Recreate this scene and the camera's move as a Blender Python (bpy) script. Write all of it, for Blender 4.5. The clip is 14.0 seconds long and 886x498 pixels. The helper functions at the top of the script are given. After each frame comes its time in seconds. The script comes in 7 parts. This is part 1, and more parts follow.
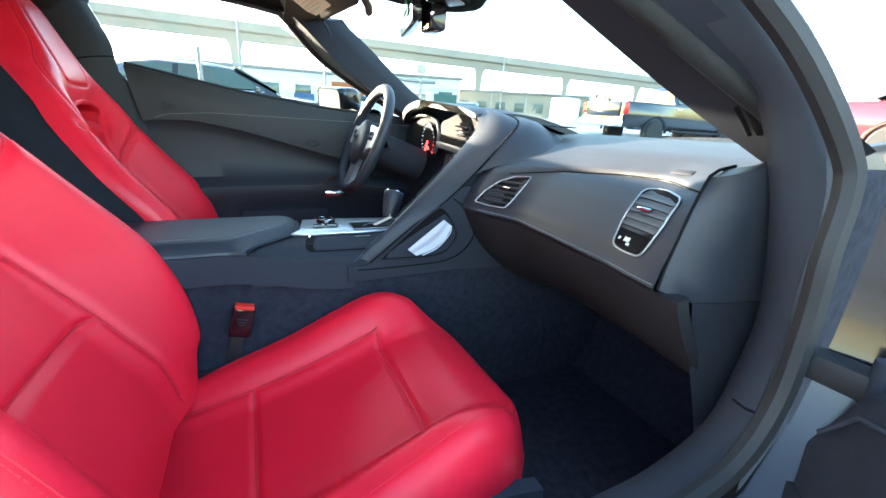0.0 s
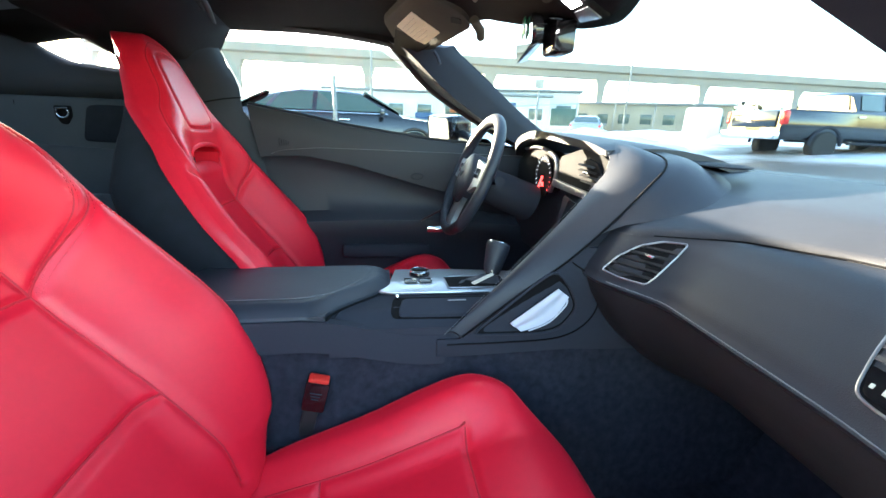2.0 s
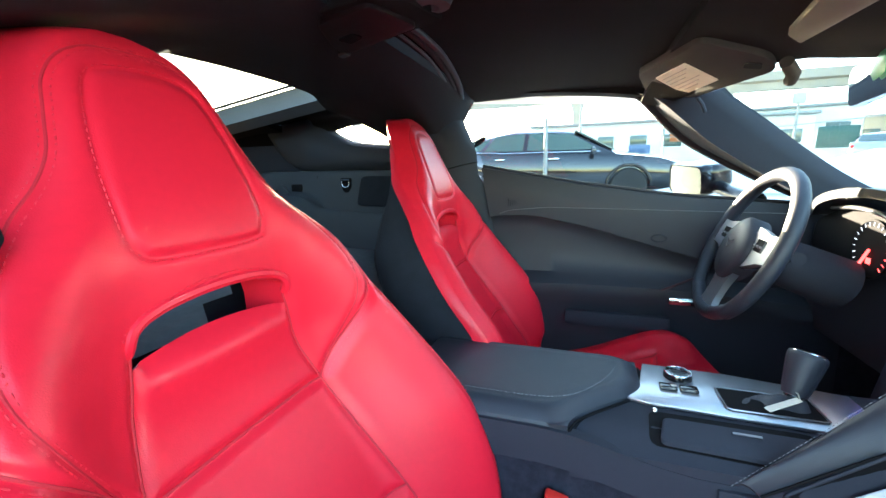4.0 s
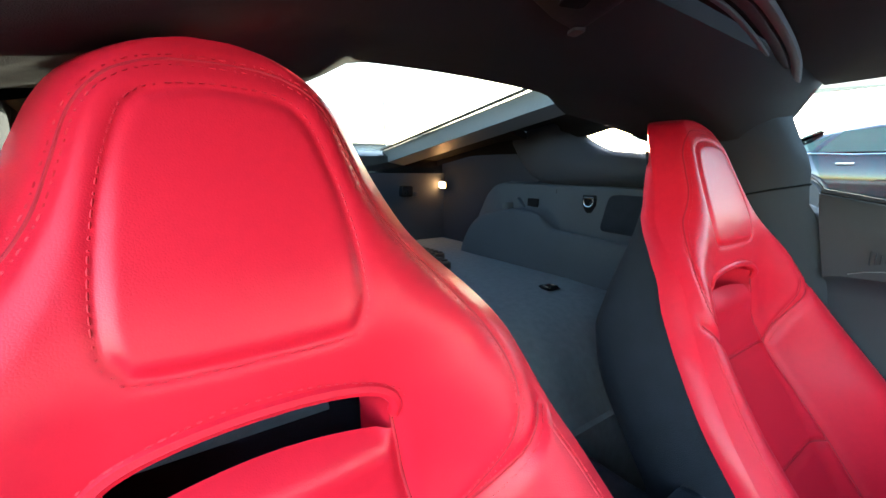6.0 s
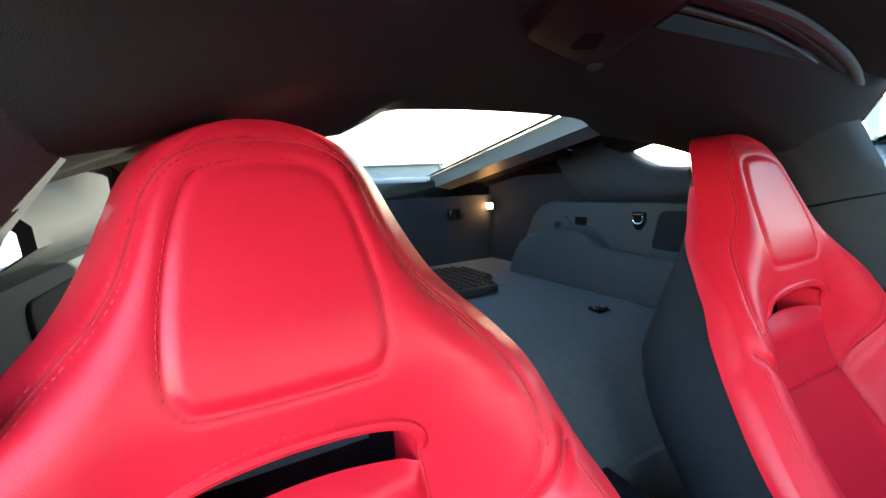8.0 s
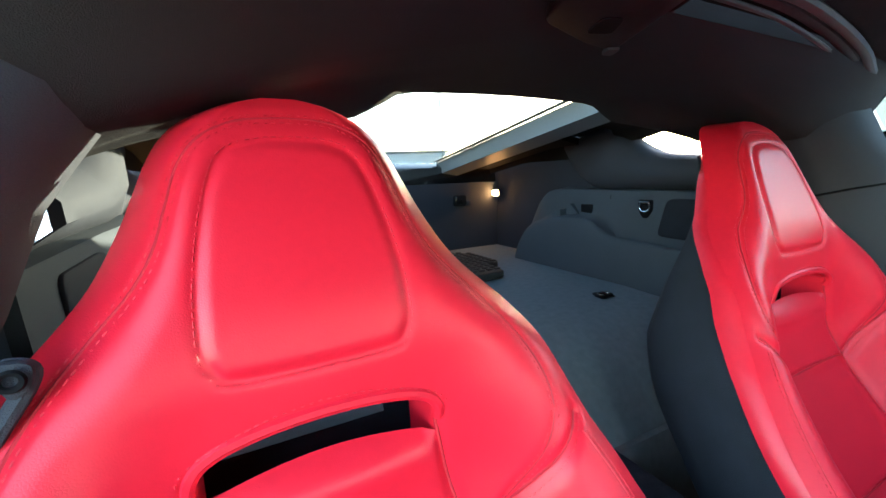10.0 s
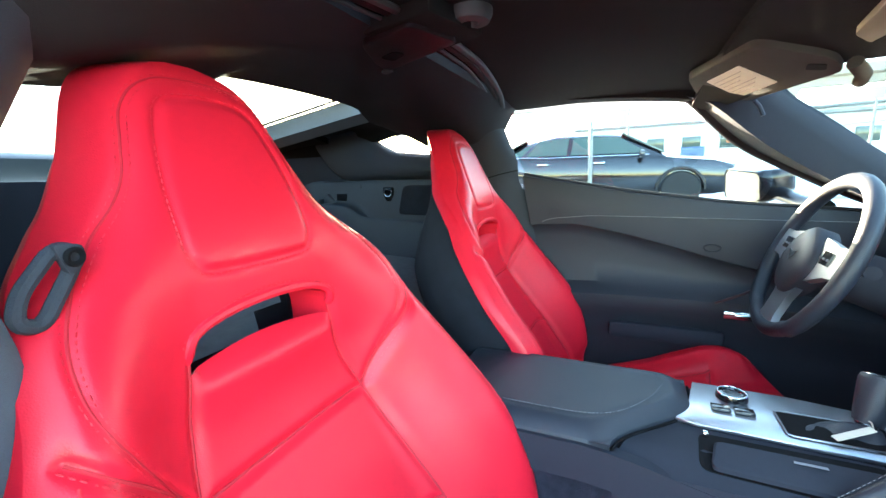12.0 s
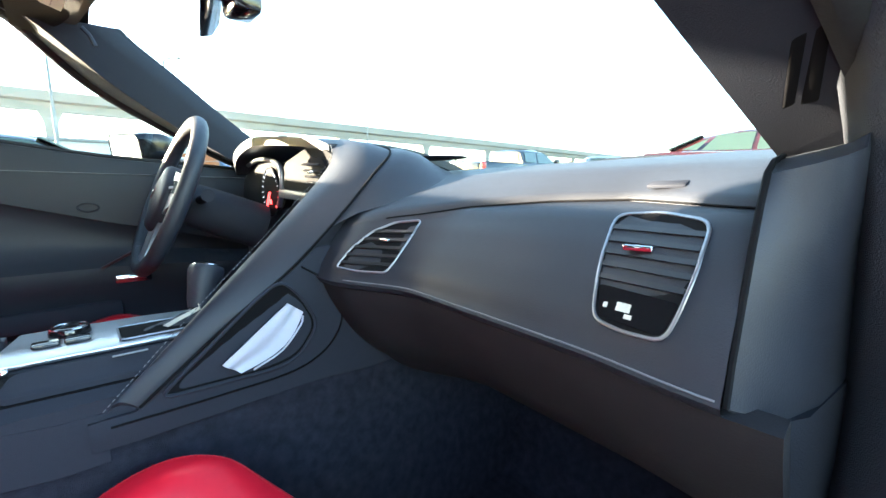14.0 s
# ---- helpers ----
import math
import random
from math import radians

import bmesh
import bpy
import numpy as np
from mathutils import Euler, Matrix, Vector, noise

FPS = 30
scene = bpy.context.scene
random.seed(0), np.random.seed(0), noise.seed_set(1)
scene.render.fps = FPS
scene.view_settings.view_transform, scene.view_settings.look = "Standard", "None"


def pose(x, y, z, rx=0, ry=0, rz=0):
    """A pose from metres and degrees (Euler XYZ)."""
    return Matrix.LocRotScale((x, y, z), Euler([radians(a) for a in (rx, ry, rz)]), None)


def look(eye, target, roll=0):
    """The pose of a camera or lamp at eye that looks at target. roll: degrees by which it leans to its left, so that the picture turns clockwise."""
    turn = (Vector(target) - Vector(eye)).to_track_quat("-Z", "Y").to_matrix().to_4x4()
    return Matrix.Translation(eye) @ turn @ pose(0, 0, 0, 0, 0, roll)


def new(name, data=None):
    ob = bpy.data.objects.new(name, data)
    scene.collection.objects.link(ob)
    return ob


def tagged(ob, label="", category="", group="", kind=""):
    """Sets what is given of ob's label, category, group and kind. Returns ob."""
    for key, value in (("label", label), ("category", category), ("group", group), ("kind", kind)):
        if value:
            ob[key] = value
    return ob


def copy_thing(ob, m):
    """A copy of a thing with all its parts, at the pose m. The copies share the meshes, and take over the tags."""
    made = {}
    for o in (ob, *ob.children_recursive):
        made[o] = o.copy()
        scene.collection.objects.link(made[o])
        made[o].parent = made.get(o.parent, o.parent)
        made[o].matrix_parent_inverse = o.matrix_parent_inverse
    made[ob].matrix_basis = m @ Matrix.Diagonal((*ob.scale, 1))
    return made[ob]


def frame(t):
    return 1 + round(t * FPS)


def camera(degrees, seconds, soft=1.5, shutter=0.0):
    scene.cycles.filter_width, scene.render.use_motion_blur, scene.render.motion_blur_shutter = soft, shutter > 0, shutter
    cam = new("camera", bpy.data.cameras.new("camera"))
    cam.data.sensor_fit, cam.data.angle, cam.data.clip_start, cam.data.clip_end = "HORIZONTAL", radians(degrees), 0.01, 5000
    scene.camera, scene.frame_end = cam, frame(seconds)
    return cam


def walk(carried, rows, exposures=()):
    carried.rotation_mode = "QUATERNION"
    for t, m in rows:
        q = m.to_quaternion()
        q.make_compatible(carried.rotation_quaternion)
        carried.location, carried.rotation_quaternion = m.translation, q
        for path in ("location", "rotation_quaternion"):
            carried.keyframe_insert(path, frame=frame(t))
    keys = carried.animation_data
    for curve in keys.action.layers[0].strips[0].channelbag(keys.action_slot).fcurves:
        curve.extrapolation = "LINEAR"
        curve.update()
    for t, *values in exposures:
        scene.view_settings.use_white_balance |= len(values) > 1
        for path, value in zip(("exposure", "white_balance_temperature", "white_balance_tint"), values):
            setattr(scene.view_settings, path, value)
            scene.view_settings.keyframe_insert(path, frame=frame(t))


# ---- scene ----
cam = camera(94.5, 14.0)
PATH = [
    (0, (0.948, 0.366, 0.93), (-0.786, 1.177, 0.352), 2.9),
    (0.5, (0.923, 0.355, 0.942), (-0.844, 1.119, 0.399), 3.0),
    (1, (0.893, 0.343, 0.954), (-0.894, 1.044, 0.39), 3.2),
    (1.5, (0.808, 0.4, 0.957), (-0.968, 1.081, 0.338), 3.4),
    (2, (0.774, 0.43, 0.981), (-1.128, 0.744, 0.448), 1.8),
    (2.5, (0.731, 0.43, 0.998), (-1.203, 0.555, 0.505), 3.1),
    (3, (0.758, 0.406, 1.011), (-1.209, 0.405, 0.648), 1.3),
    (3.5, (0.738, 0.376, 1.028), (-1.214, 0.177, 0.638), 1.6),
    (4, (0.682, 0.344, 1.049), (-1.18, -0.283, 0.673), -1.0),
    (4.2, (0.66, 0.34, 1.068), (-1.145, -0.44, 0.706), -1.3),
    (6.3, (0.404, 0.259, 1.1), (-0.676, -1.383, 0.727), -0.8),
    (6.5, (0.398, 0.267, 1.104), (-0.674, -1.384, 0.749), -2.7),
    (7, (0.392, 0.292, 1.105), (-0.651, -1.384, 0.784), -3.6),
    (7.5, (0.399, 0.303, 1.115), (-0.572, -1.418, 0.809), -3.7),
    (8, (0.406, 0.296, 1.12), (-0.514, -1.455, 0.823), -2.8),
    (10.3, (0.434, 0.303, 1.111), (-0.471, -1.445, 0.755), -2.1),
    (10.5, (0.458, 0.322, 1.099), (-0.481, -1.419, 0.804), -2.5),
    (11, (0.545, 0.334, 1.076), (-0.665, -1.219, 0.721), -3.0),
    (11.5, (0.639, 0.336, 1.073), (-0.818, -0.995, 0.752), -1.8),
    (12, (0.684, 0.349, 1.059), (-1.109, -0.466, 0.714), -1.7),
    (12.2, (0.697, 0.371, 1.055), (-1.165, -0.265, 0.7), -1.8),
    (12.5, (0.694, 0.389, 1.031), (-1.251, 0.13, 0.646), -0.3),
    (13, (0.718, 0.394, 1.011), (-1.24, 0.667, 0.713), 1.9),
    (13.5, (0.755, 0.432, 0.973), (-1.088, 1.175, 0.754), 0.6),
    (14, (0.678, 0.543, 0.874), (-0.802, 1.861, 0.6), -0.5),
]
walk(cam, [(t, look(eye, target, roll)) for t, eye, target, roll in PATH], [(0, 4.37, 5950, 10), (2, 4.34, 5950, 10), (3.5, 4.39, 5950, 10), (4.2, 4.59, 5950, 10), (6.5, 4.70, 5950, 10), (10.5, 4.75, 5950, 10), (11.5, 5.00, 5950, 10), (12, 4.90, 5950, 10), (13, 4.47, 5950, 10), (14, 4.42, 5950, 10)])

# ---- world and light ----
SUN_DIR = Vector((-0.798, -0.586, 0.138)).normalized()
world = bpy.data.worlds.new("sky")
scene.world = world
world.use_nodes = True
wn = world.node_tree.nodes
sky = wn.new("ShaderNodeTexSky")
sky.sky_type, sky.sun_disc = "NISHITA", False
sky.sun_elevation = math.asin(SUN_DIR.z)
sky.sun_rotation = math.atan2(SUN_DIR.x, SUN_DIR.y)
sky.air_density, sky.dust_density = 1.0, 1.0
world.node_tree.links.new(sky.outputs[0], wn["Background"].inputs[0])
wn["Background"].inputs[1].default_value = 0.15
sun = new("sun", bpy.data.lights.new("sun", "SUN"))
sun.data.energy, sun.data.angle, sun.data.color = 5.0, radians(0.6), (1.0, 0.82, 0.56)
sun.matrix_world = look(SUN_DIR * 60, (0, 0, 0))

# ---- materials ----
MATS = {}


def mat(name, color, rough=0.5, metal=0.0, spec=0.5, vary=0.0, vary_scale=6.0, bump=0.0, bump_scale=400.0, kind="noise",
        coat=0.0, sheen=0.0, emit=None, strength=0.0, rough_vary=0.0, trans=0.0, alpha=1.0, piece=0.0):
    """A procedural surface: base colour with broad and fine variation, roughness variation and fine relief."""
    if name in MATS:
        return MATS[name]
    m = bpy.data.materials.new(name)
    m.use_nodes = True
    nt, bs = m.node_tree, m.node_tree.nodes["Principled BSDF"]
    bs.inputs["Base Color"].default_value = (*color, 1)
    bs.inputs["Roughness"].default_value, bs.inputs["Metallic"].default_value = rough, metal
    bs.inputs["Specular IOR Level"].default_value = spec
    bs.inputs["Coat Weight"].default_value, bs.inputs["Sheen Weight"].default_value = coat, sheen
    bs.inputs["Transmission Weight"].default_value = trans
    if emit:
        bs.inputs["Emission Color"].default_value = (*emit, 1)
        bs.inputs["Emission Strength"].default_value = strength
    tc = nt.nodes.new("ShaderNodeTexCoord")
    if vary or rough_vary:
        a, b = nt.nodes.new("ShaderNodeTexNoise"), nt.nodes.new("ShaderNodeTexNoise")
        a.inputs["Scale"].default_value, a.inputs["Detail"].default_value = vary_scale, 5
        b.inputs["Scale"].default_value, b.inputs["Detail"].default_value = vary_scale * 23, 3
        add = nt.nodes.new("ShaderNodeMath")
        add.operation = "MULTIPLY_ADD"
        add.inputs[1].default_value = 0.45
        nt.links.new(tc.outputs["Object"], a.inputs["Vector"])
        nt.links.new(tc.outputs["Object"], b.inputs["Vector"])
        nt.links.new(b.outputs["Fac"], add.inputs[0])
        nt.links.new(a.outputs["Fac"], add.inputs[2])
        if vary:
            ramp = nt.nodes.new("ShaderNodeMapRange")
            ramp.inputs["From Min"].default_value, ramp.inputs["From Max"].default_value = 0.35, 1.1
            ramp.inputs["To Min"].default_value, ramp.inputs["To Max"].default_value = 1 - vary, 1 + vary
            mul = nt.nodes.new("ShaderNodeVectorMath")
            mul.operation = "SCALE"
            mul.inputs[0].default_value = color
            nt.links.new(add.outputs[0], ramp.inputs["Value"])
            nt.links.new(ramp.outputs[0], mul.inputs["Scale"])
            nt.links.new(mul.outputs[0], bs.inputs["Base Color"])
        if rough_vary:
            rr = nt.nodes.new("ShaderNodeMapRange")
            rr.inputs["From Min"].default_value, rr.inputs["From Max"].default_value = 0.35, 1.1
            rr.inputs["To Min"].default_value, rr.inputs["To Max"].default_value = max(0.02, rough - rough_vary), min(1, rough + rough_vary)
            nt.links.new(add.outputs[0], rr.inputs["Value"])
            nt.links.new(rr.outputs[0], bs.inputs["Roughness"])
    if bump:
        if kind == "leather":
            t = nt.nodes.new("ShaderNodeTexVoronoi")
            t.feature = "DISTANCE_TO_EDGE"
            out = t.outputs["Distance"]
        else:
            t = nt.nodes.new("ShaderNodeTexNoise")
            t.inputs["Detail"].default_value = 4
            out = t.outputs["Fac"]
        t.inputs["Scale"].default_value = bump_scale
        bp = nt.nodes.new("ShaderNodeBump")
        bp.inputs["Strength"].default_value, bp.inputs["Distance"].default_value = bump, 0.002
        nt.links.new(tc.outputs["Object"], t.inputs["Vector"])
        nt.links.new(out, bp.inputs["Height"])
        nt.links.new(bp.outputs[0], bs.inputs["Normal"])
    MATS[name] = m
    return m


RED = mat("red_leather", (0.66, 0.0125, 0.031), 0.33, spec=0.26, vary=0.10, vary_scale=5, bump=0.10, bump_scale=520, kind="leather", rough_vary=0.06)
RED_SEAM = mat("red_seam", (0.46, 0.007, 0.018), 0.7, bump=0.3, bump_scale=900)
RED_THREAD = mat("red_thread", (0.64, 0.012, 0.026), 0.55, bump=0.3, bump_scale=1500)
SHELL = mat("seat_shell", (0.013, 0.015, 0.021), 0.75, spec=0.2, vary=0.25, vary_scale=30, bump=0.4, bump_scale=700)
DASH = mat("dash_leather", (0.024, 0.0268, 0.0350), 0.48, spec=0.32, vary=0.12, vary_scale=4, bump=0.16, bump_scale=520, kind="leather", rough_vary=0.06)
# lighter copy of TRIM that carries the cargo space's daylight in its colour
CARGOTRIM_LIT = mat("cargo_trim_lit", (0.055, 0.064, 0.074), 0.75, spec=0.15, vary=0.12, vary_scale=7, bump=0.25, bump_scale=800, rough_vary=0.06)
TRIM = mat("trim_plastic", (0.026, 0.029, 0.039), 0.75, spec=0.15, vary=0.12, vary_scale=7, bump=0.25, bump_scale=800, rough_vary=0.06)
PADDING = mat("armrest_leather", (0.019, 0.023, 0.032), 0.45, vary=0.12, vary_scale=6, bump=0.3, bump_scale=480, kind="leather", rough_vary=0.05)
GLOSS = mat("gloss_black", (0.008, 0.008, 0.009), 0.12, vary=0.1, rough_vary=0.05, coat=0.3)
RUBBER = mat("rubber", (0.012, 0.012, 0.013), 0.7, bump=0.2, bump_scale=300, vary=0.2)
# cargo carpet is paler than the cabin's: hatch daylight put into its colour
CARGOCARPET_LIT = mat("cargo_carpet_lit", (0.16, 0.178, 0.186), 0.95, spec=0.08, vary=0.16, vary_scale=60, bump=0.7, bump_scale=900)
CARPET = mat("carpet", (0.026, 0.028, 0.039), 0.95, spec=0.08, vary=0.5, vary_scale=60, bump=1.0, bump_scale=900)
LINER = mat("headliner", (0.018, 0.0165, 0.015), 0.95, spec=0.08, vary=0.15, vary_scale=10, bump=0.5, bump_scale=1400)
HOOPTRIM = mat("hoop_trim", (0.026, 0.026, 0.027), 0.8, spec=0.15, vary=0.12, vary_scale=9, bump=0.5, bump_scale=1100)
# pillar trim lightened for the sky light from the open passenger door
PILLARTRIM_LIT = mat("pillar_trim_lit", (0.056, 0.061, 0.073), 0.75, spec=0.18, vary=0.10, vary_scale=9, bump=0.3, bump_scale=900, rough_vary=0.05)
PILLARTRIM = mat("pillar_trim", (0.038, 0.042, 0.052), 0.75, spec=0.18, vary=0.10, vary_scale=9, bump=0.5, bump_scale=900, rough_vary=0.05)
WEB = mat("belt_webbing", (0.072, 0.083, 0.101), 0.7, spec=0.3, vary=0.08, vary_scale=30, bump=0.4, bump_scale=1200)
SATIN_GREY = mat("satin_grey", (0.008, 0.0082, 0.009), 0.72, 0.0, spec=0.06, vary=0.06, rough_vary=0.06)
SATIN = mat("satin_trim", (0.30, 0.31, 0.33), 0.32, 0.8, vary=0.05, rough_vary=0.06)
SLAT = mat("vent_slat", (0.016, 0.017, 0.019), 0.30, vary=0.08, rough_vary=0.05)
CHROME = mat("satin_chrome", (0.78, 0.79, 0.80), 0.18, 1.0, rough_vary=0.08, vary=0.05)
ALU = mat("brushed_aluminium", (0.52, 0.54, 0.57), 0.36, 1.0, vary=0.06, vary_scale=20, rough_vary=0.1)
THREAD = mat("grey_thread", (0.15, 0.155, 0.165), 0.7, bump=0.2, bump_scale=900)
PAPER = mat("mask_fabric", (0.48, 0.50, 0.57), 0.85, vary=0.05, bump=0.4, bump_scale=600)
LABELW = mat("label_paper", (0.62, 0.58, 0.48), 0.7, vary=0.08, vary_scale=30)
INK = mat("ink", (0.40, 0.37, 0.31), 0.7, vary=0.1)
GREEN = mat("green_plastic", (0.01, 0.20, 0.07), 0.35, vary=0.1)
REDPL = mat("red_button", (0.62, 0.03, 0.02), 0.4, vary=0.1)
LAMPON = mat("lamp_lens", (0.9, 0.9, 0.88), 0.3, emit=(1.0, 0.93, 0.85), strength=9.0)
LAMPWARM = mat("cargo_lamp_lens", (0.9, 0.8, 0.6), 0.3, emit=(1.0, 0.50, 0.16), strength=7.0)
GLOWRED = mat("gauge_red", (0.5, 0.02, 0.02), 0.4, emit=(1.0, 0.06, 0.05), strength=0.35)
GLOWWHITE = mat("gauge_white", (0.6, 0.6, 0.6), 0.4, emit=(0.9, 0.95, 1.0), strength=0.12)
GLOWBLUE = mat("blue_key_light", (0.1, 0.1, 0.6), 0.4, emit=(0.1, 0.15, 1.0), strength=0.8)
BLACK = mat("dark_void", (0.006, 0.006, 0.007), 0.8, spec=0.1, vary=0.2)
MIRROR = mat("mirror_glass", (0.86, 0.88, 0.88), 0.03, 1.0)


def glass_mat(name, tint, rough=0.0):
    m = bpy.data.materials.new(name)
    m.use_nodes = True
    nt = m.node_tree
    nt.nodes.remove(nt.nodes["Principled BSDF"])
    tr, gl, mix = (nt.nodes.new("ShaderNode" + k) for k in ("BsdfTransparent", "BsdfGlossy", "MixShader"))
    tr.inputs[0].default_value = (*tint, 1)
    gl.inputs["Roughness"].default_value = 0.02
    mix.inputs[0].default_value = 0.05
    nt.links.new(tr.outputs[0], mix.inputs[1])
    nt.links.new(gl.outputs[0], mix.inputs[2])
    nt.links.new(mix.outputs[0], nt.nodes["Material Output"].inputs[0])
    MATS[name] = m
    return m


GLASS = glass_mat("car_glass", (0.74, 0.785, 0.77))
HATCHGLASS = glass_mat("tinted_hatch_glass", (0.42, 0.45, 0.455))


# ---- mesh helpers ----
def finish(bm, name, material, angle=38):
    me = bpy.data.meshes.new(name)
    bmesh.ops.recalc_face_normals(bm, faces=bm.faces)
    bm.to_mesh(me)
    bm.free()
    for p in me.polygons:
        p.use_smooth = True
    me.set_sharp_from_angle(angle=radians(angle))
    me.materials.append(material)
    return me


def part(name, bm, material, parent=None, label="", angle=38):
    ob = new(name, finish(bm, name, material, angle))
    if parent:
        ob.parent = parent
        ob.matrix_parent_inverse = parent.matrix_basis.inverted()
    if label:
        ob["label"] = label
    return ob


def thing(name, at, label, category, group="", kind=""):
    return tagged(place(new(name), at), label, category, group, kind)


def place(ob, at):
    ob.matrix_basis = at if isinstance(at, Matrix) else Matrix.Translation(at)
    return ob


def grid(rows, closed=False, caps=False, bm=None):
    """A skin over rows of points; closed joins each row's end to its start."""
    bm = bm or bmesh.new()
    vs = [[bm.verts.new(p) for p in r] for r in rows]
    n = len(rows[0])
    for a, b in zip(vs, vs[1:]):
        for i in range(n if closed else n - 1):
            j = (i + 1) % n
            bm.faces.new((a[i], a[j], b[j], b[i]))
    if caps:
        bm.faces.new(vs[0])
        bm.faces.new(vs[-1])
    return bm


def plate(rows, off):
    """A sheet over rows of points with thickness: off is the vector to its other side, or a function of row and column."""
    bm = bmesh.new()
    f = off if callable(off) else (lambda i, j: Vector(off))
    a = [[bm.verts.new(p) for p in r] for r in rows]
    b = [[bm.verts.new(Vector(p) + f(i, j)) for j, p in enumerate(r)] for i, r in enumerate(rows)]
    h, w = len(rows), len(rows[0])
    for i in range(h - 1):
        for j in range(w - 1):
            bm.faces.new((a[i][j], a[i][j + 1], a[i + 1][j + 1], a[i + 1][j]))
            bm.faces.new((b[i][j], b[i + 1][j], b[i + 1][j + 1], b[i][j + 1]))
    for i in range(h - 1):
        for j in (0, w - 1):
            bm.faces.new((a[i][j], a[i + 1][j], b[i + 1][j], b[i][j]))
    for j in range(w - 1):
        for i in (0, h - 1):
            bm.faces.new((a[i][j], a[i][j + 1], b[i][j + 1], b[i][j]))
    return bm


def box(c, s, bevel=0.0, m=None, bm=None, seg=2):
    """A box of size s about c with rounded edges."""
    b = bmesh.new()
    bmesh.ops.create_cube(b, size=1, matrix=Matrix.Translation(c) @ (m or Matrix()) @ Matrix.Diagonal((*s, 1)))
    if bevel:
        bmesh.ops.bevel(b, geom=b.edges[:], offset=bevel, segments=seg, profile=0.5, affect="EDGES", clamp_overlap=True)
    return merge(bm, b)


def merge(bm, b):
    if bm is None:
        return b
    me = bpy.data.meshes.new("tmp")
    b.to_mesh(me)
    b.free()
    bm.from_mesh(me)
    bpy.data.meshes.remove(me)
    return bm


def spline(pts, n):
    """Catmull-Rom through pts, n steps a span."""
    P = [Vector(p) for p in pts]
    P = [2 * P[0] - P[1], *P, 2 * P[-1] - P[-2]]
    out = []
    for k in range(1, len(P) - 2):
        p0, p1, p2, p3 = P[k - 1:k + 3]
        for i in range(n):
            t = i / n
            out.append(0.5 * (2 * p1 + (p2 - p0) * t + (2 * p0 - 5 * p1 + 4 * p2 - p3) * t * t + (3 * p1 - p0 - 3 * p2 + p3) * t ** 3))
    return out + [P[-2].copy()]


def tube(pts, r, sides=8, bm=None, closed=False, flat=1.0):
    """A round bar along pts; r may be a list. flat squeezes it along its second axis."""
    bm = bm or bmesh.new()
    P = [Vector(p) for p in pts]
    n = len(P)
    rings, up = [], None
    for i, p in enumerate(P):
        d = (P[(i + 1) % n] - P[i - 1]) if closed else (P[min(i + 1, n - 1)] - P[max(i - 1, 0)])
        d.normalize()
        if up is None:
            up = Vector((0, 0, 1)) if abs(d.z) < 0.9 else Vector((1, 0, 0))
        side = d.cross(up).normalized()
        up = side.cross(d).normalized()
        q = r[i] if isinstance(r, (list, tuple)) else r
        rings.append([bm.verts.new(p + q * (math.cos(a) * side + flat * math.sin(a) * up)) for a in (2 * math.pi * k / sides for k in range(sides))])
    m = n if closed else n - 1
    for i in range(m):
        a, b = rings[i], rings[(i + 1) % n]
        for k in range(sides):
            bm.faces.new((a[k], a[(k + 1) % sides], b[(k + 1) % sides], b[k]))
    if not closed:
        bm.faces.new(rings[0])
        bm.faces.new(rings[-1])
    return bm


def stitches(pts, size=(0.0042, 0.0008), gap=0.0065, bm=None):
    """Short threads along a line of points."""
    bm = bm or bmesh.new()
    P = [Vector(p) for p in pts]
    left = 0.0
    for a, b in zip(P, P[1:]):
        L = (b - a).length
        if L < 1e-6:
            continue
        d = (b - a) / L
        s = left
        while s < L:
            e = min(s + size[0], L + 0.001)
            tube([a + d * s, a + d * ((s + e) / 2) , a + d * e], [size[1] * 0.6, size[1], size[1] * 0.6], 4, bm)
            s += gap
        left = s - L
    return bm


def lathe(profile, steps=32, m=None):
    """A turned shape from (radius, height) pairs about z."""
    m = m or Matrix()
    rows = [[m @ Vector((r * math.cos(a), r * math.sin(a), h)) for a in (2 * math.pi * k / steps for k in range(steps))] for r, h in profile]
    return grid(rows, closed=True, caps=True)


def prism(poly, off, bevel=0.0):
    """A flat outline pushed along off."""
    bm = bmesh.new()
    a = [bm.verts.new(p) for p in poly]
    b = [bm.verts.new(Vector(p) + Vector(off)) for p in poly]
    bm.faces.new(a)
    bm.faces.new(b[::-1])
    n = len(poly)
    for i in range(n):
        bm.faces.new((a[i], a[(i + 1) % n], b[(i + 1) % n], b[i]))
    if bevel:
        bmesh.ops.recalc_face_normals(bm, faces=bm.faces)
        bmesh.ops.bevel(bm, geom=bm.edges[:], offset=bevel, segments=2, profile=0.5, affect="EDGES", clamp_overlap=True)
    return bm


def lerp(x, xs, ys):
    return float(np.interp(x, xs, ys))


def smooth(e0, e1, x):
    t = min(1, max(0, (x - e0) / (e1 - e0)))
    return t * t * (3 - 2 * t)


def soft(xs, ys):
    """A smooth curve through the pairs."""
    pts = spline([(x, y, 0) for x, y in zip(xs, ys)], 10)
    X, Y = [p.x for p in pts], [p.y for p in pts]
    return lambda v: float(np.interp(v, X, Y))


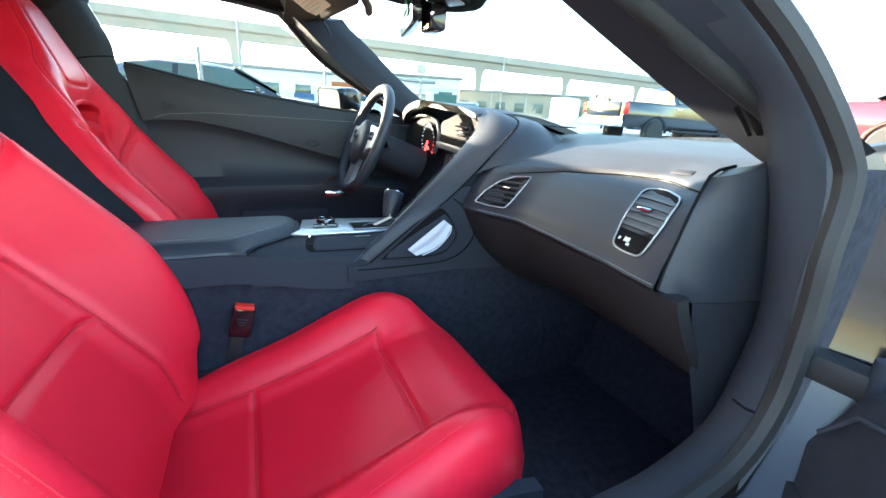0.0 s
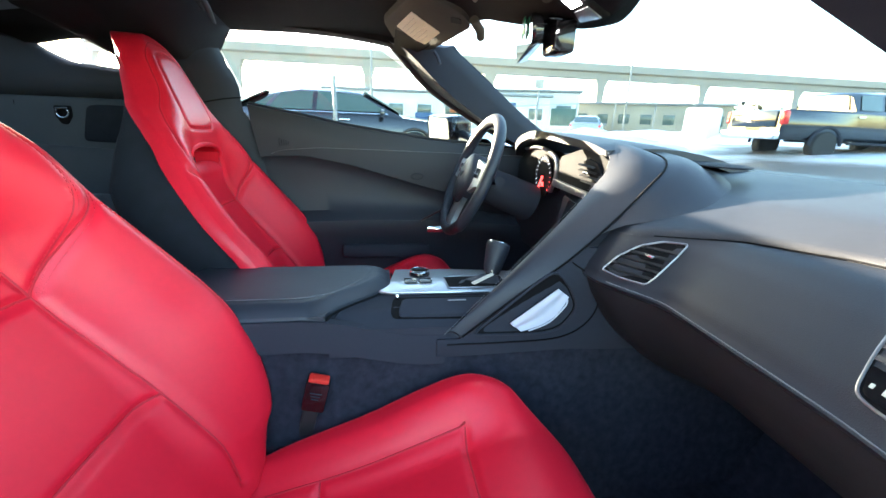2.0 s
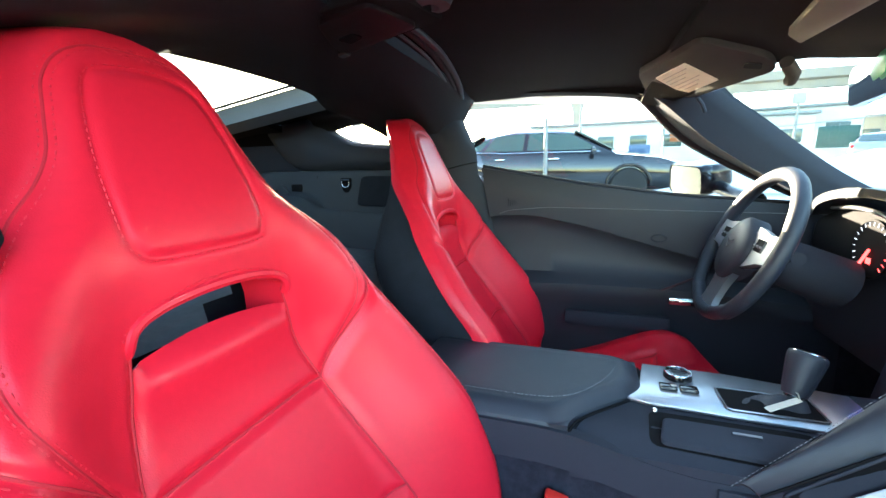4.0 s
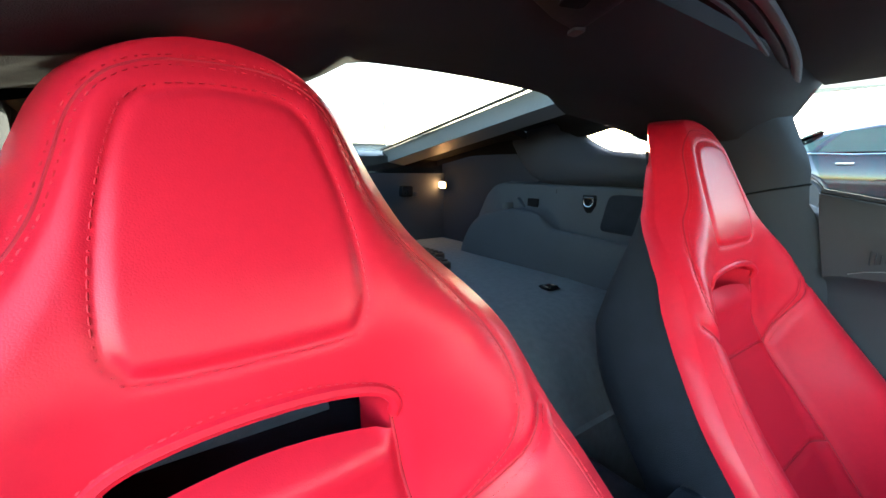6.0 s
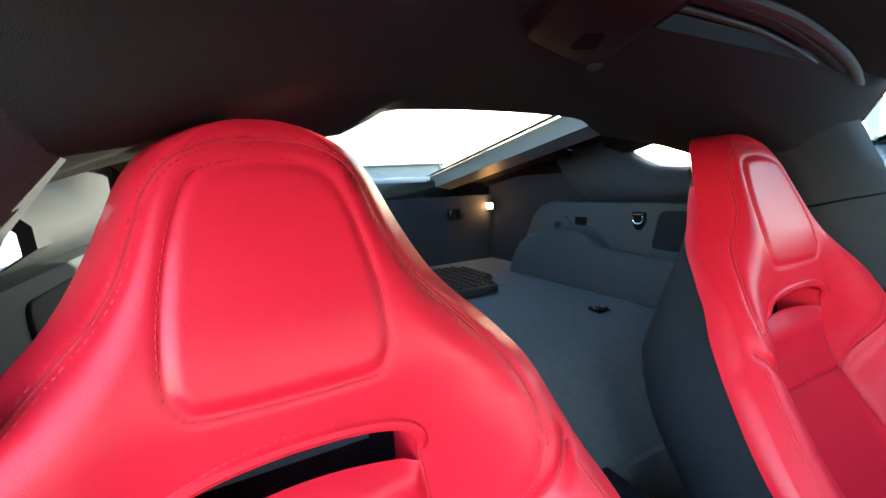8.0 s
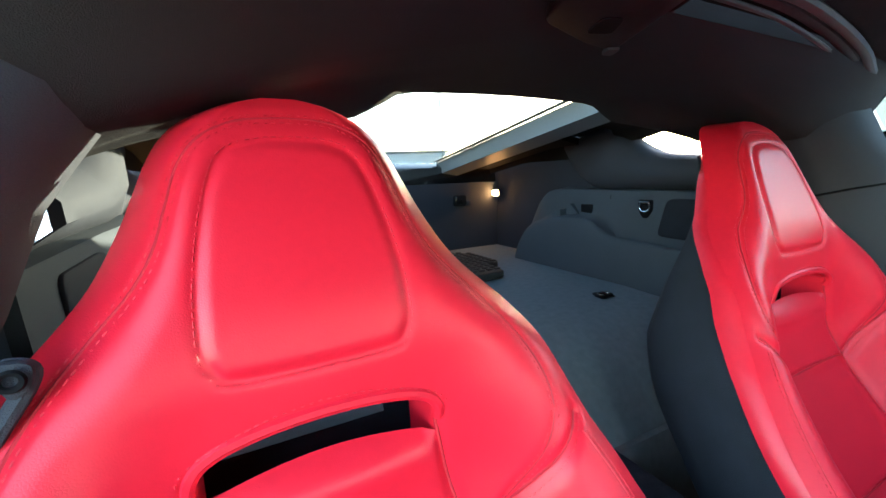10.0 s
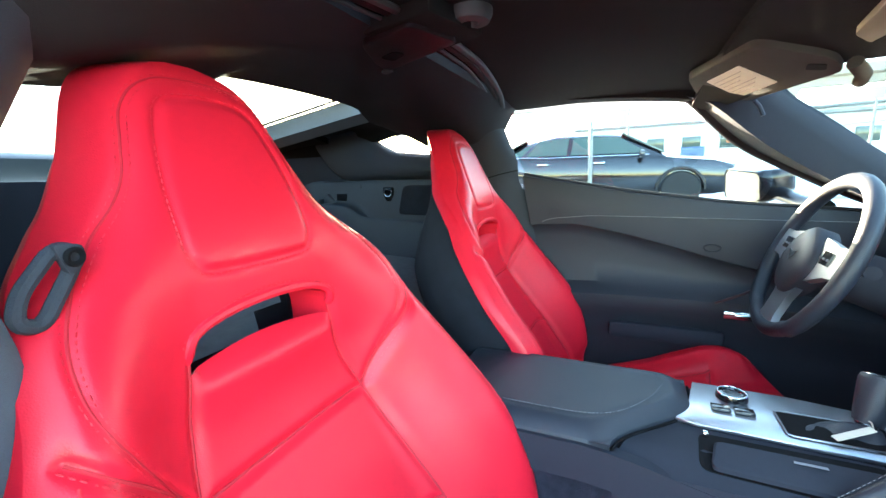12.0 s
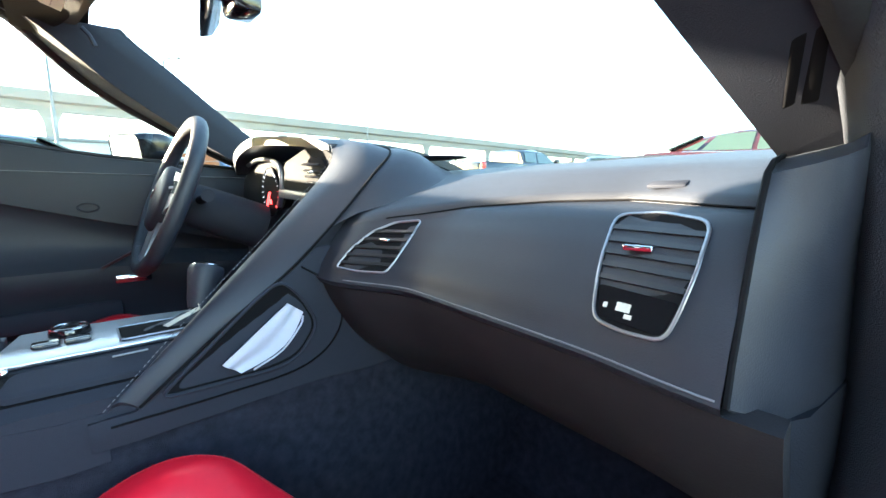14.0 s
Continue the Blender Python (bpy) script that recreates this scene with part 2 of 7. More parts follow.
def to_line(p, line):
    """Distance from a flat point to a polyline."""
    best = 9.0
    for (ax, ay), (bx, by) in zip(line, line[1:]):
        dx, dy = bx - ax, by - ay
        t = max(0, min(1, ((p[0] - ax) * dx + (p[1] - ay) * dy) / (dx * dx + dy * dy + 1e-12)))
        best = min(best, math.hypot(p[0] - ax - t * dx, p[1] - ay - t * dy))
    return best

def rounded(pts, r, n=4):
    """Rounds the corners of a flat outline."""
    out = []
    m = len(pts)
    for i in range(m):
        p, a, b = Vector(pts[i]), Vector(pts[i - 1]), Vector(pts[(i + 1) % m])
        ra = min(r, (a - p).length * 0.45)
        rb = min(r, (b - p).length * 0.45)
        s, e = p + (a - p).normalized() * ra, p + (b - p).normalized() * rb
        for k in range(n + 1):
            t = k / n
            out.append(tuple((1 - t) ** 2 * s + 2 * t * (1 - t) * p + t * t * e))
    return out


# ---- seats ----
HW = soft((0.42, 0.50, 0.58, 0.66, 0.76, 0.84, 0.885, 0.93, 0.96, 0.99, 1.02, 1.045, 1.08, 1.11, 1.135, 1.155, 1.170, 1.180, 1.185),
          (0.210, 0.244, 0.266, 0.277, 0.274, 0.252, 0.233, 0.217, 0.207, 0.188, 0.162, 0.143, 0.125, 0.113, 0.103, 0.091, 0.075, 0.052, 0.022))
YC = soft((0.40, 0.50, 0.56, 0.632, 0.70, 0.775, 0.85, 0.93, 0.98, 1.02, 1.06, 1.10, 1.14, 1.165, 1.185), (0.225, 0.205, 0.178, 0.135, 0.092, 0.045, 0.017, 0.006, 0.001, -0.010, -0.026, -0.043, -0.061, -0.077, -0.096))
BOL = soft((0.40, 0.50, 0.545, 0.62, 0.70, 0.75, 0.80, 0.85, 0.89, 0.93, 0.97, 1.01, 1.05, 1.2), (0.02, 0.045, 0.075, 0.105, 0.120, 0.116, 0.100, 0.078, 0.056, 0.036, 0.018, 0.005, 0.0, 0.0))
PANEL_RAW = [(-0.074, 1.005), (-0.068, 0.989), (-0.05, 0.981), (0.05, 0.981), (0.068, 0.989), (0.074, 1.005), (0.072, 1.05), (0.061, 1.105), (0.044, 1.137),
         (0.0, 1.145), (-0.044, 1.137), (-0.061, 1.105), (-0.072, 1.05)]
PANEL = [(p.x, p.y) for p in spline([(u, z, 0) for u, z in PANEL_RAW + PANEL_RAW[:1]], 3)][:-1]
SEAM_BOLSTER = [(p.x, p.y) for p in spline([(0.092, 0.905, 0), (0.097, 0.87, 0), (0.104, 0.83, 0), (0.116, 0.784, 0), (0.129, 0.70, 0), (0.138, 0.632, 0), (0.143, 0.55, 0), (0.143, 0.47, 0)], 5)]
SEAM_SHOULDER = [(p.x, p.y) for p in spline([(0.116, 0.784, 0), (0.143, 0.82, 0), (0.176, 0.858, 0), (0.212, 0.894, 0)], 5)]
RIM_SEAM = [(p.x, p.y) for p in spline([(0.0, 1.166, 0), (0.035, 1.163, 0), (0.062, 1.150, 0), (0.079, 1.128, 0), (0.089, 1.098, 0), (0.099, 1.068, 0), (0.114, 1.043, 0), (0.138, 1.016, 0), (0.164, 0.984, 0), (0.184, 0.950, 0), (0.190, 0.916, 0), (0.178, 0.882, 0), (0.154, 0.842, 0), (0.130, 0.805, 0), (0.118, 0.788, 0)], 8)]
SEAM_ROW = [0.784, 0.632]


def inside(p, poly):
    c = False
    for (ax, ay), (bx, by) in zip(poly, poly[1:] + poly[:1]):
        if (ay > p[1]) != (by > p[1]) and p[0] < (bx - ax) * (p[1] - ay) / (by - ay) + ax:
            c = not c
    return c


def back_y(u, z):
    """Front face of the backrest."""
    hw = HW(z)
    r = abs(u) / max(hw, 1e-4)
    head = smooth(0.93, 1.03, z)
    y = YC(z) + BOL(z) * smooth(0.36, 0.92, r) - (1 - head) * (0.014 + 0.16 * BOL(z)) * max(0, (r - 0.72) / 0.28) ** 2.4 - head * 0.050 * max(0, (r - 0.58) / 0.42) ** 2
    y -= 0.012 * (1 - r * r) * smooth(0.95, 0.85, z) * smooth(0.5, 0.6, z)
    y += 0.010 * math.exp(-((z - 0.875) / 0.028) ** 2) * max(0, 1 - (u / 0.125) ** 2)
    if z <= 0.9005:
        y -= 0.020 * max(0, (z - 0.868) / 0.032) ** 2 * smooth(0.094, 0.080, abs(u))
    d = to_line((u, z), PANEL + PANEL[:1])
    if z > 0.95:
        d = d if inside((u, z), PANEL) else -d
        y += 0.0016 * smooth(-0.004, 0.010, d) - 0.0022 * math.exp(-((d + 0.002) / 0.0045) ** 2)
    if z < 0.93:
        a = abs(u)
        groove = min(to_line((a, z), SEAM_BOLSTER), to_line((a, z), SEAM_SHOULDER), *(abs(z - s) if a < w else 9 for s, w in zip(SEAM_ROW, (0.116, 0.138))))
        y -= 0.0065 * math.exp(-(groove / 0.0065) ** 2)
    y -= 0.0022 * math.exp(-(to_line((abs(u), z), RIM_SEAM) / 0.005) ** 2)
    return y


def warp(u, z):
    """Bends the rows about the slot under the headrest."""
    k = min(1, abs(u) / 0.092)
    top = 0.941 - 0.008 * k ** 2 - 0.014 * smooth(0.75, 1.0, k)
    low = 0.900 - 0.008 * k ** 2
    near = smooth(0.16, 0.095, abs(u))
    if z >= 0.935:
        return z + near * (top - 0.935) * math.exp(-((z - 0.935) / 0.03) ** 2)
    if z <= 0.900:
        return z + near * (low - 0.900) * math.exp(-((z - 0.900) / 0.03) ** 2)
    return z + near * (low + (top - low) * (z - 0.900) / 0.035 - z)


def backrest_mesh():
    zs = [0.44 + 0.46 * i / 170 for i in range(171)] + [0.9117, 0.9233] + [0.935 + 0.215 * i / 108 for i in range(109)] + [1.157, 1.163, 1.168, 1.173, 1.177, 1.180, 1.183, 1.185]
    k0, k1 = 170, 173
    bm = bmesh.new()
    front, rear = [], []
    ins = [0.092 * i / 44 for i in range(45)]
    cut = len(ins) - 1
    for z in zs:
        hw = HW(z)
        lim = min(0.092, hw * 0.72)
        half = [lim * i / 44 for i in range(45)] + [lim + (hw - lim) * (1 - (1 - i / 64) ** 1.3) for i in range(1, 65)]
        us = [-u for u in half[:0:-1]] + half
        fr, re = [], []
        for u in us:
            zz = warp(u, z) if hw > 0.13 else z
            y = back_y(u, zz)
            fr.append(bm.verts.new((u, y, zz)))
            r = abs(u) / max(hw, 1e-4)
            th = lerp(zz, (0.4, 0.60, 0.85, 0.93, 1.00, 1.10, 1.15, 1.185), (0.040, 0.045, 0.060, 0.075, 0.076, 0.062, 0.045, 0.010))
            rim = lerp(zz, (0.4, 0.84, 0.90, 0.96, 1.02, 1.10, 1.15, 1.185), (0.030, 0.034, 0.038, 0.036, 0.027, 0.016, 0.010, 0.004))
            w = smooth(0.45 + 0.25 * smooth(0.80, 1.0, zz), 1.0, r)
            drop = 0.045 * math.exp(-((z - 0.900) / 0.02) ** 2) * smooth(0.125, 0.085, abs(u)) if z <= 0.900 else 0
            re.append(bm.verts.new((u * (1 - 0.05 * smooth(0.9, 1.0, zz) - 0.28 * smooth(1.07, 1.185, zz)), min((y - rim) * w + (YC(zz) - th) * (1 - w), y - rim * 0.9), zz - drop - 0.045 * smooth(1.09, 1.185, zz))))
        front.append(fr)
        rear.append(re)
    n, mid = len(front[0]), len(front[0]) // 2
    hole = lambda i, j: k0 <= i < k1 and mid - cut <= j < mid + cut
    for i in range(len(zs) - 1):
        for j in range(n - 1):
            if not hole(i, j):
                bm.faces.new((front[i][j], front[i][j + 1], front[i + 1][j + 1], front[i + 1][j]))
                bm.faces.new((rear[i][j], rear[i + 1][j], rear[i + 1][j + 1], rear[i][j + 1]))
        for j in (0, n - 1):
            bm.faces.new((front[i][j], front[i + 1][j], rear[i + 1][j], rear[i][j]))
    for j in range(n - 1):
        for i in (0, len(zs) - 1):
            bm.faces.new((front[i][j], front[i][j + 1], rear[i][j + 1], rear[i][j]))
    for j in range(mid - cut, mid + cut):
        for i in (k0, k1):
            bm.faces.new((front[i][j], front[i][j + 1], rear[i][j + 1], rear[i][j]))
    for i in range(k0, k1):
        for j in (mid - cut, mid + cut):
            bm.faces.new((front[i][j], front[i + 1][j], rear[i + 1][j], rear[i][j]))
    return bm


OW = soft((0.16, 0.22, 0.30, 0.42, 0.54, 0.61, 0.655, 0.69, 0.715, 0.731, 0.742), (0.215, 0.232, 0.246, 0.254, 0.252, 0.240, 0.220, 0.186, 0.142, 0.095, 0.03))
ZC = soft((0.16, 0.22, 0.30, 0.36, 0.42, 0.50, 0.56, 0.62, 0.66, 0.70, 0.725, 0.742), (0.405, 0.412, 0.426, 0.439, 0.456, 0.483, 0.506, 0.524, 0.527, 0.517, 0.500, 0.470))
ZB = soft((0.16, 0.24, 0.32, 0.42, 0.50, 0.58, 0.64, 0.68, 0.724), (0.020, 0.040, 0.052, 0.060, 0.070, 0.070, 0.046, 0.018, 0.0))


def cushion_z(u, y):
    a = abs(u)
    r = a / max(OW(y), 1e-4)
    z = ZC(y) + ZB(y) * smooth(0.115, 0.195, a) - 0.042 * max(0, (r - 0.84) / 0.16) ** 2.4
    z -= 0.008 * (1 - min(1, a / 0.14) ** 2) * smooth(0.52, 0.40, y)
    g = min(abs(y - 0.565) if a < 0.150 else 9, abs(y - 0.335) if a < 0.150 else 9, abs(a - 0.150) if y < 0.565 else 9)
    return z - 0.0065 * math.exp(-(g / 0.0065) ** 2)


def cushion_mesh():
    ys = [0.16 + 0.49 * i / 130 for i in range(130)] + [0.65 + 0.07 * i / 18 for i in range(18)] + [0.72, 0.725, 0.730, 0.734, 0.737, 0.740, 0.742]
    rs = [math.sin(math.pi / 2 * (i / 50 - 1)) * 0.35 + 0.65 * (i / 50 - 1) for i in range(101)]
    rows = [[(r * OW(y), y, cushion_z(r * OW(y), y)) for r in rs] for y in ys]
    bm = grid(rows)
    for dz, k in ((-0.018, 1.012), (-0.045, 1.0), (-0.030, 0.97)):
        edges = [e for e in bm.edges if len(e.link_faces) == 1]
        made = bmesh.ops.extrude_edge_only(bm, edges=edges)["geom"]
        for v in (g for g in made if isinstance(g, bmesh.types.BMVert)):
            v.co.x *= k
            v.co.y = 0.42 + (v.co.y - 0.42) * (k if v.co.y > 0.42 else 1)
            v.co.z = max(v.co.z + dz, 0.37 if dz > -0.04 else 0.355)
    return bm


def back_point(u, z, up=0.0008):
    return Vector((u, back_y(u, z) + up, z))


def cushion_point(u, y, up=0.0008):
    return Vector((u, y, cushion_z(u, y) + up))


def rim_line(inset, z0, side):
    """A line that follows the backrest's side at a distance inside it."""
    out = []
    for i in range(90):
        z = z0 + (0.96 - z0) * i / 89
        out.append((side * (HW(z) - inset), z))
    return out


def rim_seam(off):
    """The seam that runs round the headrest and both shoulders, moved outwards by off."""
    line = [Vector(p) for p in RIM_SEAM]
    side = []
    for a, p, b in zip(line[:1] + line, line, line[1:] + line[-1:]):
        d = (b - a).normalized()
        side.append(p + Vector((-d.y, d.x)) * off)
    side = [p for p in side if p.x >= 0]
    return [(-p.x, p.y) for p in side[:0:-1]] + [(p.x, p.y) for p in side]


def build_seat():
    seat = thing("bucket_seat", (0, 0.40, 0.30), "red leather bucket seat with integrated headrest and stitched bolsters", "seat", "seats in the car")
    part("backrest", backrest_mesh(), RED, seat, angle=60)
    part("cushion", cushion_mesh(), RED, seat, angle=60)
    # seams
    bm = bmesh.new()
    th = bmesh.new()
    for s in (-1, 1):
        tube([back_point(s * u, z, -0.0004) for u, z in SEAM_BOLSTER], 0.0017, 6, bm)
        tube([back_point(s * u, z, -0.0004) for u, z in SEAM_SHOULDER], 0.0017, 6, bm)
        stitches([back_point(s * (u + 0.006), z) for u, z in SEAM_SHOULDER], bm=th)
        side = rim_line(0.022, 0.50, s)
        side = [p for p in side if p[1] < 0.885]
        tube([back_point(u, z, -0.0006) for u, z in side], 0.0012, 6, th)
        stitches([back_point(u + s * 0.005, z) for u, z in side], bm=th)
        tube([cushion_point(s * 0.150, y, -0.0003) for y in np.linspace(0.18, 0.565, 40)], 0.0017, 6, bm)
        edge = [(s * (OW(y) - 0.028), y) for y in np.linspace(0.22, 0.705, 70)]
        tube([cushion_point(u, y, -0.001) for u, y in edge], 0.0010, 6, bm)
        stitches([cushion_point(u - s * 0.005, y) for u, y in edge], bm=th)
    tube([back_point(u, z, -0.0008) for u, z in rim_seam(0.0)], 0.0015, 6, bm)
    stitches([back_point(u, z, 0.0002) for u, z in rim_seam(0.0036)], bm=th)
    stitches([back_point(u, z, 0.0002) for u, z in rim_seam(-0.0036)], bm=th)
    for z, w in zip(SEAM_ROW, (0.116, 0.138)):
        tube([back_point(u, z, -0.0003) for u in np.linspace(-w, w, 50)], 0.0018, 6, bm)
    for y in (0.565, 0.335):
        tube([cushion_point(u, y, -0.0003) for u in np.linspace(-0.149, 0.149, 50)], 0.0017, 6, bm)
    pan = spline([(u, z, 0) for u, z in PANEL_RAW + PANEL_RAW[:1]], 8)
    stitches([back_point(p.x * 1.06, 1.06 + (p.y - 1.06) * 1.06, 0.0004) for p in pan], bm=th)
    slot = [(0.100 * math.cos(a), 0.921 + 0.030 * math.sin(a) * (1 - 0.25 * math.cos(a) ** 2)) for a in np.linspace(-0.05, math.pi + 0.05, 50)]
    stitches([back_point(u, z) for u, z in slot], bm=th)
    lip = [(0.095 * math.cos(a), 0.900 + 0.042 * math.sin(a) ** 0.5) for a in np.linspace(0.02, math.pi - 0.02, 40)]
    part("slot_lip", tube([back_point(u, z, -0.002) for u, z in lip], 0.0058, 8), RED, seat, "rolled red leather lip over the slot")
    part("seam", bm, RED_SEAM, seat, "dark red seam piping")
    tagged(part("stitching", th, RED_THREAD, seat, "red double stitching"), kind="stuff")
    # shell
    rows = []
    for i in range(70):
        z = 0.36 + 0.77 * i / 69
        q = max(z, 0.45)
        w = HW(q) * lerp(z, (0.36, 0.86, 0.93, 1.02, 1.13), (0.985, 0.985, 0.94, 0.90, 0.86))
        yf = back_y(HW(q) * 0.985, q) - lerp(z, (0.36, 0.80, 0.90, 0.95, 1.0, 1.1), (0.026, 0.030, 0.036, 0.034, 0.028, 0.016))
        yb = min(YC(q) - lerp(z, (0.36, 0.6, 0.85, 0.93, 1.0, 1.1, 1.13), (0.10, 0.125, 0.130, 0.115, 0.092, 0.070, 0.058)), yf - 0.006)
        half = [(1.0, 0.0), (1.0, 0.35), (0.99, 0.65), (0.96, 0.85), (0.88, 0.97), (0.75, 1.0), (0.55, 1.01), (0.34, 1.02), (0.15, 1.02)]
        full = half + [(-a, b) for a, b in half[::-1]]
        rows.append([(w * a, yf + (yb - yf) * b, z) for a, b in full])
    bm = grid(rows)
    # the slot goes through the shell as well
    bmesh.ops.delete(bm, geom=[f for f in bm.faces if 0.850 < f.calc_center_median().z < 0.945 and abs(f.calc_center_median().x) < 0.10], context="FACES")
    part("shell", bm, SHELL, seat, "charcoal seat back shell")
    part("base", prism([(-0.225, 0.14, 0.29), (-0.225, 0.62, 0.29), (-0.215, 0.65, 0.395), (-0.215, 0.12, 0.355)], (0.43, 0, 0), 0.012), SHELL, seat, "dark plastic seat base")
    for s in (-1, 1):
        bm = plate([[(s * 0.248, 0.12 + 0.56 * i / 12, 0.33 + 0.02 * math.sin(i / 3)), (s * 0.258, 0.12 + 0.56 * i / 12, 0.40), (s * 0.250, 0.12 + 0.56 * i / 12, 0.455 + 0.045 * smooth(4, 11, i) - 0.02 * smooth(10, 12, i))] for i in range(13)], (-s * 0.022, 0, 0))
        part("side_trim", bm, TRIM, seat)
    return seat


seat_right = build_seat()
seat_right.matrix_basis = Matrix.Translation((0.376, 0.40, 0.30))
copy_thing(seat_right, Matrix.Translation((-0.370, 0.40, 0.30)))
# the passenger's outer shoulder is cut back for the belt
for ob in seat_right.children:
    if ob.type == "MESH" and ob.name.split(".")[0] in ("backrest", "seam", "stitching", "shell"):
        ob.data = ob.data.copy()
        for v in ob.data.vertices:
            v.co.x -= 0.010 * smooth(0.10, 0.23, v.co.x) * smooth(1.0, 0.90, v.co.z) * smooth(0.46, 0.70, v.co.z)

# ---- shell of the cabin ----
def structure(name, bm, material, label, category, angle=38):
    return tagged(part(name, bm, material, angle=angle), label, category, kind="structure")


FLOOR_Z = 0.27
structure("floor", plate([[(-0.66, y, FLOOR_Z), (0.0, y, FLOOR_Z), (0.66, y, FLOOR_Z)] for y in (-0.2, 0.4, 0.9, 1.2)], (0, 0, -0.03)), CARPET, "black carpet on the car floor", "floor")
structure("firewall", plate([[(x, 1.18, 0.27), (x, 1.30, 0.45), (x, 1.38, 0.70), (x, 1.40, 0.90)] for x in (-0.68, 0, 0.68)], (0, 0.03, 0)), CARPET, "carpeted firewall of the footwell", "wall")
# tunnel under the console
structure("tunnel", grid([[(-0.15, y, 0.26), (-0.135, y, 0.45), (-0.122, y, 0.60), (-0.11, y, 0.645), (0.11, y, 0.645), (0.122, y, 0.605), (0.137, y, 0.45), (0.155, y, 0.26)] for y in np.linspace(-0.15, 1.3, 12)]), CARPET, "black carpeted transmission tunnel", "wall")
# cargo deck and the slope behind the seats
structure("cargo_floor", plate([[(x, y, lerp(y, (-1.35, -0.42, -0.30, -0.20, -0.12), (0.80, 0.80, 0.795, 0.75, 0.62)) + 0.006 * math.sin(9 * x) * (y < -0.4) * 0.2) for x in np.linspace(-0.64, 0.64, 15)] for y in (-1.35, -1.1, -0.9, -0.7, -0.5, -0.42, -0.36, -0.30, -0.25, -0.20, -0.15, -0.12)], (0, 0, -0.03)), CARGOCARPET_LIT, "carpeted cargo deck behind the seats, daylight lightened into its colour", "floor")
structure("rear_bulkhead", plate([[(x, lerp(z, (0.25, 0.62), (-0.02, -0.12)), z) for x in np.linspace(-0.66, 0.66, 9)] for z in (0.25, 0.4, 0.55, 0.64)], (0, -0.03, 0)), CARGOCARPET_LIT, "carpeted bulkhead behind the seats, daylight lightened into its colour", "wall")

# headliner, removable roof panel and rear hoop
def roof_z(x, y):
    return lerp(y, (-0.40, -0.10, 0.20, 0.45, 0.62, 0.70), (1.235, 1.272, 1.280, 1.270, 1.240, 1.205)) - 0.026 * (abs(x) / 0.58) ** 2.6


structure("ceiling", plate([[(x, y, roof_z(x, y)) for x in np.linspace(-0.58, 0.58, 25)] for y in np.linspace(0.03, 0.60, 14)], (0, 0, 0.03)), LINER, "dark grey fabric headliner of the roof panel", "ceiling", 60)
def hoop_z(x, y):
    z = lerp(y, (-0.27, -0.15, 0.02), (1.238, 1.250, 1.264)) - 0.026 * smooth(0.18, 0.25, abs(x)) * smooth(-0.16, -0.26, y)
    z -= lerp(y, (-0.27, -0.19, -0.12, -0.07, -0.02, 0.02), (0.055, 0.125, 0.145, 0.140, 0.070, 0.006)) * (abs(x) / 0.60) ** 2
    return z


def hoop_rows(x0, x1, n):
    return [[(x, y, hoop_z(x, y)) for x, y in ((x, 0.02 - (0.29 + 0.07 * smooth(0.18, 0.28, x)) * k) for x in np.linspace(x0, x1, n))] for k in np.linspace(1, 0, 24)]


structure("roof_hoop", plate(hoop_rows(-0.61, 0.61, 51), (0, 0, 0.045)), HOOPTRIM, "dark grey trim of the rear roof hoop", "ceiling", 60)


def mirrored(bm):
    for v in bm.verts:
        v.co.x = -v.co.x
    return bm


def both(name, make, material, label, category, angle=45):
    structure(name + "_left", make(), material, label, category, angle)
    structure(name + "_right", mirrored(make()), material, label, category, angle)


# windscreen pillars
PILLAR_OUT = spline([(-0.552, 0.462, 1.246), (-0.560, 0.500, 1.220), (-0.585, 0.60, 1.125), (-0.615, 0.72, 1.055), (-0.645, 0.86, 0.985), (-0.67, 1.02, 0.915)], 6)
PILLAR_IN = spline([(-0.452, 0.622, 1.216), (-0.470, 0.650, 1.195), (-0.505, 0.73, 1.145), (-0.54, 0.83, 1.075), (-0.575, 0.95, 1.000), (-0.62, 1.14, 0.905)], 6)


def pillar():
    rows = []
    for a, b in zip(PILLAR_OUT, PILLAR_IN):
        c = (a + b) / 2 + Vector((0.040, -0.034, -0.022))
        out = a + Vector((-0.035, 0.02, 0.010))
        ins = b + Vector((-0.030, 0.03, 0.012))
        rows.append([out, a + Vector((-0.006, -0.004, 0)), a * 0.75 + c * 0.25 + Vector((0.010, -0.006, 0)), c, b * 0.75 + c * 0.25 + Vector((0.006, -0.004, 0)), b, ins])
    return grid(rows, closed=True, caps=True)


both("windscreen_pillar", pillar, TRIM, "dark grey windscreen pillar trim", "pillar", 55)


both("pillar_seal_strip", lambda: tube([p + Vector((0.004, -0.010, 0.004)) for p in PILLAR_OUT], 0.013, 8), RUBBER, "black rubber seal along the windscreen pillar", "seal")


# side rail over the door glass
def rail():
    rows = []
    for p in spline([(-0.560, 0.515, 1.220), (-0.560, 0.40, 1.237), (-0.563, 0.25, 1.250), (-0.575, 0.10, 1.258), (-0.585, -0.02, 1.258)], 5):
        rows.append([p + Vector(q) for q in ((0.0, 0, 0.0), (0.035, 0, 0.004), (0.05, 0, 0.03), (-0.02, 0, 0.045), (-0.04, 0, 0.015))])
    return grid(rows, closed=True, caps=True)


both("roof_rail", rail, LINER, "black roof rail above the door glass", "rail", 50)


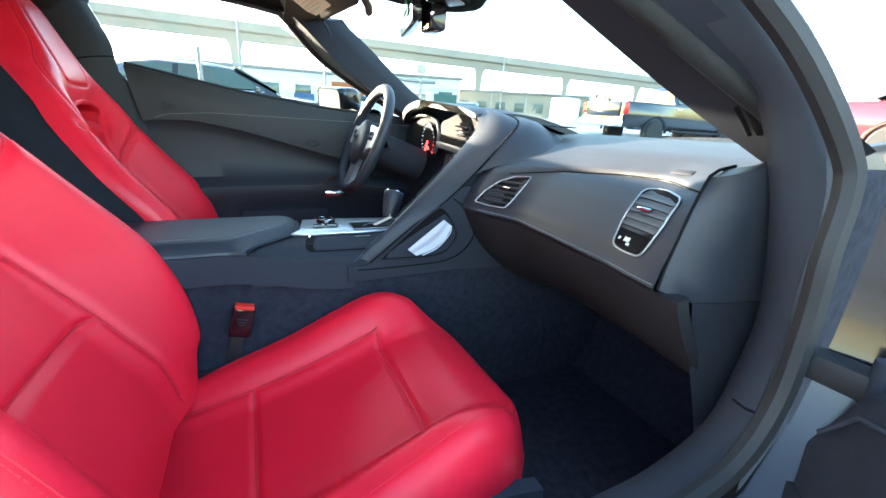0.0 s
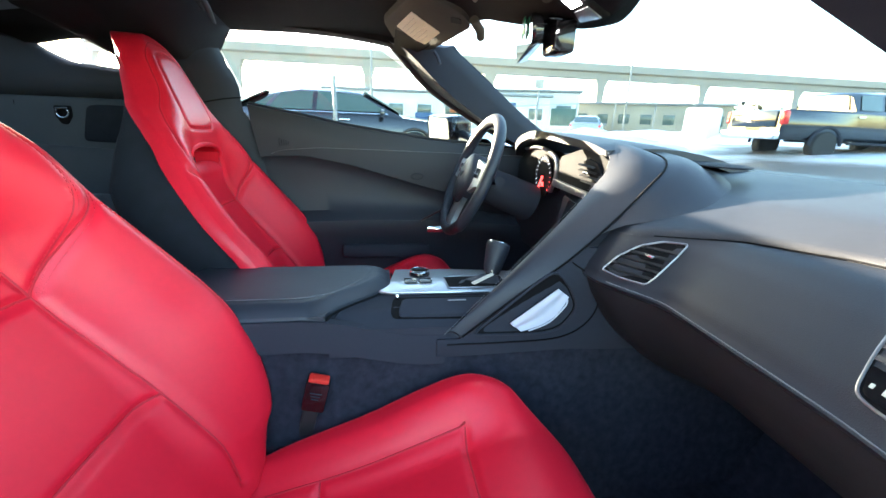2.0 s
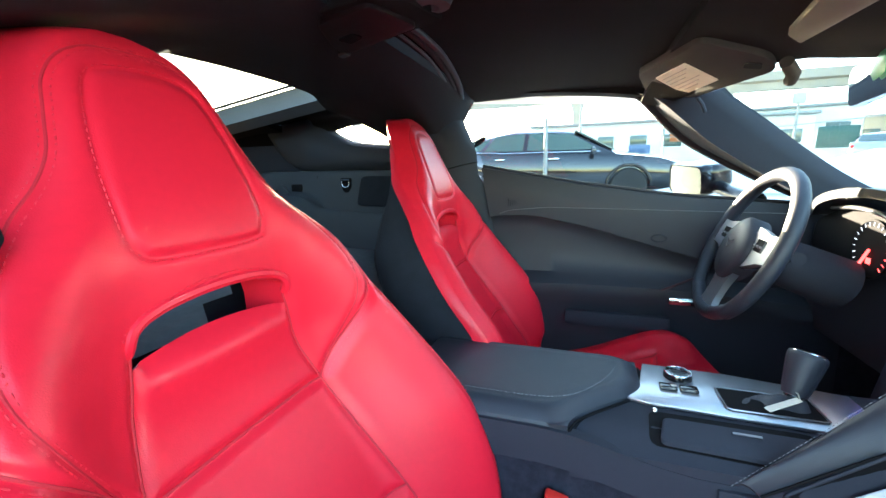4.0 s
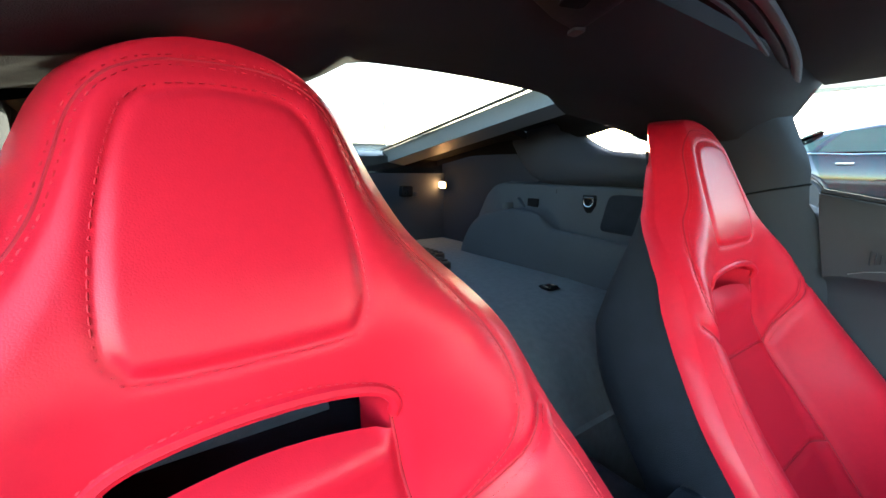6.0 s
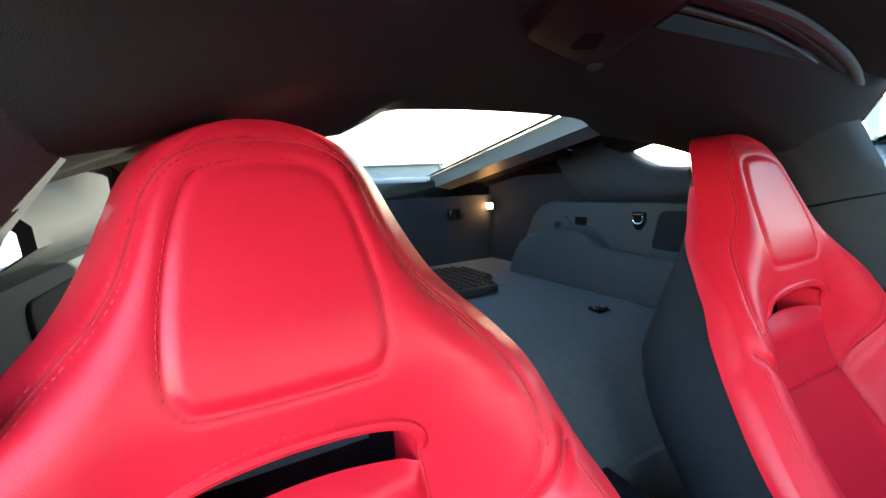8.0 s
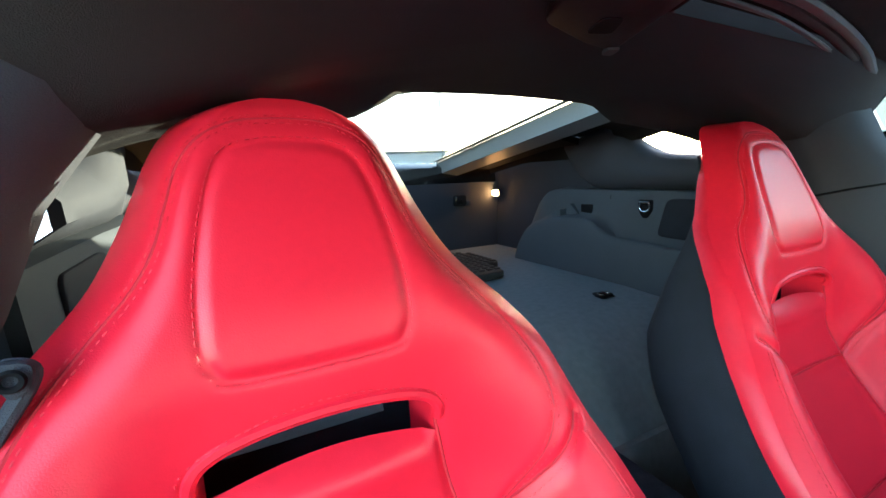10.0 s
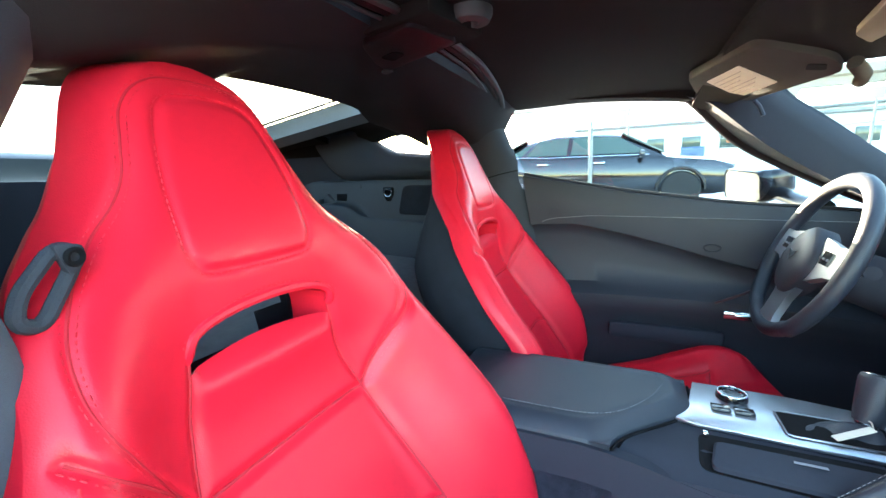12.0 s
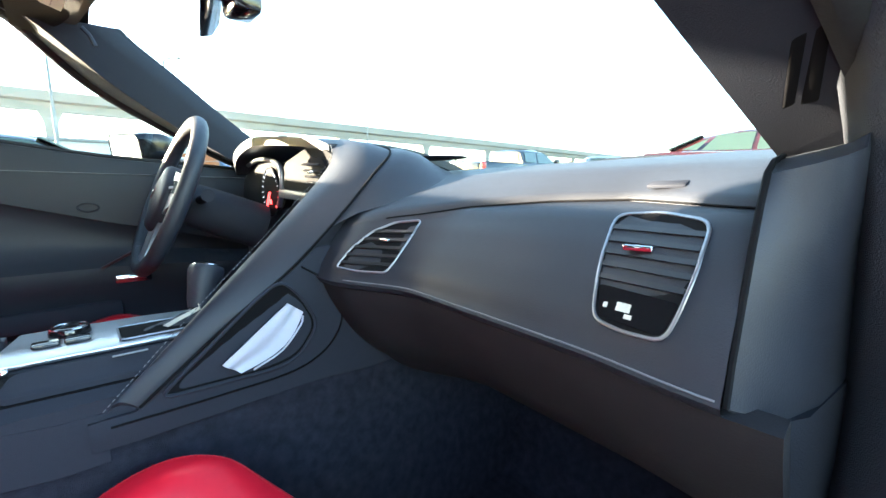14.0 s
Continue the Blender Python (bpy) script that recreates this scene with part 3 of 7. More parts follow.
# pillars behind the doors
def door_pillar(set_back=0.0):
    rows = []
    for z, y0, y1, x, xin in ((0.30, 0.115, -0.14, -0.665, -0.640), (0.60, 0.112, -0.16, -0.665, -0.637), (0.83, 0.098, -0.21, -0.655, -0.620), (0.90, 0.088, -0.23, -0.650, -0.608), (0.95, 0.080, -0.25, -0.645, -0.594), (1.00, 0.068, -0.255, -0.640, -0.574), (1.035, 0.058, -0.26, -0.635, -0.559), (1.07, 0.047, -0.265, -0.630, -0.547), (1.10, 0.035, -0.27, -0.625, -0.537), (1.13, 0.024, -0.27, -0.618, -0.518), (1.155, 0.013, -0.27, -0.611, -0.502), (1.175, 0.006, -0.27, -0.606, -0.489), (1.20, -0.004, -0.27, -0.600, -0.471), (1.235, -0.012, -0.28, -0.585, -0.444), (1.262, -0.018, -0.28, -0.575, -0.418), (1.285, -0.022, -0.28, -0.565, -0.38)):
        e = smooth(0.99, 1.06, z)
        y0 -= set_back * smooth(1.12, 1.02, z)
        rows.append([(x - 0.10, y0 + 0.03 - 0.09 * e, z), (x - 0.006, y0 + 0.012 - 0.028 * e, z), (x + 0.004, y0 + 0.010 - 0.018 * e, z), (x + (xin - x) * 0.42, y0 - 0.022, z), (x + (xin - x) * 0.75, y0 - 0.050, z), (x + (xin - x) * 0.95, y0 - 0.085, z), (xin, y0 - 0.115, z), (xin + (x - xin) * 0.15, y0 - 0.150, z), (x + (xin - x) * 0.35, y0 - 0.185, z), (x + 0.020, y0 - 0.205, z), (x + 0.022, min(y1, y0 - 0.22), z), (x - 0.05, y1 - 0.02, z)])
    return grid(rows, closed=True, caps=True)


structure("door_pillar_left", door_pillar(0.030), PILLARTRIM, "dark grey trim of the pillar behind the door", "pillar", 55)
# right pillar takes the lightened trim, door-side sky light in its colour
structure("door_pillar_right", mirrored(door_pillar()), PILLARTRIM_LIT, "dark grey trim of the pillar behind the door", "pillar", 55)
# grooves between the pillar trims
structure("pillar_joint", tube(spline([(-0.627, 0.025, 1.074), (-0.597, 0.010, 1.070), (-0.569, -0.018, 1.063), (-0.553, -0.053, 1.053), (-0.548, -0.084, 1.046)], 4), 0.0022, 6), BLACK, "dark joint across the pillar trim", "trim")
structure("pillar_joint", mirrored(tube(spline([(-0.660, 0.082, 0.978), (-0.648, 0.074, 0.975), (-0.632, 0.064, 0.966), (-0.618, 0.053, 0.962), (-0.602, 0.030, 0.968)], 4), 0.0016, 6)), BLACK, "dark joint across the pillar trim", "trim")
structure("pillar_seal", mirrored(tube(spline([(-0.655, 0.078, 1.0), (-0.638, 0.053, 1.059), (-0.622, 0.037, 1.086), (-0.600, 0.018, 1.122), (-0.581, 0.002, 1.154), (-0.560, -0.004, 1.186)], 4), 0.0045, 8)), RUBBER, "black seal lip along the pillar", "seal")


# rear quarters
def quarter():
    rows = []
    for y in np.linspace(-0.76, -0.235, 24):
        low = lerp(y, (-0.76, -0.73, -0.70, -0.66, -0.62, -0.2), (1.175, 1.125, 1.095, 1.07, 1.056, 1.052))
        top = lerp(y, (-0.76, -0.72, -0.60, -0.535, -0.50, -0.46, -0.425, -0.30, -0.235), (1.205, 1.228, 1.245, 1.215, 1.186, 1.165, 1.150, 1.138, 1.132))
        swell = 0.028 * smooth(-0.70, -0.56, y)
        rows.append([(-0.612, y, low), (-0.600 + 0.3 * swell, y, low + 0.012), (-0.597 + swell, y, low + (top - low) * 0.35), (-0.598 + swell, y, low + (top - low) * 0.62), (-0.603 + 0.5 * swell, y, low + (top - low) * 0.88), (-0.613, y, top), (-0.655, y, top + 0.004)])
    return plate(rows, (-0.012, 0, -0.006))


both("quarter_lower_trim", quarter, PILLARTRIM, "dark grey moulded trim under the quarter window", "trim", 55)
both("quarter_upper_trim", lambda: plate([[(-0.655, y, lerp(y, (-0.75, -0.51, -0.43, -0.29, -0.17), (1.205, 1.195, 1.213, 1.224, 1.228))), (-0.61, y, lerp(y, (-0.75, -0.51, -0.43, -0.29, -0.17), (1.20, 1.190, 1.207, 1.217, 1.221))), (-0.585, y, 1.226), (-0.52, y, 1.237), (-0.42, y, 1.252)] for y in np.linspace(-0.56, -0.235, 12)], (-0.01, 0, 0.02)), LINER, "black trim above the quarter window", "trim", 55)
for k in range(3):
    both("quarter_rib", lambda: tube(spline([(-0.602 + 0.014 * k, -0.755 + 0.010 * k, 1.190 + 0.012 * k), (-0.600 + 0.014 * k, -0.735, 1.226 + 0.013 * k), (-0.592 + 0.014 * k, -0.60, 1.246 + 0.011 * k), (-0.580 + 0.014 * k, -0.47, 1.258 + 0.008 * k)], 6), 0.0045, 6), SATIN if k == 1 else RUBBER, "rubber rib along the hatch edge of the quarter trim", "seal")
FILL_Z = lambda y: 1.314 + (y + 0.30) * 0.155
# black sheets added to block the gaps round the hatch frame
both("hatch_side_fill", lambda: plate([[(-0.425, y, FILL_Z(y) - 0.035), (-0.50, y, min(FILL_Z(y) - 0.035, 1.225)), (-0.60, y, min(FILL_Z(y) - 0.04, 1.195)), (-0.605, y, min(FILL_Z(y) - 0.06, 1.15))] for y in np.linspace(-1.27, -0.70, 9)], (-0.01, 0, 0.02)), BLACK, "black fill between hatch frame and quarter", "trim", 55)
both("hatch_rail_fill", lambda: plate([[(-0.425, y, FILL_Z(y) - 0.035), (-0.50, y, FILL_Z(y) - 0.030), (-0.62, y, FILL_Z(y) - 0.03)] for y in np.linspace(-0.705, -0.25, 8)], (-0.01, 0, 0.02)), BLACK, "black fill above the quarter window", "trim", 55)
both("rear_quarter_panel", lambda: plate([[(-0.628, y, 0.78), (-0.628, y, 1.0), (-0.63, y, 1.27)] for y in (-1.25, -0.9, -0.58)], (-0.03, 0, 0)), TRIM, "black inner panel of the rear quarter", "wall")


# cargo side trims
def cargo_side():
    rows = []
    for y in [-0.925, -0.915, -0.905] + list(np.linspace(-0.895, -0.12, 48)):
        top = lerp(y, (-0.925, -0.90, -0.86, -0.82, -0.78, -0.4, -0.12), (0.86, 0.94, 1.01, 1.045, 1.055, 1.055, 1.05))
        shelf = lerp(y, (-0.925, -0.915, -0.89, -0.86, -0.815, -0.74, -0.665, -0.585, -0.56, -0.535, -0.51, -0.26, -0.12), (0.81, 0.84, 0.885, 0.917, 0.945, 0.966, 0.974, 0.970, 0.962, 0.942, 0.928, 0.914, 0.912))
        dip = 0.016 * smooth(-0.56, -0.50, y)
        top = max(top, shelf + 0.012)
        ledge = shelf + 0.012 - 1.6 * dip
        rows.append([(-0.503, y, 0.79), (-0.512, y, shelf - 0.024), (-0.515, y, shelf - 0.008), (-0.520, y, shelf), (-0.527, y, shelf + 0.001), (-0.531, y, shelf - dip), (-0.562 - 0.004 * (dip > 0.008), y, shelf + 0.004 - dip), (-0.568, y, ledge), (-0.571, y, min(top, shelf + 0.020)), (-0.576, y, top - 0.012), (-0.582, y, top - 0.002), (-0.63, y, top + 0.002)])
    return plate(rows, (-0.012, 0, -0.004))


both("cargo_side_trim", cargo_side, CARGOTRIM_LIT, "dark grey moulded cargo side trim with a shelf, daylight in its colour", "trim", 50)
both("cargo_side_joint", lambda: tube([(-0.5725, -0.545, 0.935), (-0.5745, -0.545, 0.98), (-0.577, -0.545, 1.04)], 0.0018, 6), BLACK, "dark joint in the cargo side trim", "trim")
both("cargo_side_pad", lambda: prism([(-0.574 - 0.04 * (z - 0.98), y, z) for y, z in rounded([(-0.388, 0.936), (-0.368, 1.030), (-0.345, 1.036), (-0.20, 1.034), (-0.20, 0.930)], 0.016)], (0.005, 0, 0), 0.002), SHELL, "dark textured pad in the cargo side trim", "trim")
structure("cargo_rear_panel", plate([[(x, -1.20 + 0.01 * (z > 1.0), z) for x in np.linspace(-0.66, 0.66, 9)] for z in (0.78, 0.86, 0.94, 1.02, 1.080)], (0, -0.03, 0)), TRIM, "dark plastic panel at the rear of the cargo space", "wall")

# hatch frame and glass
HATCHPAINT = mat("hatch_grey", (0.16, 0.17, 0.18), 0.5, vary=0.15, rough_vary=0.1)
def hatch_bar(a, b, w, h):
    a, b = Vector(a), Vector(b)
    return grid([[p + Vector((0, 0, 0)), p + Vector((-w, 0, -0.012)), p + Vector((-w, 0, -h)), p + Vector((0, 0.0, -h * 0.8))] for p in (a, a.lerp(b, 0.5), b)], closed=True, caps=True)


both("hatch_frame_side", lambda: hatch_bar((-0.37, -0.30, 1.314), (-0.366, -1.26, 1.165), 0.07, 0.062), HATCHPAINT, "grey painted frame at the side of the hatch glass", "frame")
structure("hatch_frame_rear", plate([[(x, -1.206, 1.068), (x, -1.215, 1.145), (x, -1.26, 1.165)] for x in (-0.66, 0, 0.66)], (0, -0.03, 0)), GLOSS, "black lower frame of the hatch glass", "frame")
glass = structure("window_hatch", plate([[(x, -0.26, 1.326), (x, -1.28, 1.166)] for x in (-0.40, 0, 0.40)], (0, 0, 0.004)), HATCHGLASS, "tinted rear hatch glass", "window")
both("hatch_frit", lambda: plate([[(x, y, 1.319 + (y + 0.30) * 0.1569) for x in (-0.372, -0.345)] for y in np.linspace(-1.25, -0.30, 5)], (0, 0, -0.002)), GLOSS, "black printed edge of the hatch glass", "trim")
ws = structure("windscreen", plate([[(x, y + 0.10 * (1 - (x / 0.6) ** 2), z) for x in np.linspace(-0.62, 0.62, 13)] for y, z in ((0.60, 1.225), (0.85, 1.09), (1.15, 0.92))], (0, 0.003, 0.004)), GLASS, "clear windscreen glass", "window", 60)
ws.visible_shadow = False
HEAD_X = (-0.53, -0.40, -0.22, -0.08, -0.03, 0.03, 0.15, 0.25, 0.33, 0.41, 0.53)
HEAD_Y = soft(HEAD_X, (0.53, 0.575, 0.61, 0.66, 0.78, 0.845, 0.815, 0.765, 0.715, 0.69, 0.60))
def header_row(k):
    row = []
    for x in np.linspace(-0.53, 0.53, 61):
        y1 = HEAD_Y(x)
        y = 0.48 + (y1 - 0.48) * k
        z = lerp(y, (0.48, 0.60, 0.70, 0.85), (1.243, 1.206, 1.184, 1.166)) - 0.032 * (abs(x) / 0.53) ** 3 + 0.012 * max(0, (k - 0.85) / 0.15) ** 2
        row.append((x, y, z))
    return row


structure("windscreen_header", plate([header_row(k) for k in np.linspace(0, 1, 16)], (0, 0.004, 0.022)), LINER, "dark moulded trim over the windscreen", "trim", 60)
structure("cowl", plate([[(x, y, z) for x in np.linspace(-0.66, 0.66, 5)] for y, z in ((1.12, 0.893), (1.25, 0.86), (1.5, 0.80))], (0, 0, -0.02)), GLOSS, "black cowl below the windscreen", "trim")


# ---- driver's door ----
DX = -0.640
def door_z_top(y):
    return lerp(y, (0.037, 0.34, 0.60, 0.80, 0.95), (1.056, 1.000, 0.965, 0.95, 0.94))


door = tagged(new("door_1"), "closed driver's door with black leather panel", "door", kind="structure")
door.location = (DX, 0.5, 0.3)
rows = []
for y in np.linspace(0.095, 1.02, 40):
    back = smooth(0.40, 0.095, y)
    t = door_z_top(y - 0.058 * back)
    mid = lerp(y, (0.06, 0.12, 0.22, 0.35, 0.60, 0.85, 1.02), (0.88, 0.895, 0.898, 0.87, 0.80, 0.74, 0.70))
    arm = lerp(y, (0.06, 0.4, 0.6, 0.8, 1.02), (0.690, 0.70, 0.70, 0.69, 0.67))
    row = [(DX - 0.02, y, t + 0.004), (DX + 0.002, y, t), (DX + 0.010, y, t - 0.04), (DX + 0.012, y, (t + mid) / 2 + 0.01), (DX + 0.006, y, mid + 0.008), (DX - 0.006, y, mid), (DX - 0.012, y, mid - 0.03),
                 (DX - 0.012, y, (mid + arm) / 2), (DX - 0.004, y, arm + 0.03), (DX + 0.024, y, arm + 0.012), (DX + 0.040, y, arm), (DX + 0.040, y, arm - 0.02), (DX + 0.030, y, arm - 0.05), (DX + 0.012, y, arm - 0.07),
                 (DX + 0.012, y, 0.52), (DX + 0.02, y, 0.40), (DX + 0.015, y, 0.30)]
    rows.append([(a, b - back * (0.095 - lerp(c, (0.30, 0.80, 0.85, 1.055), (0.095, 0.082, 0.073, 0.037))), c) for a, b, c in row])
part("door_panel", plate(rows, (-0.03, 0, 0)), DASH, door, angle=50)
th = bmesh.new()
tube([(DX + 0.014, y, lerp(y, (0.06, 0.13, 0.25, 0.4, 0.7, 1.0), (0.895, 0.922, 0.932, 0.930, 0.925, 0.92))) for y in np.linspace(0.10, 0.95, 40)], 0.0010, 6, th)
part("seam", th, THREAD, door, "grey stitched seam")
bm = box((DX + 0.040, 0.635, 0.668), (0.012, 0.075, 0.022), 0.005)
box((DX + 0.048, 0.645, 0.670), (0.012, 0.045, 0.012), 0.004, bm=bm)
part("door_handle", bm, CHROME, door, "satin chrome inner door handle")
# the strap's red tint is a reflection painted into its base colour
part("pull_strap", tube([(DX + 0.050, 0.575, 0.700), (DX + 0.056, 0.625, 0.728), (DX + 0.048, 0.672, 0.752)], 0.006, 8, flat=0.6), mat("trim_red_reflection", (0.045, 0.018, 0.020), 0.4, vary=0.1), door, "dark pull strap with a red reflection in its colour")
part("pocket", box((DX + 0.026, 0.46, 0.59), (0.03, 0.30, 0.05), 0.014), TRIM, door, "dark storage pocket")
bm = bmesh.new()
for i in range(5):
    box((DX + 0.0125, 0.125 + 0.007 * i, 0.945), (0.003, 0.0022, 0.026 - 0.004 * i), 0.0008, bm=bm)
part("speaker_grille", bm, TRIM, door)
bm = tube([(DX + 0.012, 0.565 + 0.02 * math.cos(a), 0.845 + 0.010 * math.sin(a)) for a in np.linspace(0, 2 * math.pi, 20)[:-1]], 0.002, 6, closed=True)
part("lock_button", bm, TRIM, door)
g = part("window_pane", plate([[(DX - 0.02, 0.05, 1.04), (DX - 0.02, 0.5, 0.97), (DX - 0.02, 0.9, 0.94)], [(DX + 0.05, -0.03, 1.25), (DX + 0.055, 0.45, 1.22), (DX + 0.0, 0.85, 0.98)]], (-0.004, 0, 0)), GLASS, door)
g.visible_shadow = False
part("belt_seal", tube([(DX - 0.012, y, door_z_top(y) + 0.004) for y in np.linspace(0.038, 0.95, 16)], 0.007, 6), RUBBER, door)

def rounded_xy(pts, r, n=5):
    """Rounds the corners of a flat outline."""
    res = []
    for i, p in enumerate(pts):
        p, a, b = Vector(p), Vector(pts[i - 1]), Vector(pts[(i + 1) % len(pts)])
        s, e = p + (a - p).normalized() * r, p + (b - p).normalized() * r
        res += [tuple((1 - t) ** 2 * s + 2 * t * (1 - t) * p + t * t * e) for t in (k / n for k in range(n + 1))]
    return res


# ---- centre console ----
console = thing("centre_console", (0, 0.4, 0.61), "black leather centre console with armrest and silver shifter plate", "console")
part("side_panel", plate([[(0.132 - 0.003 * (z - 0.6) / 0.06, y, z + 0.035 * smooth(0.52, 0.30, y) - 0.012) for z in (0.600, 0.63, 0.655)] for y in np.linspace(0.02, 0.545, 14)], (-0.02, 0, 0)), TRIM, console)
part("side_panel", mirrored(plate([[(0.132, y, z) for z in (0.60, 0.63, 0.655)] for y in np.linspace(0.02, 0.86, 10)], (-0.02, 0, 0))), TRIM, console)


def arm_front(x):
    return 0.455 - 0.115 * smooth(-0.04, 0.125, x)


def lid_edge(x, y):
    """Distance in from the lid's rim."""
    a, b = 0.122 - abs(x), (arm_front(x) - y) * 0.86
    return max(0.0, min(a, b) - 0.25 * max(0.0, 0.03 - abs(a - b)) ** 2 / 0.03)


rows = []
for i in range(46):
    k = 1 - (1 - i / 45) ** 1.7
    row = []
    for j in range(49):
        q = j / 24 - 1
        X = 0.122 * math.copysign(1 - (1 - abs(q)) ** 1.6, q)
        y = 0.055 + (arm_front(X) - 0.055) * k
        e = lid_edge(X, y)
        z = 0.703 - 0.020 * max(0, 1 - e / 0.030) ** 1.8 - 0.0022 * math.exp(-((e - 0.030) / 0.0035) ** 2) - 0.05 * max(0, (0.05 - k) / 0.05) ** 2
        row.append((X, y, z))
    rows.append(row)
part("armrest", plate(rows, lambda i, j: Vector((0, 0, 0.655 - rows[i][j][2]))), PADDING, console, "padded black leather armrest lid", angle=50)
th = bmesh.new()
line = spline([(0.088, 0.08, 0.7035), (0.088, 0.20, 0.7035), (0.086, 0.29, 0.7035), (0.072, 0.335, 0.7035), (0.045, 0.365, 0.7035), (0.0, 0.395, 0.7035), (-0.05, 0.415, 0.7035)], 8)
stitches(line, (0.005, 0.0008), 0.0065, th)
part("armrest_stitching", th, THREAD, console, "grey stitching")
part("lid_gap", tube([(0.1245, y, 0.664) for y in np.linspace(0.06, 0.335, 12)] + [(x + 0.001, arm_front(x) + 0.004, 0.6775) for x in np.linspace(0.118, -0.11, 24)], 0.0022, 6), BLACK, console)
# base of the console in front of the armrest
rows = [[(x, (arm_front(x) + 0.006) + (0.86 - arm_front(x) - 0.006) * k, 0.676 - 0.018 * smooth(0.08, 0.128, x) - 0.01 * smooth(-0.10, -0.128, x)) for x in np.linspace(-0.128, 0.128, 21)] for k in np.linspace(0, 1, 14)]
part("console_top", plate(rows, (0, 0, -0.05)), TRIM, console, angle=50)
plate_pts = [(-0.122, 0.468), (-0.05, 0.455), (0.0, 0.434), (0.012, 0.43), (0.02, 0.46), (0.026, 0.60), (0.03, 0.70), (0.0, 0.765), (-0.09, 0.765), (-0.118, 0.60)]
part("shifter_plate", prism([(x, y, 0.677) for x, y in plate_pts], (0, 0, 0.006), 0.0015), ALU, console, "silver shifter surround")
part("shifter_well", box((-0.024, 0.634, 0.6835), (0.066, 0.125, 0.004), 0.001), BLACK, console, "black shifter slot")
part("shifter_well_rim", tube([(-0.024 + 0.034 * sx, 0.634 + 0.064 * sy, 0.6855) for sx, sy in ((-1, -0.9), (-0.9, -1), (0.9, -1), (1, -0.9), (1, 0.9), (0.9, 1), (-0.9, 1), (-1, 0.9))], 0.0014, 6, closed=True), SATIN, console)
part("shift_boot", grid([[(-0.024 + 0.030 * u, 0.632 + 0.052 * v, 0.684 + 0.016 * max(0, 1 - 1.1 * math.hypot(u + 0.3, v - 0.55)) + 0.0025 * math.sin(9 * v + 3 * u) * (1 - abs(u))) for u in np.linspace(-1, 1, 15)] for v in np.linspace(-1, 1, 31)]), PADDING, console, "folded black leather shift boot", angle=60)
km = Matrix.Translation((-0.082, 0.520, 0.683))
knob_part = part("drive_mode_knob", lathe([(0.023, 0), (0.023, 0.004), (0.0215, 0.009), (0.018, 0.011), (0.014, 0.011), (0.013, 0.009), (0.003, 0.009)], 28, km), GLOSS, console, "round black drive mode knob")
part("knob_ring", tube([km @ Vector((0.0205 * math.cos(a), 0.0205 * math.sin(a), 0.0100)) for a in np.linspace(0, 2 * math.pi, 25)[:-1]], 0.0014, 6, closed=True), CHROME, knob_part)
for y in (0.497, 0.528):
    part("toggle_switch", box((-0.036, y, 0.686), (0.018, 0.027, 0.006), 0.002), GLOSS, console)
part("switch_mark", box((-0.036, 0.505, 0.6895), (0.006, 0.008, 0.0016)), LABELW, console)
# bin with a dark flap beside the plate
TOPZ = lambda x: 0.676 - 0.018 * smooth(0.08, 0.128, x)
BIN = rounded_xy([(0.034, 0.458), (0.036, 0.668), (0.112, 0.660), (0.106, 0.450)], 0.016)
part("bin_well", grid([[(x, y, TOPZ(x) + 0.0005) for x, y in BIN], [(x, y, TOPZ(x) + 0.0014) for x, y in BIN], [(0.072 + (x - 0.072) * 0.9, 0.56 + (y - 0.56) * 0.95, TOPZ(x) + 0.0012) for x, y in BIN], [(0.072 + (x - 0.072) * 0.3, 0.56 + (y - 0.56) * 0.4, TOPZ(0.072) + 0.0010) for x, y in BIN]], closed=True, caps=True), BLACK, console, "dark cup holder bin")
FLAP = rounded_xy([(0.058, 0.474), (0.060, 0.656), (0.108, 0.650), (0.104, 0.464)], 0.010)
FC = (0.082, 0.56)
flap = part("bin_flap", grid([[(x, y, TOPZ(x) + 0.001) for x, y in FLAP], [(x, y, TOPZ(x) + 0.007) for x, y in FLAP], [(FC[0] + (x - FC[0]) * 0.92, FC[1] + (y - FC[1]) * 0.97, TOPZ(x) + 0.009) for x, y in FLAP]], closed=True, caps=True), TRIM, console, "dark cup holder flap")
part("flap_hinge", box((0.040, 0.466, 0.681), (0.010, 0.008, 0.010), 0.003), CHROME, console)
part("flap_mark", box((0.075, 0.575, 0.6858), (0.004, 0.034, 0.001)), SATIN, console)
# gear lever
lever = thing("gear_lever", (-0.040, 0.66, 0.685), "black leather gear lever knob with a chrome cap", "gear lever")
A, Bp = Vector((-0.038, 0.668, 0.684)), Vector((-0.062, 0.692, 0.760))
ax = (Bp - A)
part("stem", tube([A, A + ax * 0.25], 0.008, 10), CHROME, lever)
rings = [(0.0, 0.010), (0.02, 0.0165), (0.2, 0.0195), (0.45, 0.0220), (0.7, 0.0248), (0.88, 0.0262), (0.97, 0.0245), (1.0, 0.017)]
part("grip", tube([A + ax * (0.15 + 0.85 * k) for k, _ in rings], [r for _, r in rings], 20), PADDING, lever, angle=60)
part("cap", tube([A + ax * k for k in (0.97, 0.995, 1.015, 1.025)], [0.0235, 0.0230, 0.018, 0.008], 20), CHROME, lever, "chrome shift pattern cap")
part("collar", tube([A + ax * k for k in (0.10, 0.14, 0.2)], [0.010, 0.0135, 0.0125], 16), CHROME, lever)
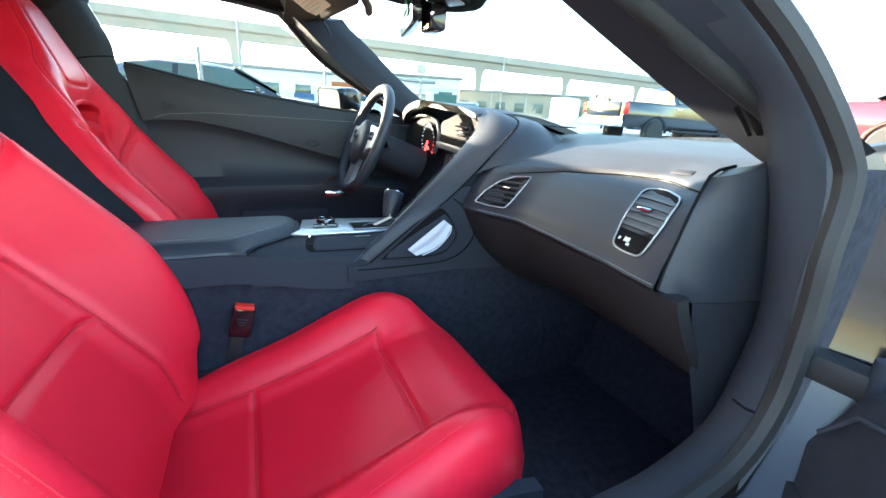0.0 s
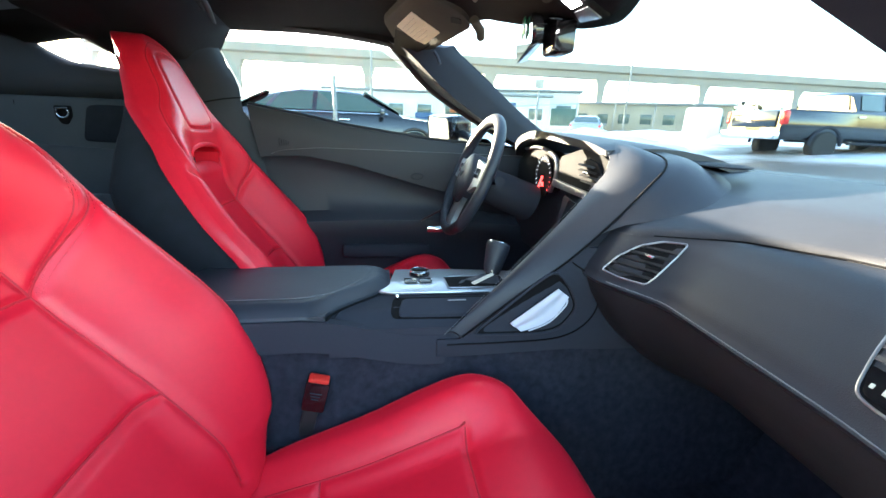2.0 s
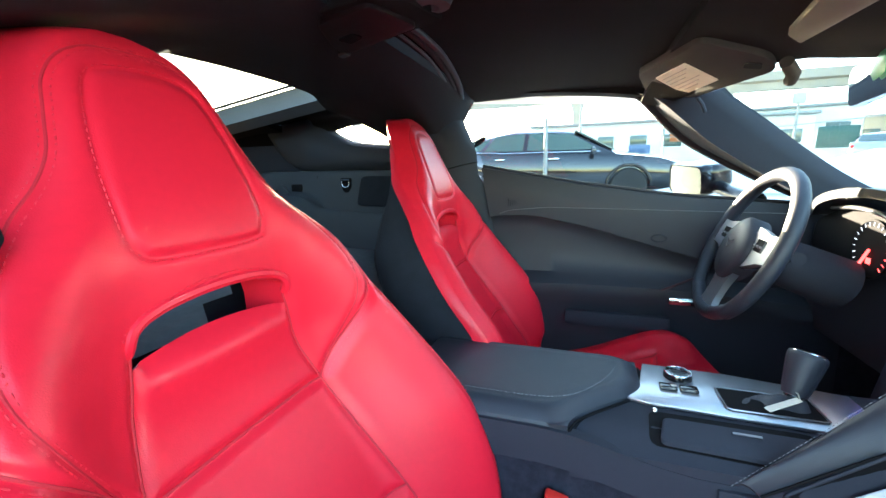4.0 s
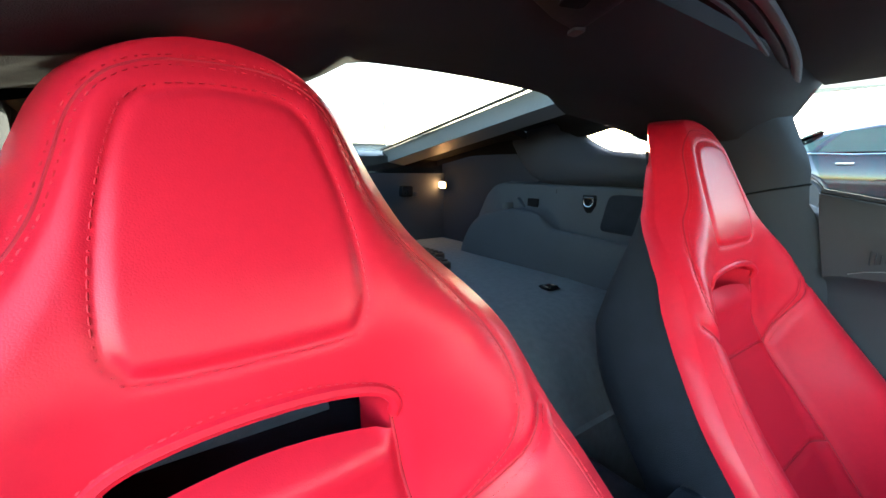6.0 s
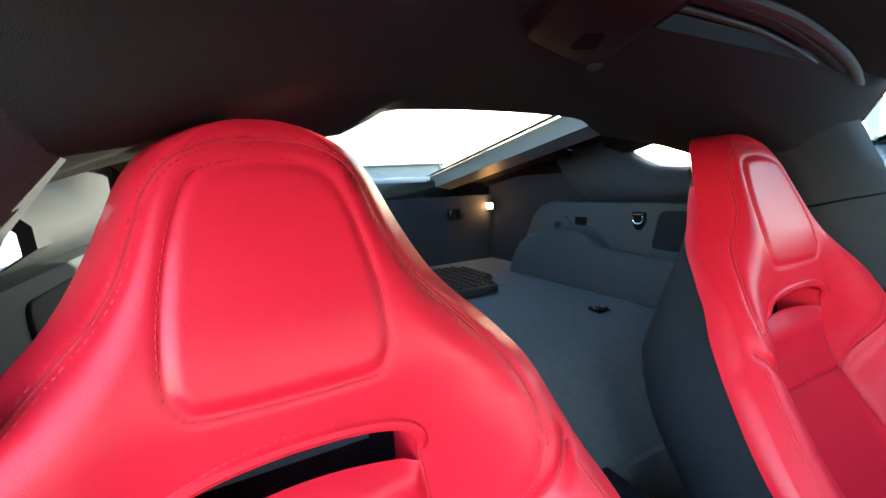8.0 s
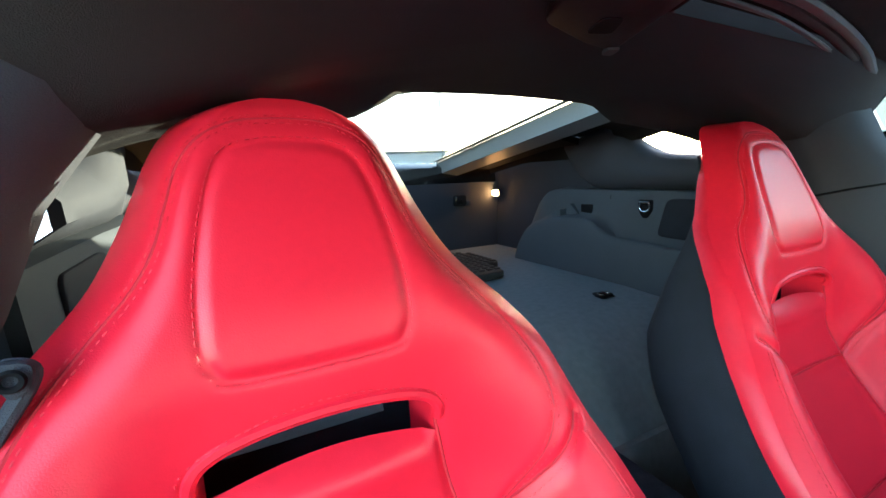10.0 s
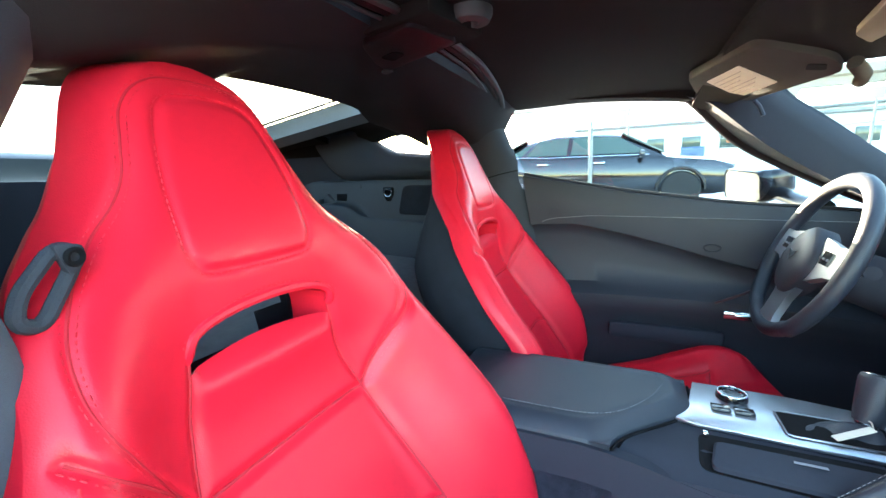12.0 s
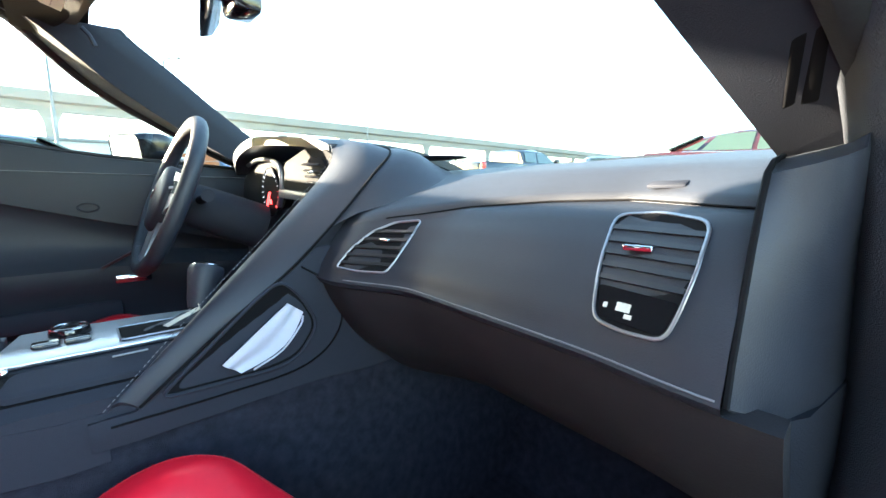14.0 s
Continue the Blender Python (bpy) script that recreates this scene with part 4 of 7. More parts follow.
tag = thing("key_tag", (0.005, 0.65, 0.687), "small white paper tag hung on the gear lever", "tag")
part("tag_card", prism([(0.004, 0.618, 0.6925), (0.014, 0.622, 0.692), (-0.006, 0.668, 0.7045), (-0.016, 0.664, 0.705)], (0, 0, 0.0012)), LABELW, tag)
part("tag_string", tube([(-0.011, 0.666, 0.706), (-0.022, 0.668, 0.709), (-0.034, 0.668, 0.706)], 0.0009, 5), LABELW, tag)

both("footwell_side", lambda: plate([[(-0.674, y, z) for z in (0.25, 0.6, 0.90)] for y in (1.0, 1.1, 1.42)], (-0.02, 0, 0)), CARPET, "carpeted outer wall of the footwell", "wall")
# two void-black sheets, added so gaps by door and firewall look shaded
structure("door_gap_fill", plate([[(-0.676, y, z) for z in (0.25, 0.6, 0.90)] for y in (0.78, 1.02)], (-0.02, 0, 0)), BLACK, "black sheet added to darken the gap behind the driver's door edge", "wall")
structure("firewall_gap_fill", plate([[(x, y, 0.875) for x in (-0.68, 0, 0.68)] for y in (1.22, 1.42)], (0, 0, 0.015)), BLACK, "black sheet added to darken the gap above the firewall", "wall")

# ---- dashboard ----
dash = thing("dashboard", (0, 1.0, 0.7), "black leather dashboard with air vents and round instruments", "dashboard")


def fascia_y(x, z):
    """The passenger fascia: leans forward at its top, turns back towards the console and at its outer end."""
    y = lerp(z, (0.725, 0.74, 0.775, 0.80, 0.83, 0.852, 0.861, 0.866), (0.838, 0.833, 0.845, 0.862, 0.886, 0.910, 0.933, 0.953))
    return y - 0.05 * smooth(0.30, 0.17, x) - (0.010 + 0.25 * max(0, z - 0.776)) * smooth(0.50, 0.61, x)


def dash_low_z(x):
    return lerp(x, (0.12, 0.20, 0.30, 0.44, 0.56, 0.62), (0.752, 0.752, 0.748, 0.743, 0.738, 0.735))


def joint_z(x):
    """Height of the joint between the fascia and the pad on top."""
    return lerp(x, (0.12, 0.20, 0.255, 0.31, 0.42, 0.50, 0.60, 0.62), (0.830, 0.838, 0.846, 0.855, 0.863, 0.865, 0.861, 0.860))


def dash_profile(x):
    zl, zt = dash_low_z(x), joint_z(x)
    yt = fascia_y(x, zt)
    pts = [(1.34, 0.925), (1.22, 0.925), (1.12, 0.918), (1.04, 0.906)] + [(yt + (1.0 - yt) * k, zt + 0.003 + (0.897 - zt) * k ** 0.8) for k in (1.0, 0.75, 0.5, 0.3, 0.15, 0.05)] + [(yt + 0.001, zt - 0.0015), (yt - 0.003, zt - 0.001)]
    for z in np.linspace(zt - 0.005, zl + 0.012, 18):
        pts.append((fascia_y(x, z), z))
    y = fascia_y(x, zl)
    return pts + [(y - 0.001, zl + 0.006), (y + 0.004, zl - 0.001), (y + 0.016, zl - 0.004)]


def lower_profile(x):
    """The dark panel under the fascia, down to the footwell."""
    zl = dash_low_z(x)
    y = fascia_y(x, zl)
    pts = spline([(y + 0.008, zl - 0.003, 0), (y + 0.022, zl - 0.035, 0), (y + 0.058, zl - 0.090, 0), (y + 0.115, zl - 0.142, 0), (y + 0.17, zl - 0.168, 0), (1.24, 0.53, 0)], 4)
    return [(p.x, p.y) for p in pts]


part("lower_panel", plate([[(x, y, z) for y, z in lower_profile(x)] for x in np.linspace(0.130, 0.645, 16)], (0, 0.02, 0.004)), mat("glovebox_plastic", (0.017, 0.016, 0.018), 0.62, spec=0.22, vary=0.12, vary_scale=6, bump=0.25, bump_scale=700, rough_vary=0.06), dash, "black panel under the fascia", angle=50)
part("dash_pad", grid([[(x, y, z) for y, z in dash_profile(x)] for x in np.linspace(0.128, 0.615, 30)]), DASH, dash, angle=45)
# outer end block
END_OUT = [(0.900, 0.899), (0.942, 0.864), (0.976, 0.828), (1.006, 0.770), (1.010, 0.728), (0.993, 0.698)]
END_IN = [(0.884, 0.884), (0.872, 0.862), (0.861, 0.835), (0.849, 0.800), (0.837, 0.765), (0.832, 0.739)]
rows = []
for (ya, za), (yb, zb) in zip(END_IN, END_OUT):
    a, b = Vector((0.617, ya, za)), Vector((0.660, yb, zb))
    rows.append([Vector((0.615, ya + 0.02, za))] + [a.lerp(b, k) + Vector((0.010, -0.014, 0.0)) * math.sin(math.pi * k) for k in (0, 0.06, 0.3, 0.6, 0.9, 1.0)] + [b + Vector((0.002, 0.03, 0)), b + Vector((-0.004, 0.30, 0.02))])
rows.insert(0, [Vector((p.x, max(p.y, 0.90) + 0.012, p.z + 0.010)) for p in rows[0]])
rows.insert(0, [Vector((p.x, p.y + 0.28, p.z + 0.030)) for p in rows[0]])
rows.append([Vector((p.x, p.y + 0.006, p.z - 0.004)) for p in rows[-1]])
rows.append([Vector((p.x, p.y + 0.20, p.z - 0.03)) for p in rows[-1]])
part("dash_end", grid(rows), DASH, dash, "black end panel of the dashboard", angle=45)
part("end_joint", tube([Vector((0.6165, y - 0.0015, z + 0.001)) for y, z in [(0.93, 0.897), (0.90, 0.892)] + END_IN], 0.0022, 6), BLACK, dash)
th = bmesh.new()
tube([(x, fascia_y(x, dash_low_z(x)) - 0.001, dash_low_z(x) + 0.010) for x in np.linspace(0.20, 0.612, 40)], 0.0008, 6, th)
part("fascia_stitching", th, THREAD, dash, "pale stitching along the lower fascia edge")
part("fascia_joint", tube([(x, fascia_y(x, joint_z(x)) - 0.0005, joint_z(x) + 0.0005) for x in np.linspace(0.21, 0.612, 40)], 0.0011, 6), BLACK, dash)


def vent(name, corners, slats, label):
    """An air vent: chrome rim, dark well and slats, laid over the fascia. corners: (x, z) of its outline."""
    P = [Vector((x, fascia_y(x, z) - 0.002, z)) for x, z in corners]
    v = part(name, grid([[p + Vector((0, 0.004, 0)) for p in P], [p + Vector((0, 0.0045, 0)) for p in P]], closed=True), BLACK, dash, label)
    bm = bmesh.new()
    bm.faces.new([bm.verts.new(p + Vector((0, 0.0005, 0))) for p in P])
    part("well", bm, BLACK, v)
    part("rim", tube(P, 0.0015, 8, closed=True, flat=0.8), SATIN, v, "satin chrome vent rim")
    zs = [p.z for p in P]
    for z in slats:
        xs = []
        for a, b in zip(P, P[1:] + P[:1]):
            if (a.z > z) != (b.z > z):
                xs.append(a.x + (b.x - a.x) * (z - a.z) / (b.z - a.z))
        x0, x1 = min(xs) + 0.002, max(xs) - 0.002
        part("slat", plate([[(x, fascia_y(x, z) - 0.0005, z + 0.0030), (x, fascia_y(x, z) - 0.0035, z - 0.0005)] for x in np.linspace(x0, x1, 5)], (0, 0.002, -0.0016)), SLAT, v)
    return v


VR = rounded([(0.505, 0.853), (0.546, 0.856), (0.588, 0.852), (0.588, 0.820), (0.583, 0.790), (0.577, 0.771), (0.545, 0.770), (0.521, 0.774), (0.511, 0.812)], 0.010)
vr = vent("side_vent", VR, [0.804, 0.8135, 0.823, 0.8325, 0.842], "air vent with satin chrome rim")
bm = bmesh.new()
bm.faces.new([bm.verts.new((x, fascia_y(x, z) - 0.003, z)) for x, z in rounded([(0.517, 0.799), (0.583, 0.797), (0.575, 0.774), (0.526, 0.777)], 0.005)])
part("climate_panel", bm, GLOSS, vr, "black seat heater button panel")
for x0, x1, z0, z1 in ((0.538, 0.5495, 0.7835, 0.7895), (0.546, 0.552, 0.7795, 0.7825), (0.527, 0.5305, 0.784, 0.7875)):
    part("button_mark", prism([(x, fascia_y(x, z) - 0.0035, z) for x, z in ((x0, z0), (x1, z0), (x1, z1), (x0, z1))], (0, -0.0006, 0)), LABELW, vr)
part("vent_tab", box((0.541, fascia_y(0.541, 0.829) - 0.005, 0.829), (0.024, 0.008, 0.005), 0.0018), CHROME, vr, "chrome vent tab")
VL = rounded([(0.180, 0.777), (0.189, 0.801), (0.206, 0.823), (0.228, 0.835), (0.258, 0.838), (0.259, 0.822), (0.255, 0.788), (0.250, 0.774), (0.216, 0.774)], 0.005)
vl = vent("centre_vent", VL, [0.783, 0.793, 0.803, 0.813, 0.823], "narrow air vent with satin chrome rim")
part("vent_tab", box((0.230, fascia_y(0.230, 0.813) - 0.004, 0.813), (0.018, 0.006, 0.004), 0.0012), CHROME, vl)
part("badge", box((0.531, 0.953, 0.8795), (0.034, 0.014, 0.004), 0.0015, Matrix.Rotation(radians(18), 4, "X")), TRIM, dash, "small moulded airbag mark")
# beam that rises from the console to the instrument hood
RIDGE = spline([(0.128, 0.546, 0.640), (0.112, 0.64, 0.728), (0.085, 0.73, 0.803), (0.055, 0.80, 0.860), (0.030, 0.842, 0.892), (0.022, 0.872, 0.925), (-0.01, 0.893, 0.950), (-0.07, 0.905, 0.968), (-0.16, 0.905, 0.982)], 8)
RIGHT = spline([(0.136, 0.575, 0.640), (0.137, 0.67, 0.715), (0.135, 0.755, 0.775), (0.133, 0.83, 0.842), (0.122, 0.895, 0.903), (0.100, 0.94, 0.935), (0.05, 0.97, 0.952), (-0.04, 0.99, 0.962), (-0.15, 1.0, 0.966)], 8)
part("beam", plate([[a + (b - a) * k + Vector((0, -0.004, 0.012)) * math.sin(math.pi * k) for k in np.linspace(0, 1, 7)] for a, b in zip(RIDGE, RIGHT)], (-0.012, 0.012, -0.02)), DASH, dash, "padded leather grab beam", angle=50)
th = bmesh.new()
stitches([p + Vector((0.004, -0.003, 0.0050)) for p in RIDGE], (0.004, 0.0006), 0.006, th)
part("beam_stitching", th, THREAD, dash, "grey stitching along the beam")
part("beam_joint", tube([p + Vector((0.001, -0.001, 0.001)) for p in RIGHT], 0.0018, 6), BLACK, dash)
rows = []
for i, a in enumerate(RIGHT[22:]):
    k = i / (len(RIGHT) - 23)
    end = Vector((0.24 - 0.30 * k ** 1.5, 0.955 + 0.245 * k, 0.8805 + 0.040 * k))
    m1 = a.lerp(end, 0.35) + Vector((0.0, 0.01, 0.010))
    m2 = a.lerp(end, 0.70) + Vector((0.0, 0.0, 0.002))
    rows.append([a, a.lerp(m1, 0.5) + Vector((0, 0, 0.004)), m1, m2, end, end + Vector((0.03, 0.03, -0.004))])
part("beam_fillet", grid(rows), DASH, dash, angle=60)
# side wall below the beam with the pocket
low = lambda y: lerp(y, (0.53, 0.56, 0.78, 0.86, 0.95), (0.604, 0.602, 0.606, 0.60, 0.60))
wall_rows = []
for y in np.linspace(0.53, 1.15, 32):
    top = lerp(y, [p.y for p in RIGHT], [p.z for p in RIGHT]) - 0.004 if y < 0.86 else 0.80
    top = min(top, 0.80)
    wall_rows.append([(0.134, y, low(y)), (0.136, y, low(y) + (top - low(y)) * 0.35), (0.136, y, low(y) + (top - low(y)) * 0.7), (0.134, y, top)])
part("console_wall", plate(wall_rows, (-0.02, 0, 0)), TRIM, dash, angle=50)
POCKET = rounded([(0.590, 0.645), (0.700, 0.738), (0.735, 0.762), (0.762, 0.735), (0.785, 0.690), (0.755, 0.650), (0.720, 0.642)], 0.018, 5)
bm = bmesh.new()
a = [bm.verts.new((0.1375, y, z)) for y, z in POCKET]
c = (sum(p[0] for p in POCKET) / len(POCKET), sum(p[1] for p in POCKET) / len(POCKET))
b = [bm.verts.new((0.1350, c[0] + (y - c[0]) * 0.86, c[1] + (z - c[1]) * 0.86)) for y, z in POCKET]
n = len(a)
for i in range(n):
    bm.faces.new((a[i], a[(i + 1) % n], b[(i + 1) % n], b[i]))
bm.faces.new(b)
part("pocket", bm, BLACK, dash, "recessed side pocket")
part("pocket_rim", tube([(0.1385, y, z) for y, z in POCKET], 0.0025, 6, closed=True), TRIM, dash)
part("panel_joint", tube(spline([(0.1375, 0.548, 0.628), (0.1385, 0.66, 0.628), (0.1385, 0.75, 0.632), (0.1385, 0.80, 0.655), (0.1385, 0.822, 0.695), (0.1385, 0.805, 0.745), (0.1375, 0.765, 0.775)], 6), 0.0014, 6), BLACK, dash)

# face mask in the pocket
mask = thing("face_mask", (0.142, 0.70, 0.66), "pale blue pleated face mask tucked in the side pocket", "face mask")
bm = bmesh.new()
d0, d1 = Vector((0, 0.083, 0.062)), Vector((0, 0.026, -0.020))
o = Vector((0.1405, 0.657, 0.668))
part("fabric", plate([[o + d0 * s + d1 * t * (0.75 + 0.5 * math.sin(math.pi * s)) + Vector((0.004 + 0.003 * math.sin(7 * t), 0, 0)) for t in np.linspace(0, 1, 9)] for s in np.linspace(0, 1, 9)], (0.002, 0, 0)), PAPER, mask)
part("ear_loop", tube(spline([o + d0 * 0.95 + d1, o + Vector((0.006, 0.098, 0.028)), o + Vector((0.006, 0.072, 0.0)), o + Vector((0.005, 0.03, -0.012)) + d1 * 0.2], 6), 0.0014, 6), PAPER, mask)

# instrument hood and gauges
HOOD_F = spline([(-0.545, 0.875, 0.945), (-0.50, 0.862, 0.972), (-0.43, 0.858, 0.992), (-0.33, 0.86, 1.002), (-0.18, 0.868, 0.990), (-0.07, 0.880, 0.976), (-0.02, 0.890, 0.962)], 6)
HOOD_B = [Vector((p.x * 0.98, 1.25, 0.922)) for p in HOOD_F]
part("instrument_hood", plate([[a.lerp(b, k) + Vector((0, 0, 0.022 * math.sin(math.pi * k))) for k in np.linspace(0, 1, 9)] for a, b in zip(HOOD_F, HOOD_B)], (0, 0.004, -0.018)), DASH, dash, "leather hood over the instruments", angle=50)
part("dash_left", plate([[(x, y, z) for y, z in ((1.34, 0.915), (1.15, 0.918), (1.0, 0.915), (0.925, 0.90), (0.925, 0.70), (0.95, 0.62), (1.15, 0.58))] for x in np.linspace(-0.66, -0.02, 9)], (0, 0.02, 0)), DASH, dash, angle=45)
CLUSTER = rounded([(-0.590, 0.850), (-0.575, 0.915), (-0.475, 0.953), (-0.312, 0.948), (-0.257, 0.928), (-0.257, 0.885), (-0.285, 0.842), (-0.405, 0.829), (-0.560, 0.832)], 0.02)
part("cluster_housing", prism([(x, 0.905, z) for x, z in CLUSTER], (0, 0.03, 0), 0.004), BLACK, dash, "black instrument cluster")
rr = 0.060
gm = Matrix.Translation((-0.356, 0.9035, 0.879)) @ Matrix.Rotation(math.pi / 2, 4, "X")
gg = part("gauge", lathe([(rr, 0), (rr, 0.004), (rr - 0.004, 0.004), (rr - 0.005, 0.001), (0.004, 0.001)], 40, gm), BLACK, dash, "round rev counter")
for i in range(19):
    a = radians(225 - 270 * i / 18)
    part("tick", tube([gm @ Vector((r * math.cos(a), r * math.sin(a), 0.003)) for r in (rr * 0.78, rr * 0.92)], 0.0005 if i % 2 else 0.0009, 4), GLOWWHITE if i < 15 else GLOWRED, gg)
a = radians(236)
part("needle", tube([gm @ Vector((r * math.cos(a), r * math.sin(a), 0.004)) for r in (0.002, rr * 0.7)], 0.003, 5), GLOWRED, gg, "lit red needle")
part("digital_readout", prism([gm @ Vector(q) for q in ((-0.006, -0.030, 0.003), (0.008, -0.030, 0.003), (0.008, -0.018, 0.003), (-0.006, -0.018, 0.003))], (0, -0.001, 0)), GLOWRED, gg)
part("cluster_trim", tube(spline([(-0.500, 0.898, 0.950), (-0.400, 0.892, 0.958), (-0.305, 0.888, 0.951), (-0.238, 0.884, 0.932), (-0.232, 0.884, 0.889), (-0.262, 0.886, 0.846)], 8), 0.0058, 10, flat=0.8), SATIN, dash, "satin silver cluster trim")
# centre stack turned to the driver
part("stack_housing", prism([(-0.20, 0.875, 0.70), (0.03, 0.83, 0.70), (0.03, 0.855, 0.838), (-0.20, 0.893, 0.848)], (0, 0.12, 0), 0.008), TRIM, dash, "black centre stack")
part("screen", prism([(-0.165, 0.868, 0.745), (-0.010, 0.845, 0.745), (-0.005, 0.860, 0.842), (-0.130, 0.880, 0.846)], (0, -0.004, 0), 0.001), GLOSS, dash, "dark glossy touch screen")
SURROUND = rounded([(-0.225, 0.940), (-0.120, 0.962), (-0.035, 0.956), (0.016, 0.935), (0.038, 0.905), (0.018, 0.864), (-0.055, 0.867), (-0.222, 0.880)], 0.014)
part("vent_surround", prism([(x, 0.884 + 0.10 * (z - 0.90), z) for x, z in SURROUND], (0, 0.02, 0), 0.003), SATIN_GREY, dash, "satin grey vent surround")
part("surround_strip", prism([(x, 0.872, z) for x, z in rounded([(-0.222, 0.884), (-0.060, 0.873), (0.020, 0.868), (0.010, 0.852), (-0.060, 0.858), (-0.225, 0.866)], 0.005)], (0, 0.010, 0), 0.002), SATIN, dash, "satin silver strip under the vent")
STACKVENT = rounded([(-0.112, 0.922), (-0.072, 0.943), (-0.028, 0.936), (0.012, 0.893), (-0.006, 0.884), (-0.092, 0.898)], 0.007)
vs = part("stack_vent", prism([(x, 0.880, z) for x, z in STACKVENT], (0, 0.006, 0), 0.001), BLACK, dash, "centre air vent in the satin surround")
for k in range(4):
    a, b = Vector((-0.100 + 0.006 * k, 0.878, 0.932 - 0.0115 * k)), Vector((-0.030 + 0.010 * k, 0.878, 0.928 - 0.0115 * k))
    part("slat", plate([[a.lerp(b, q), a.lerp(b, q) + Vector((0, -0.005, -0.003))] for q in np.linspace(0, 1, 4)], (0, 0.001, -0.0016)), SLAT, vs)
part("vent_tab", box((-0.058, 0.873, 0.913), (0.020, 0.006, 0.005), 0.0015), CHROME, vs)
part("stack_lower", prism([(-0.22, 0.86, 0.60), (0.09, 0.80, 0.60), (0.06, 0.82, 0.72), (-0.22, 0.88, 0.72)], (0, 0.16, 0), 0.006), TRIM, dash, "black lower centre stack")
part("dash_top", grid([[(x, y, z) for y, z in ((1.34, 0.925), (1.22, 0.925), (1.12, 0.918), (1.04, 0.906))] for x in np.linspace(-0.30, 0.130, 8)]), DASH, dash, angle=50)
SPK = [(0.020 + 0.105 * math.cos(a), 1.085 + 0.052 * math.sin(a)) for a in np.linspace(0, 2 * math.pi, 33)[:-1]]
part("speaker_grille", prism([(x, y, 0.9425 - 0.03 * (x + 0.03)) for x, y in SPK], (0, 0, 0.003), 0.0012), SHELL, dash, "oval speaker grille on the dash top")
for i in range(3):
    part("climate_knob", tube([(-0.14 + 0.065 * i, 0.872 - 0.008 * i, 0.735), (-0.14 + 0.065 * i, 0.852 - 0.008 * i, 0.733)], 0.013, 18), GLOSS, dash)
part("start_light", box((-0.175, 0.862, 0.745), (0.012, 0.004, 0.012), 0.002), GLOWBLUE, dash, "blue lit button")

# steering wheel
WC = Vector((-0.390, 0.694, 0.870))
WM = Matrix.Translation(WC) @ Matrix.Rotation(radians(90 - 22), 4, "X")
wheel = thing("steering_wheel", WC, "black leather steering wheel with silver spokes", "steering wheel")
ring = [WM @ Vector((0.172 * math.cos(a), 0.172 * math.sin(a) * (1 - 0.05 * (math.sin(a) < -0.8)), 0)) for a in np.linspace(0, 2 * math.pi, 65)[:-1]]
part("rim", tube(ring, 0.0155, 14, closed=True), PADDING, wheel, "thick black leather rim", angle=60)
hub = [WM @ Vector((0.064 * math.cos(a) * (1 + 0.15 * math.cos(2 * a)), 0.074 * math.sin(a) - 0.008, 0)) for a in np.linspace(0, 2 * math.pi, 33)[:-1]]
nrm = WM.to_3x3() @ Vector((0, 0, 1))
part("airbag_cover", grid([[p - nrm * 0.02 for p in hub], [p + nrm * 0.012 for p in hub], [WC + (p - WC) * 0.9 + nrm * 0.020 for p in hub], [WC + (p - WC) * 0.4 + nrm * 0.026 for p in hub]], closed=True, caps=True), DASH, wheel, angle=50)
for sx in (-1, 1):
    sp = part("spoke", plate([[WM @ Vector((sx * x, y + k * w, 0.008)) for k in (-1, 0, 1)] for x, y, w in ((0.05, 0.004, 0.048), (0.085, 0.008, 0.040), (0.12, 0.012, 0.030), (0.162, 0.016, 0.030))], -nrm * 0.014), ALU, wheel, "silver spoke")
    part("button_pad", plate([[WM @ Vector((sx * x, 0.016 + k * 0.013, 0.012)) for k in (-1, 0, 1)] for x in (0.085, 0.10, 0.118)], -nrm * 0.006), GLOSS, sp)
    for k in range(3):
        part("button", box(WM @ Vector((sx * (0.085 + 0.015 * k), 0.014, 0.0135)), (0.005, 0.003, 0.005), 0.001), SATIN, sp)
part("lower_spoke", plate([[WM @ Vector((k * w, y, 0.006)) for k in (-1, 0, 1)] for y, w in ((-0.05, 0.05), (-0.09, 0.036), (-0.13, 0.034), (-0.158, 0.045))], -nrm * 0.014), ALU, wheel, "silver lower spoke")
part("emblem", prism([WM @ Vector(q) for q in ((-0.022, 0.01, 0.027), (0, -0.014, 0.027), (0.022, 0.01, 0.027), (0, 0.002, 0.027))], nrm * 0.0015), CHROME, wheel, "small silver emblem shape")
column = thing("steering_column", (-0.39, 0.82, 0.82), "black steering column shroud with control stalks", "steering column")
part("shroud", tube([WC - nrm * 0.025, WC - nrm * 0.06, WC - nrm * 0.12, WC - nrm * 0.20], [0.052, 0.058, 0.062, 0.065], 20, flat=0.85), TRIM, column)
for sx in (-1, 1):
    st = part("stalk", tube([WM @ Vector((sx * 0.045, 0.01, -0.05)), WM @ Vector((sx * 0.10, 0.018, -0.05)), WM @ Vector((sx * 0.135, 0.02, -0.045))], [0.009, 0.009, 0.013], 10), TRIM, column)

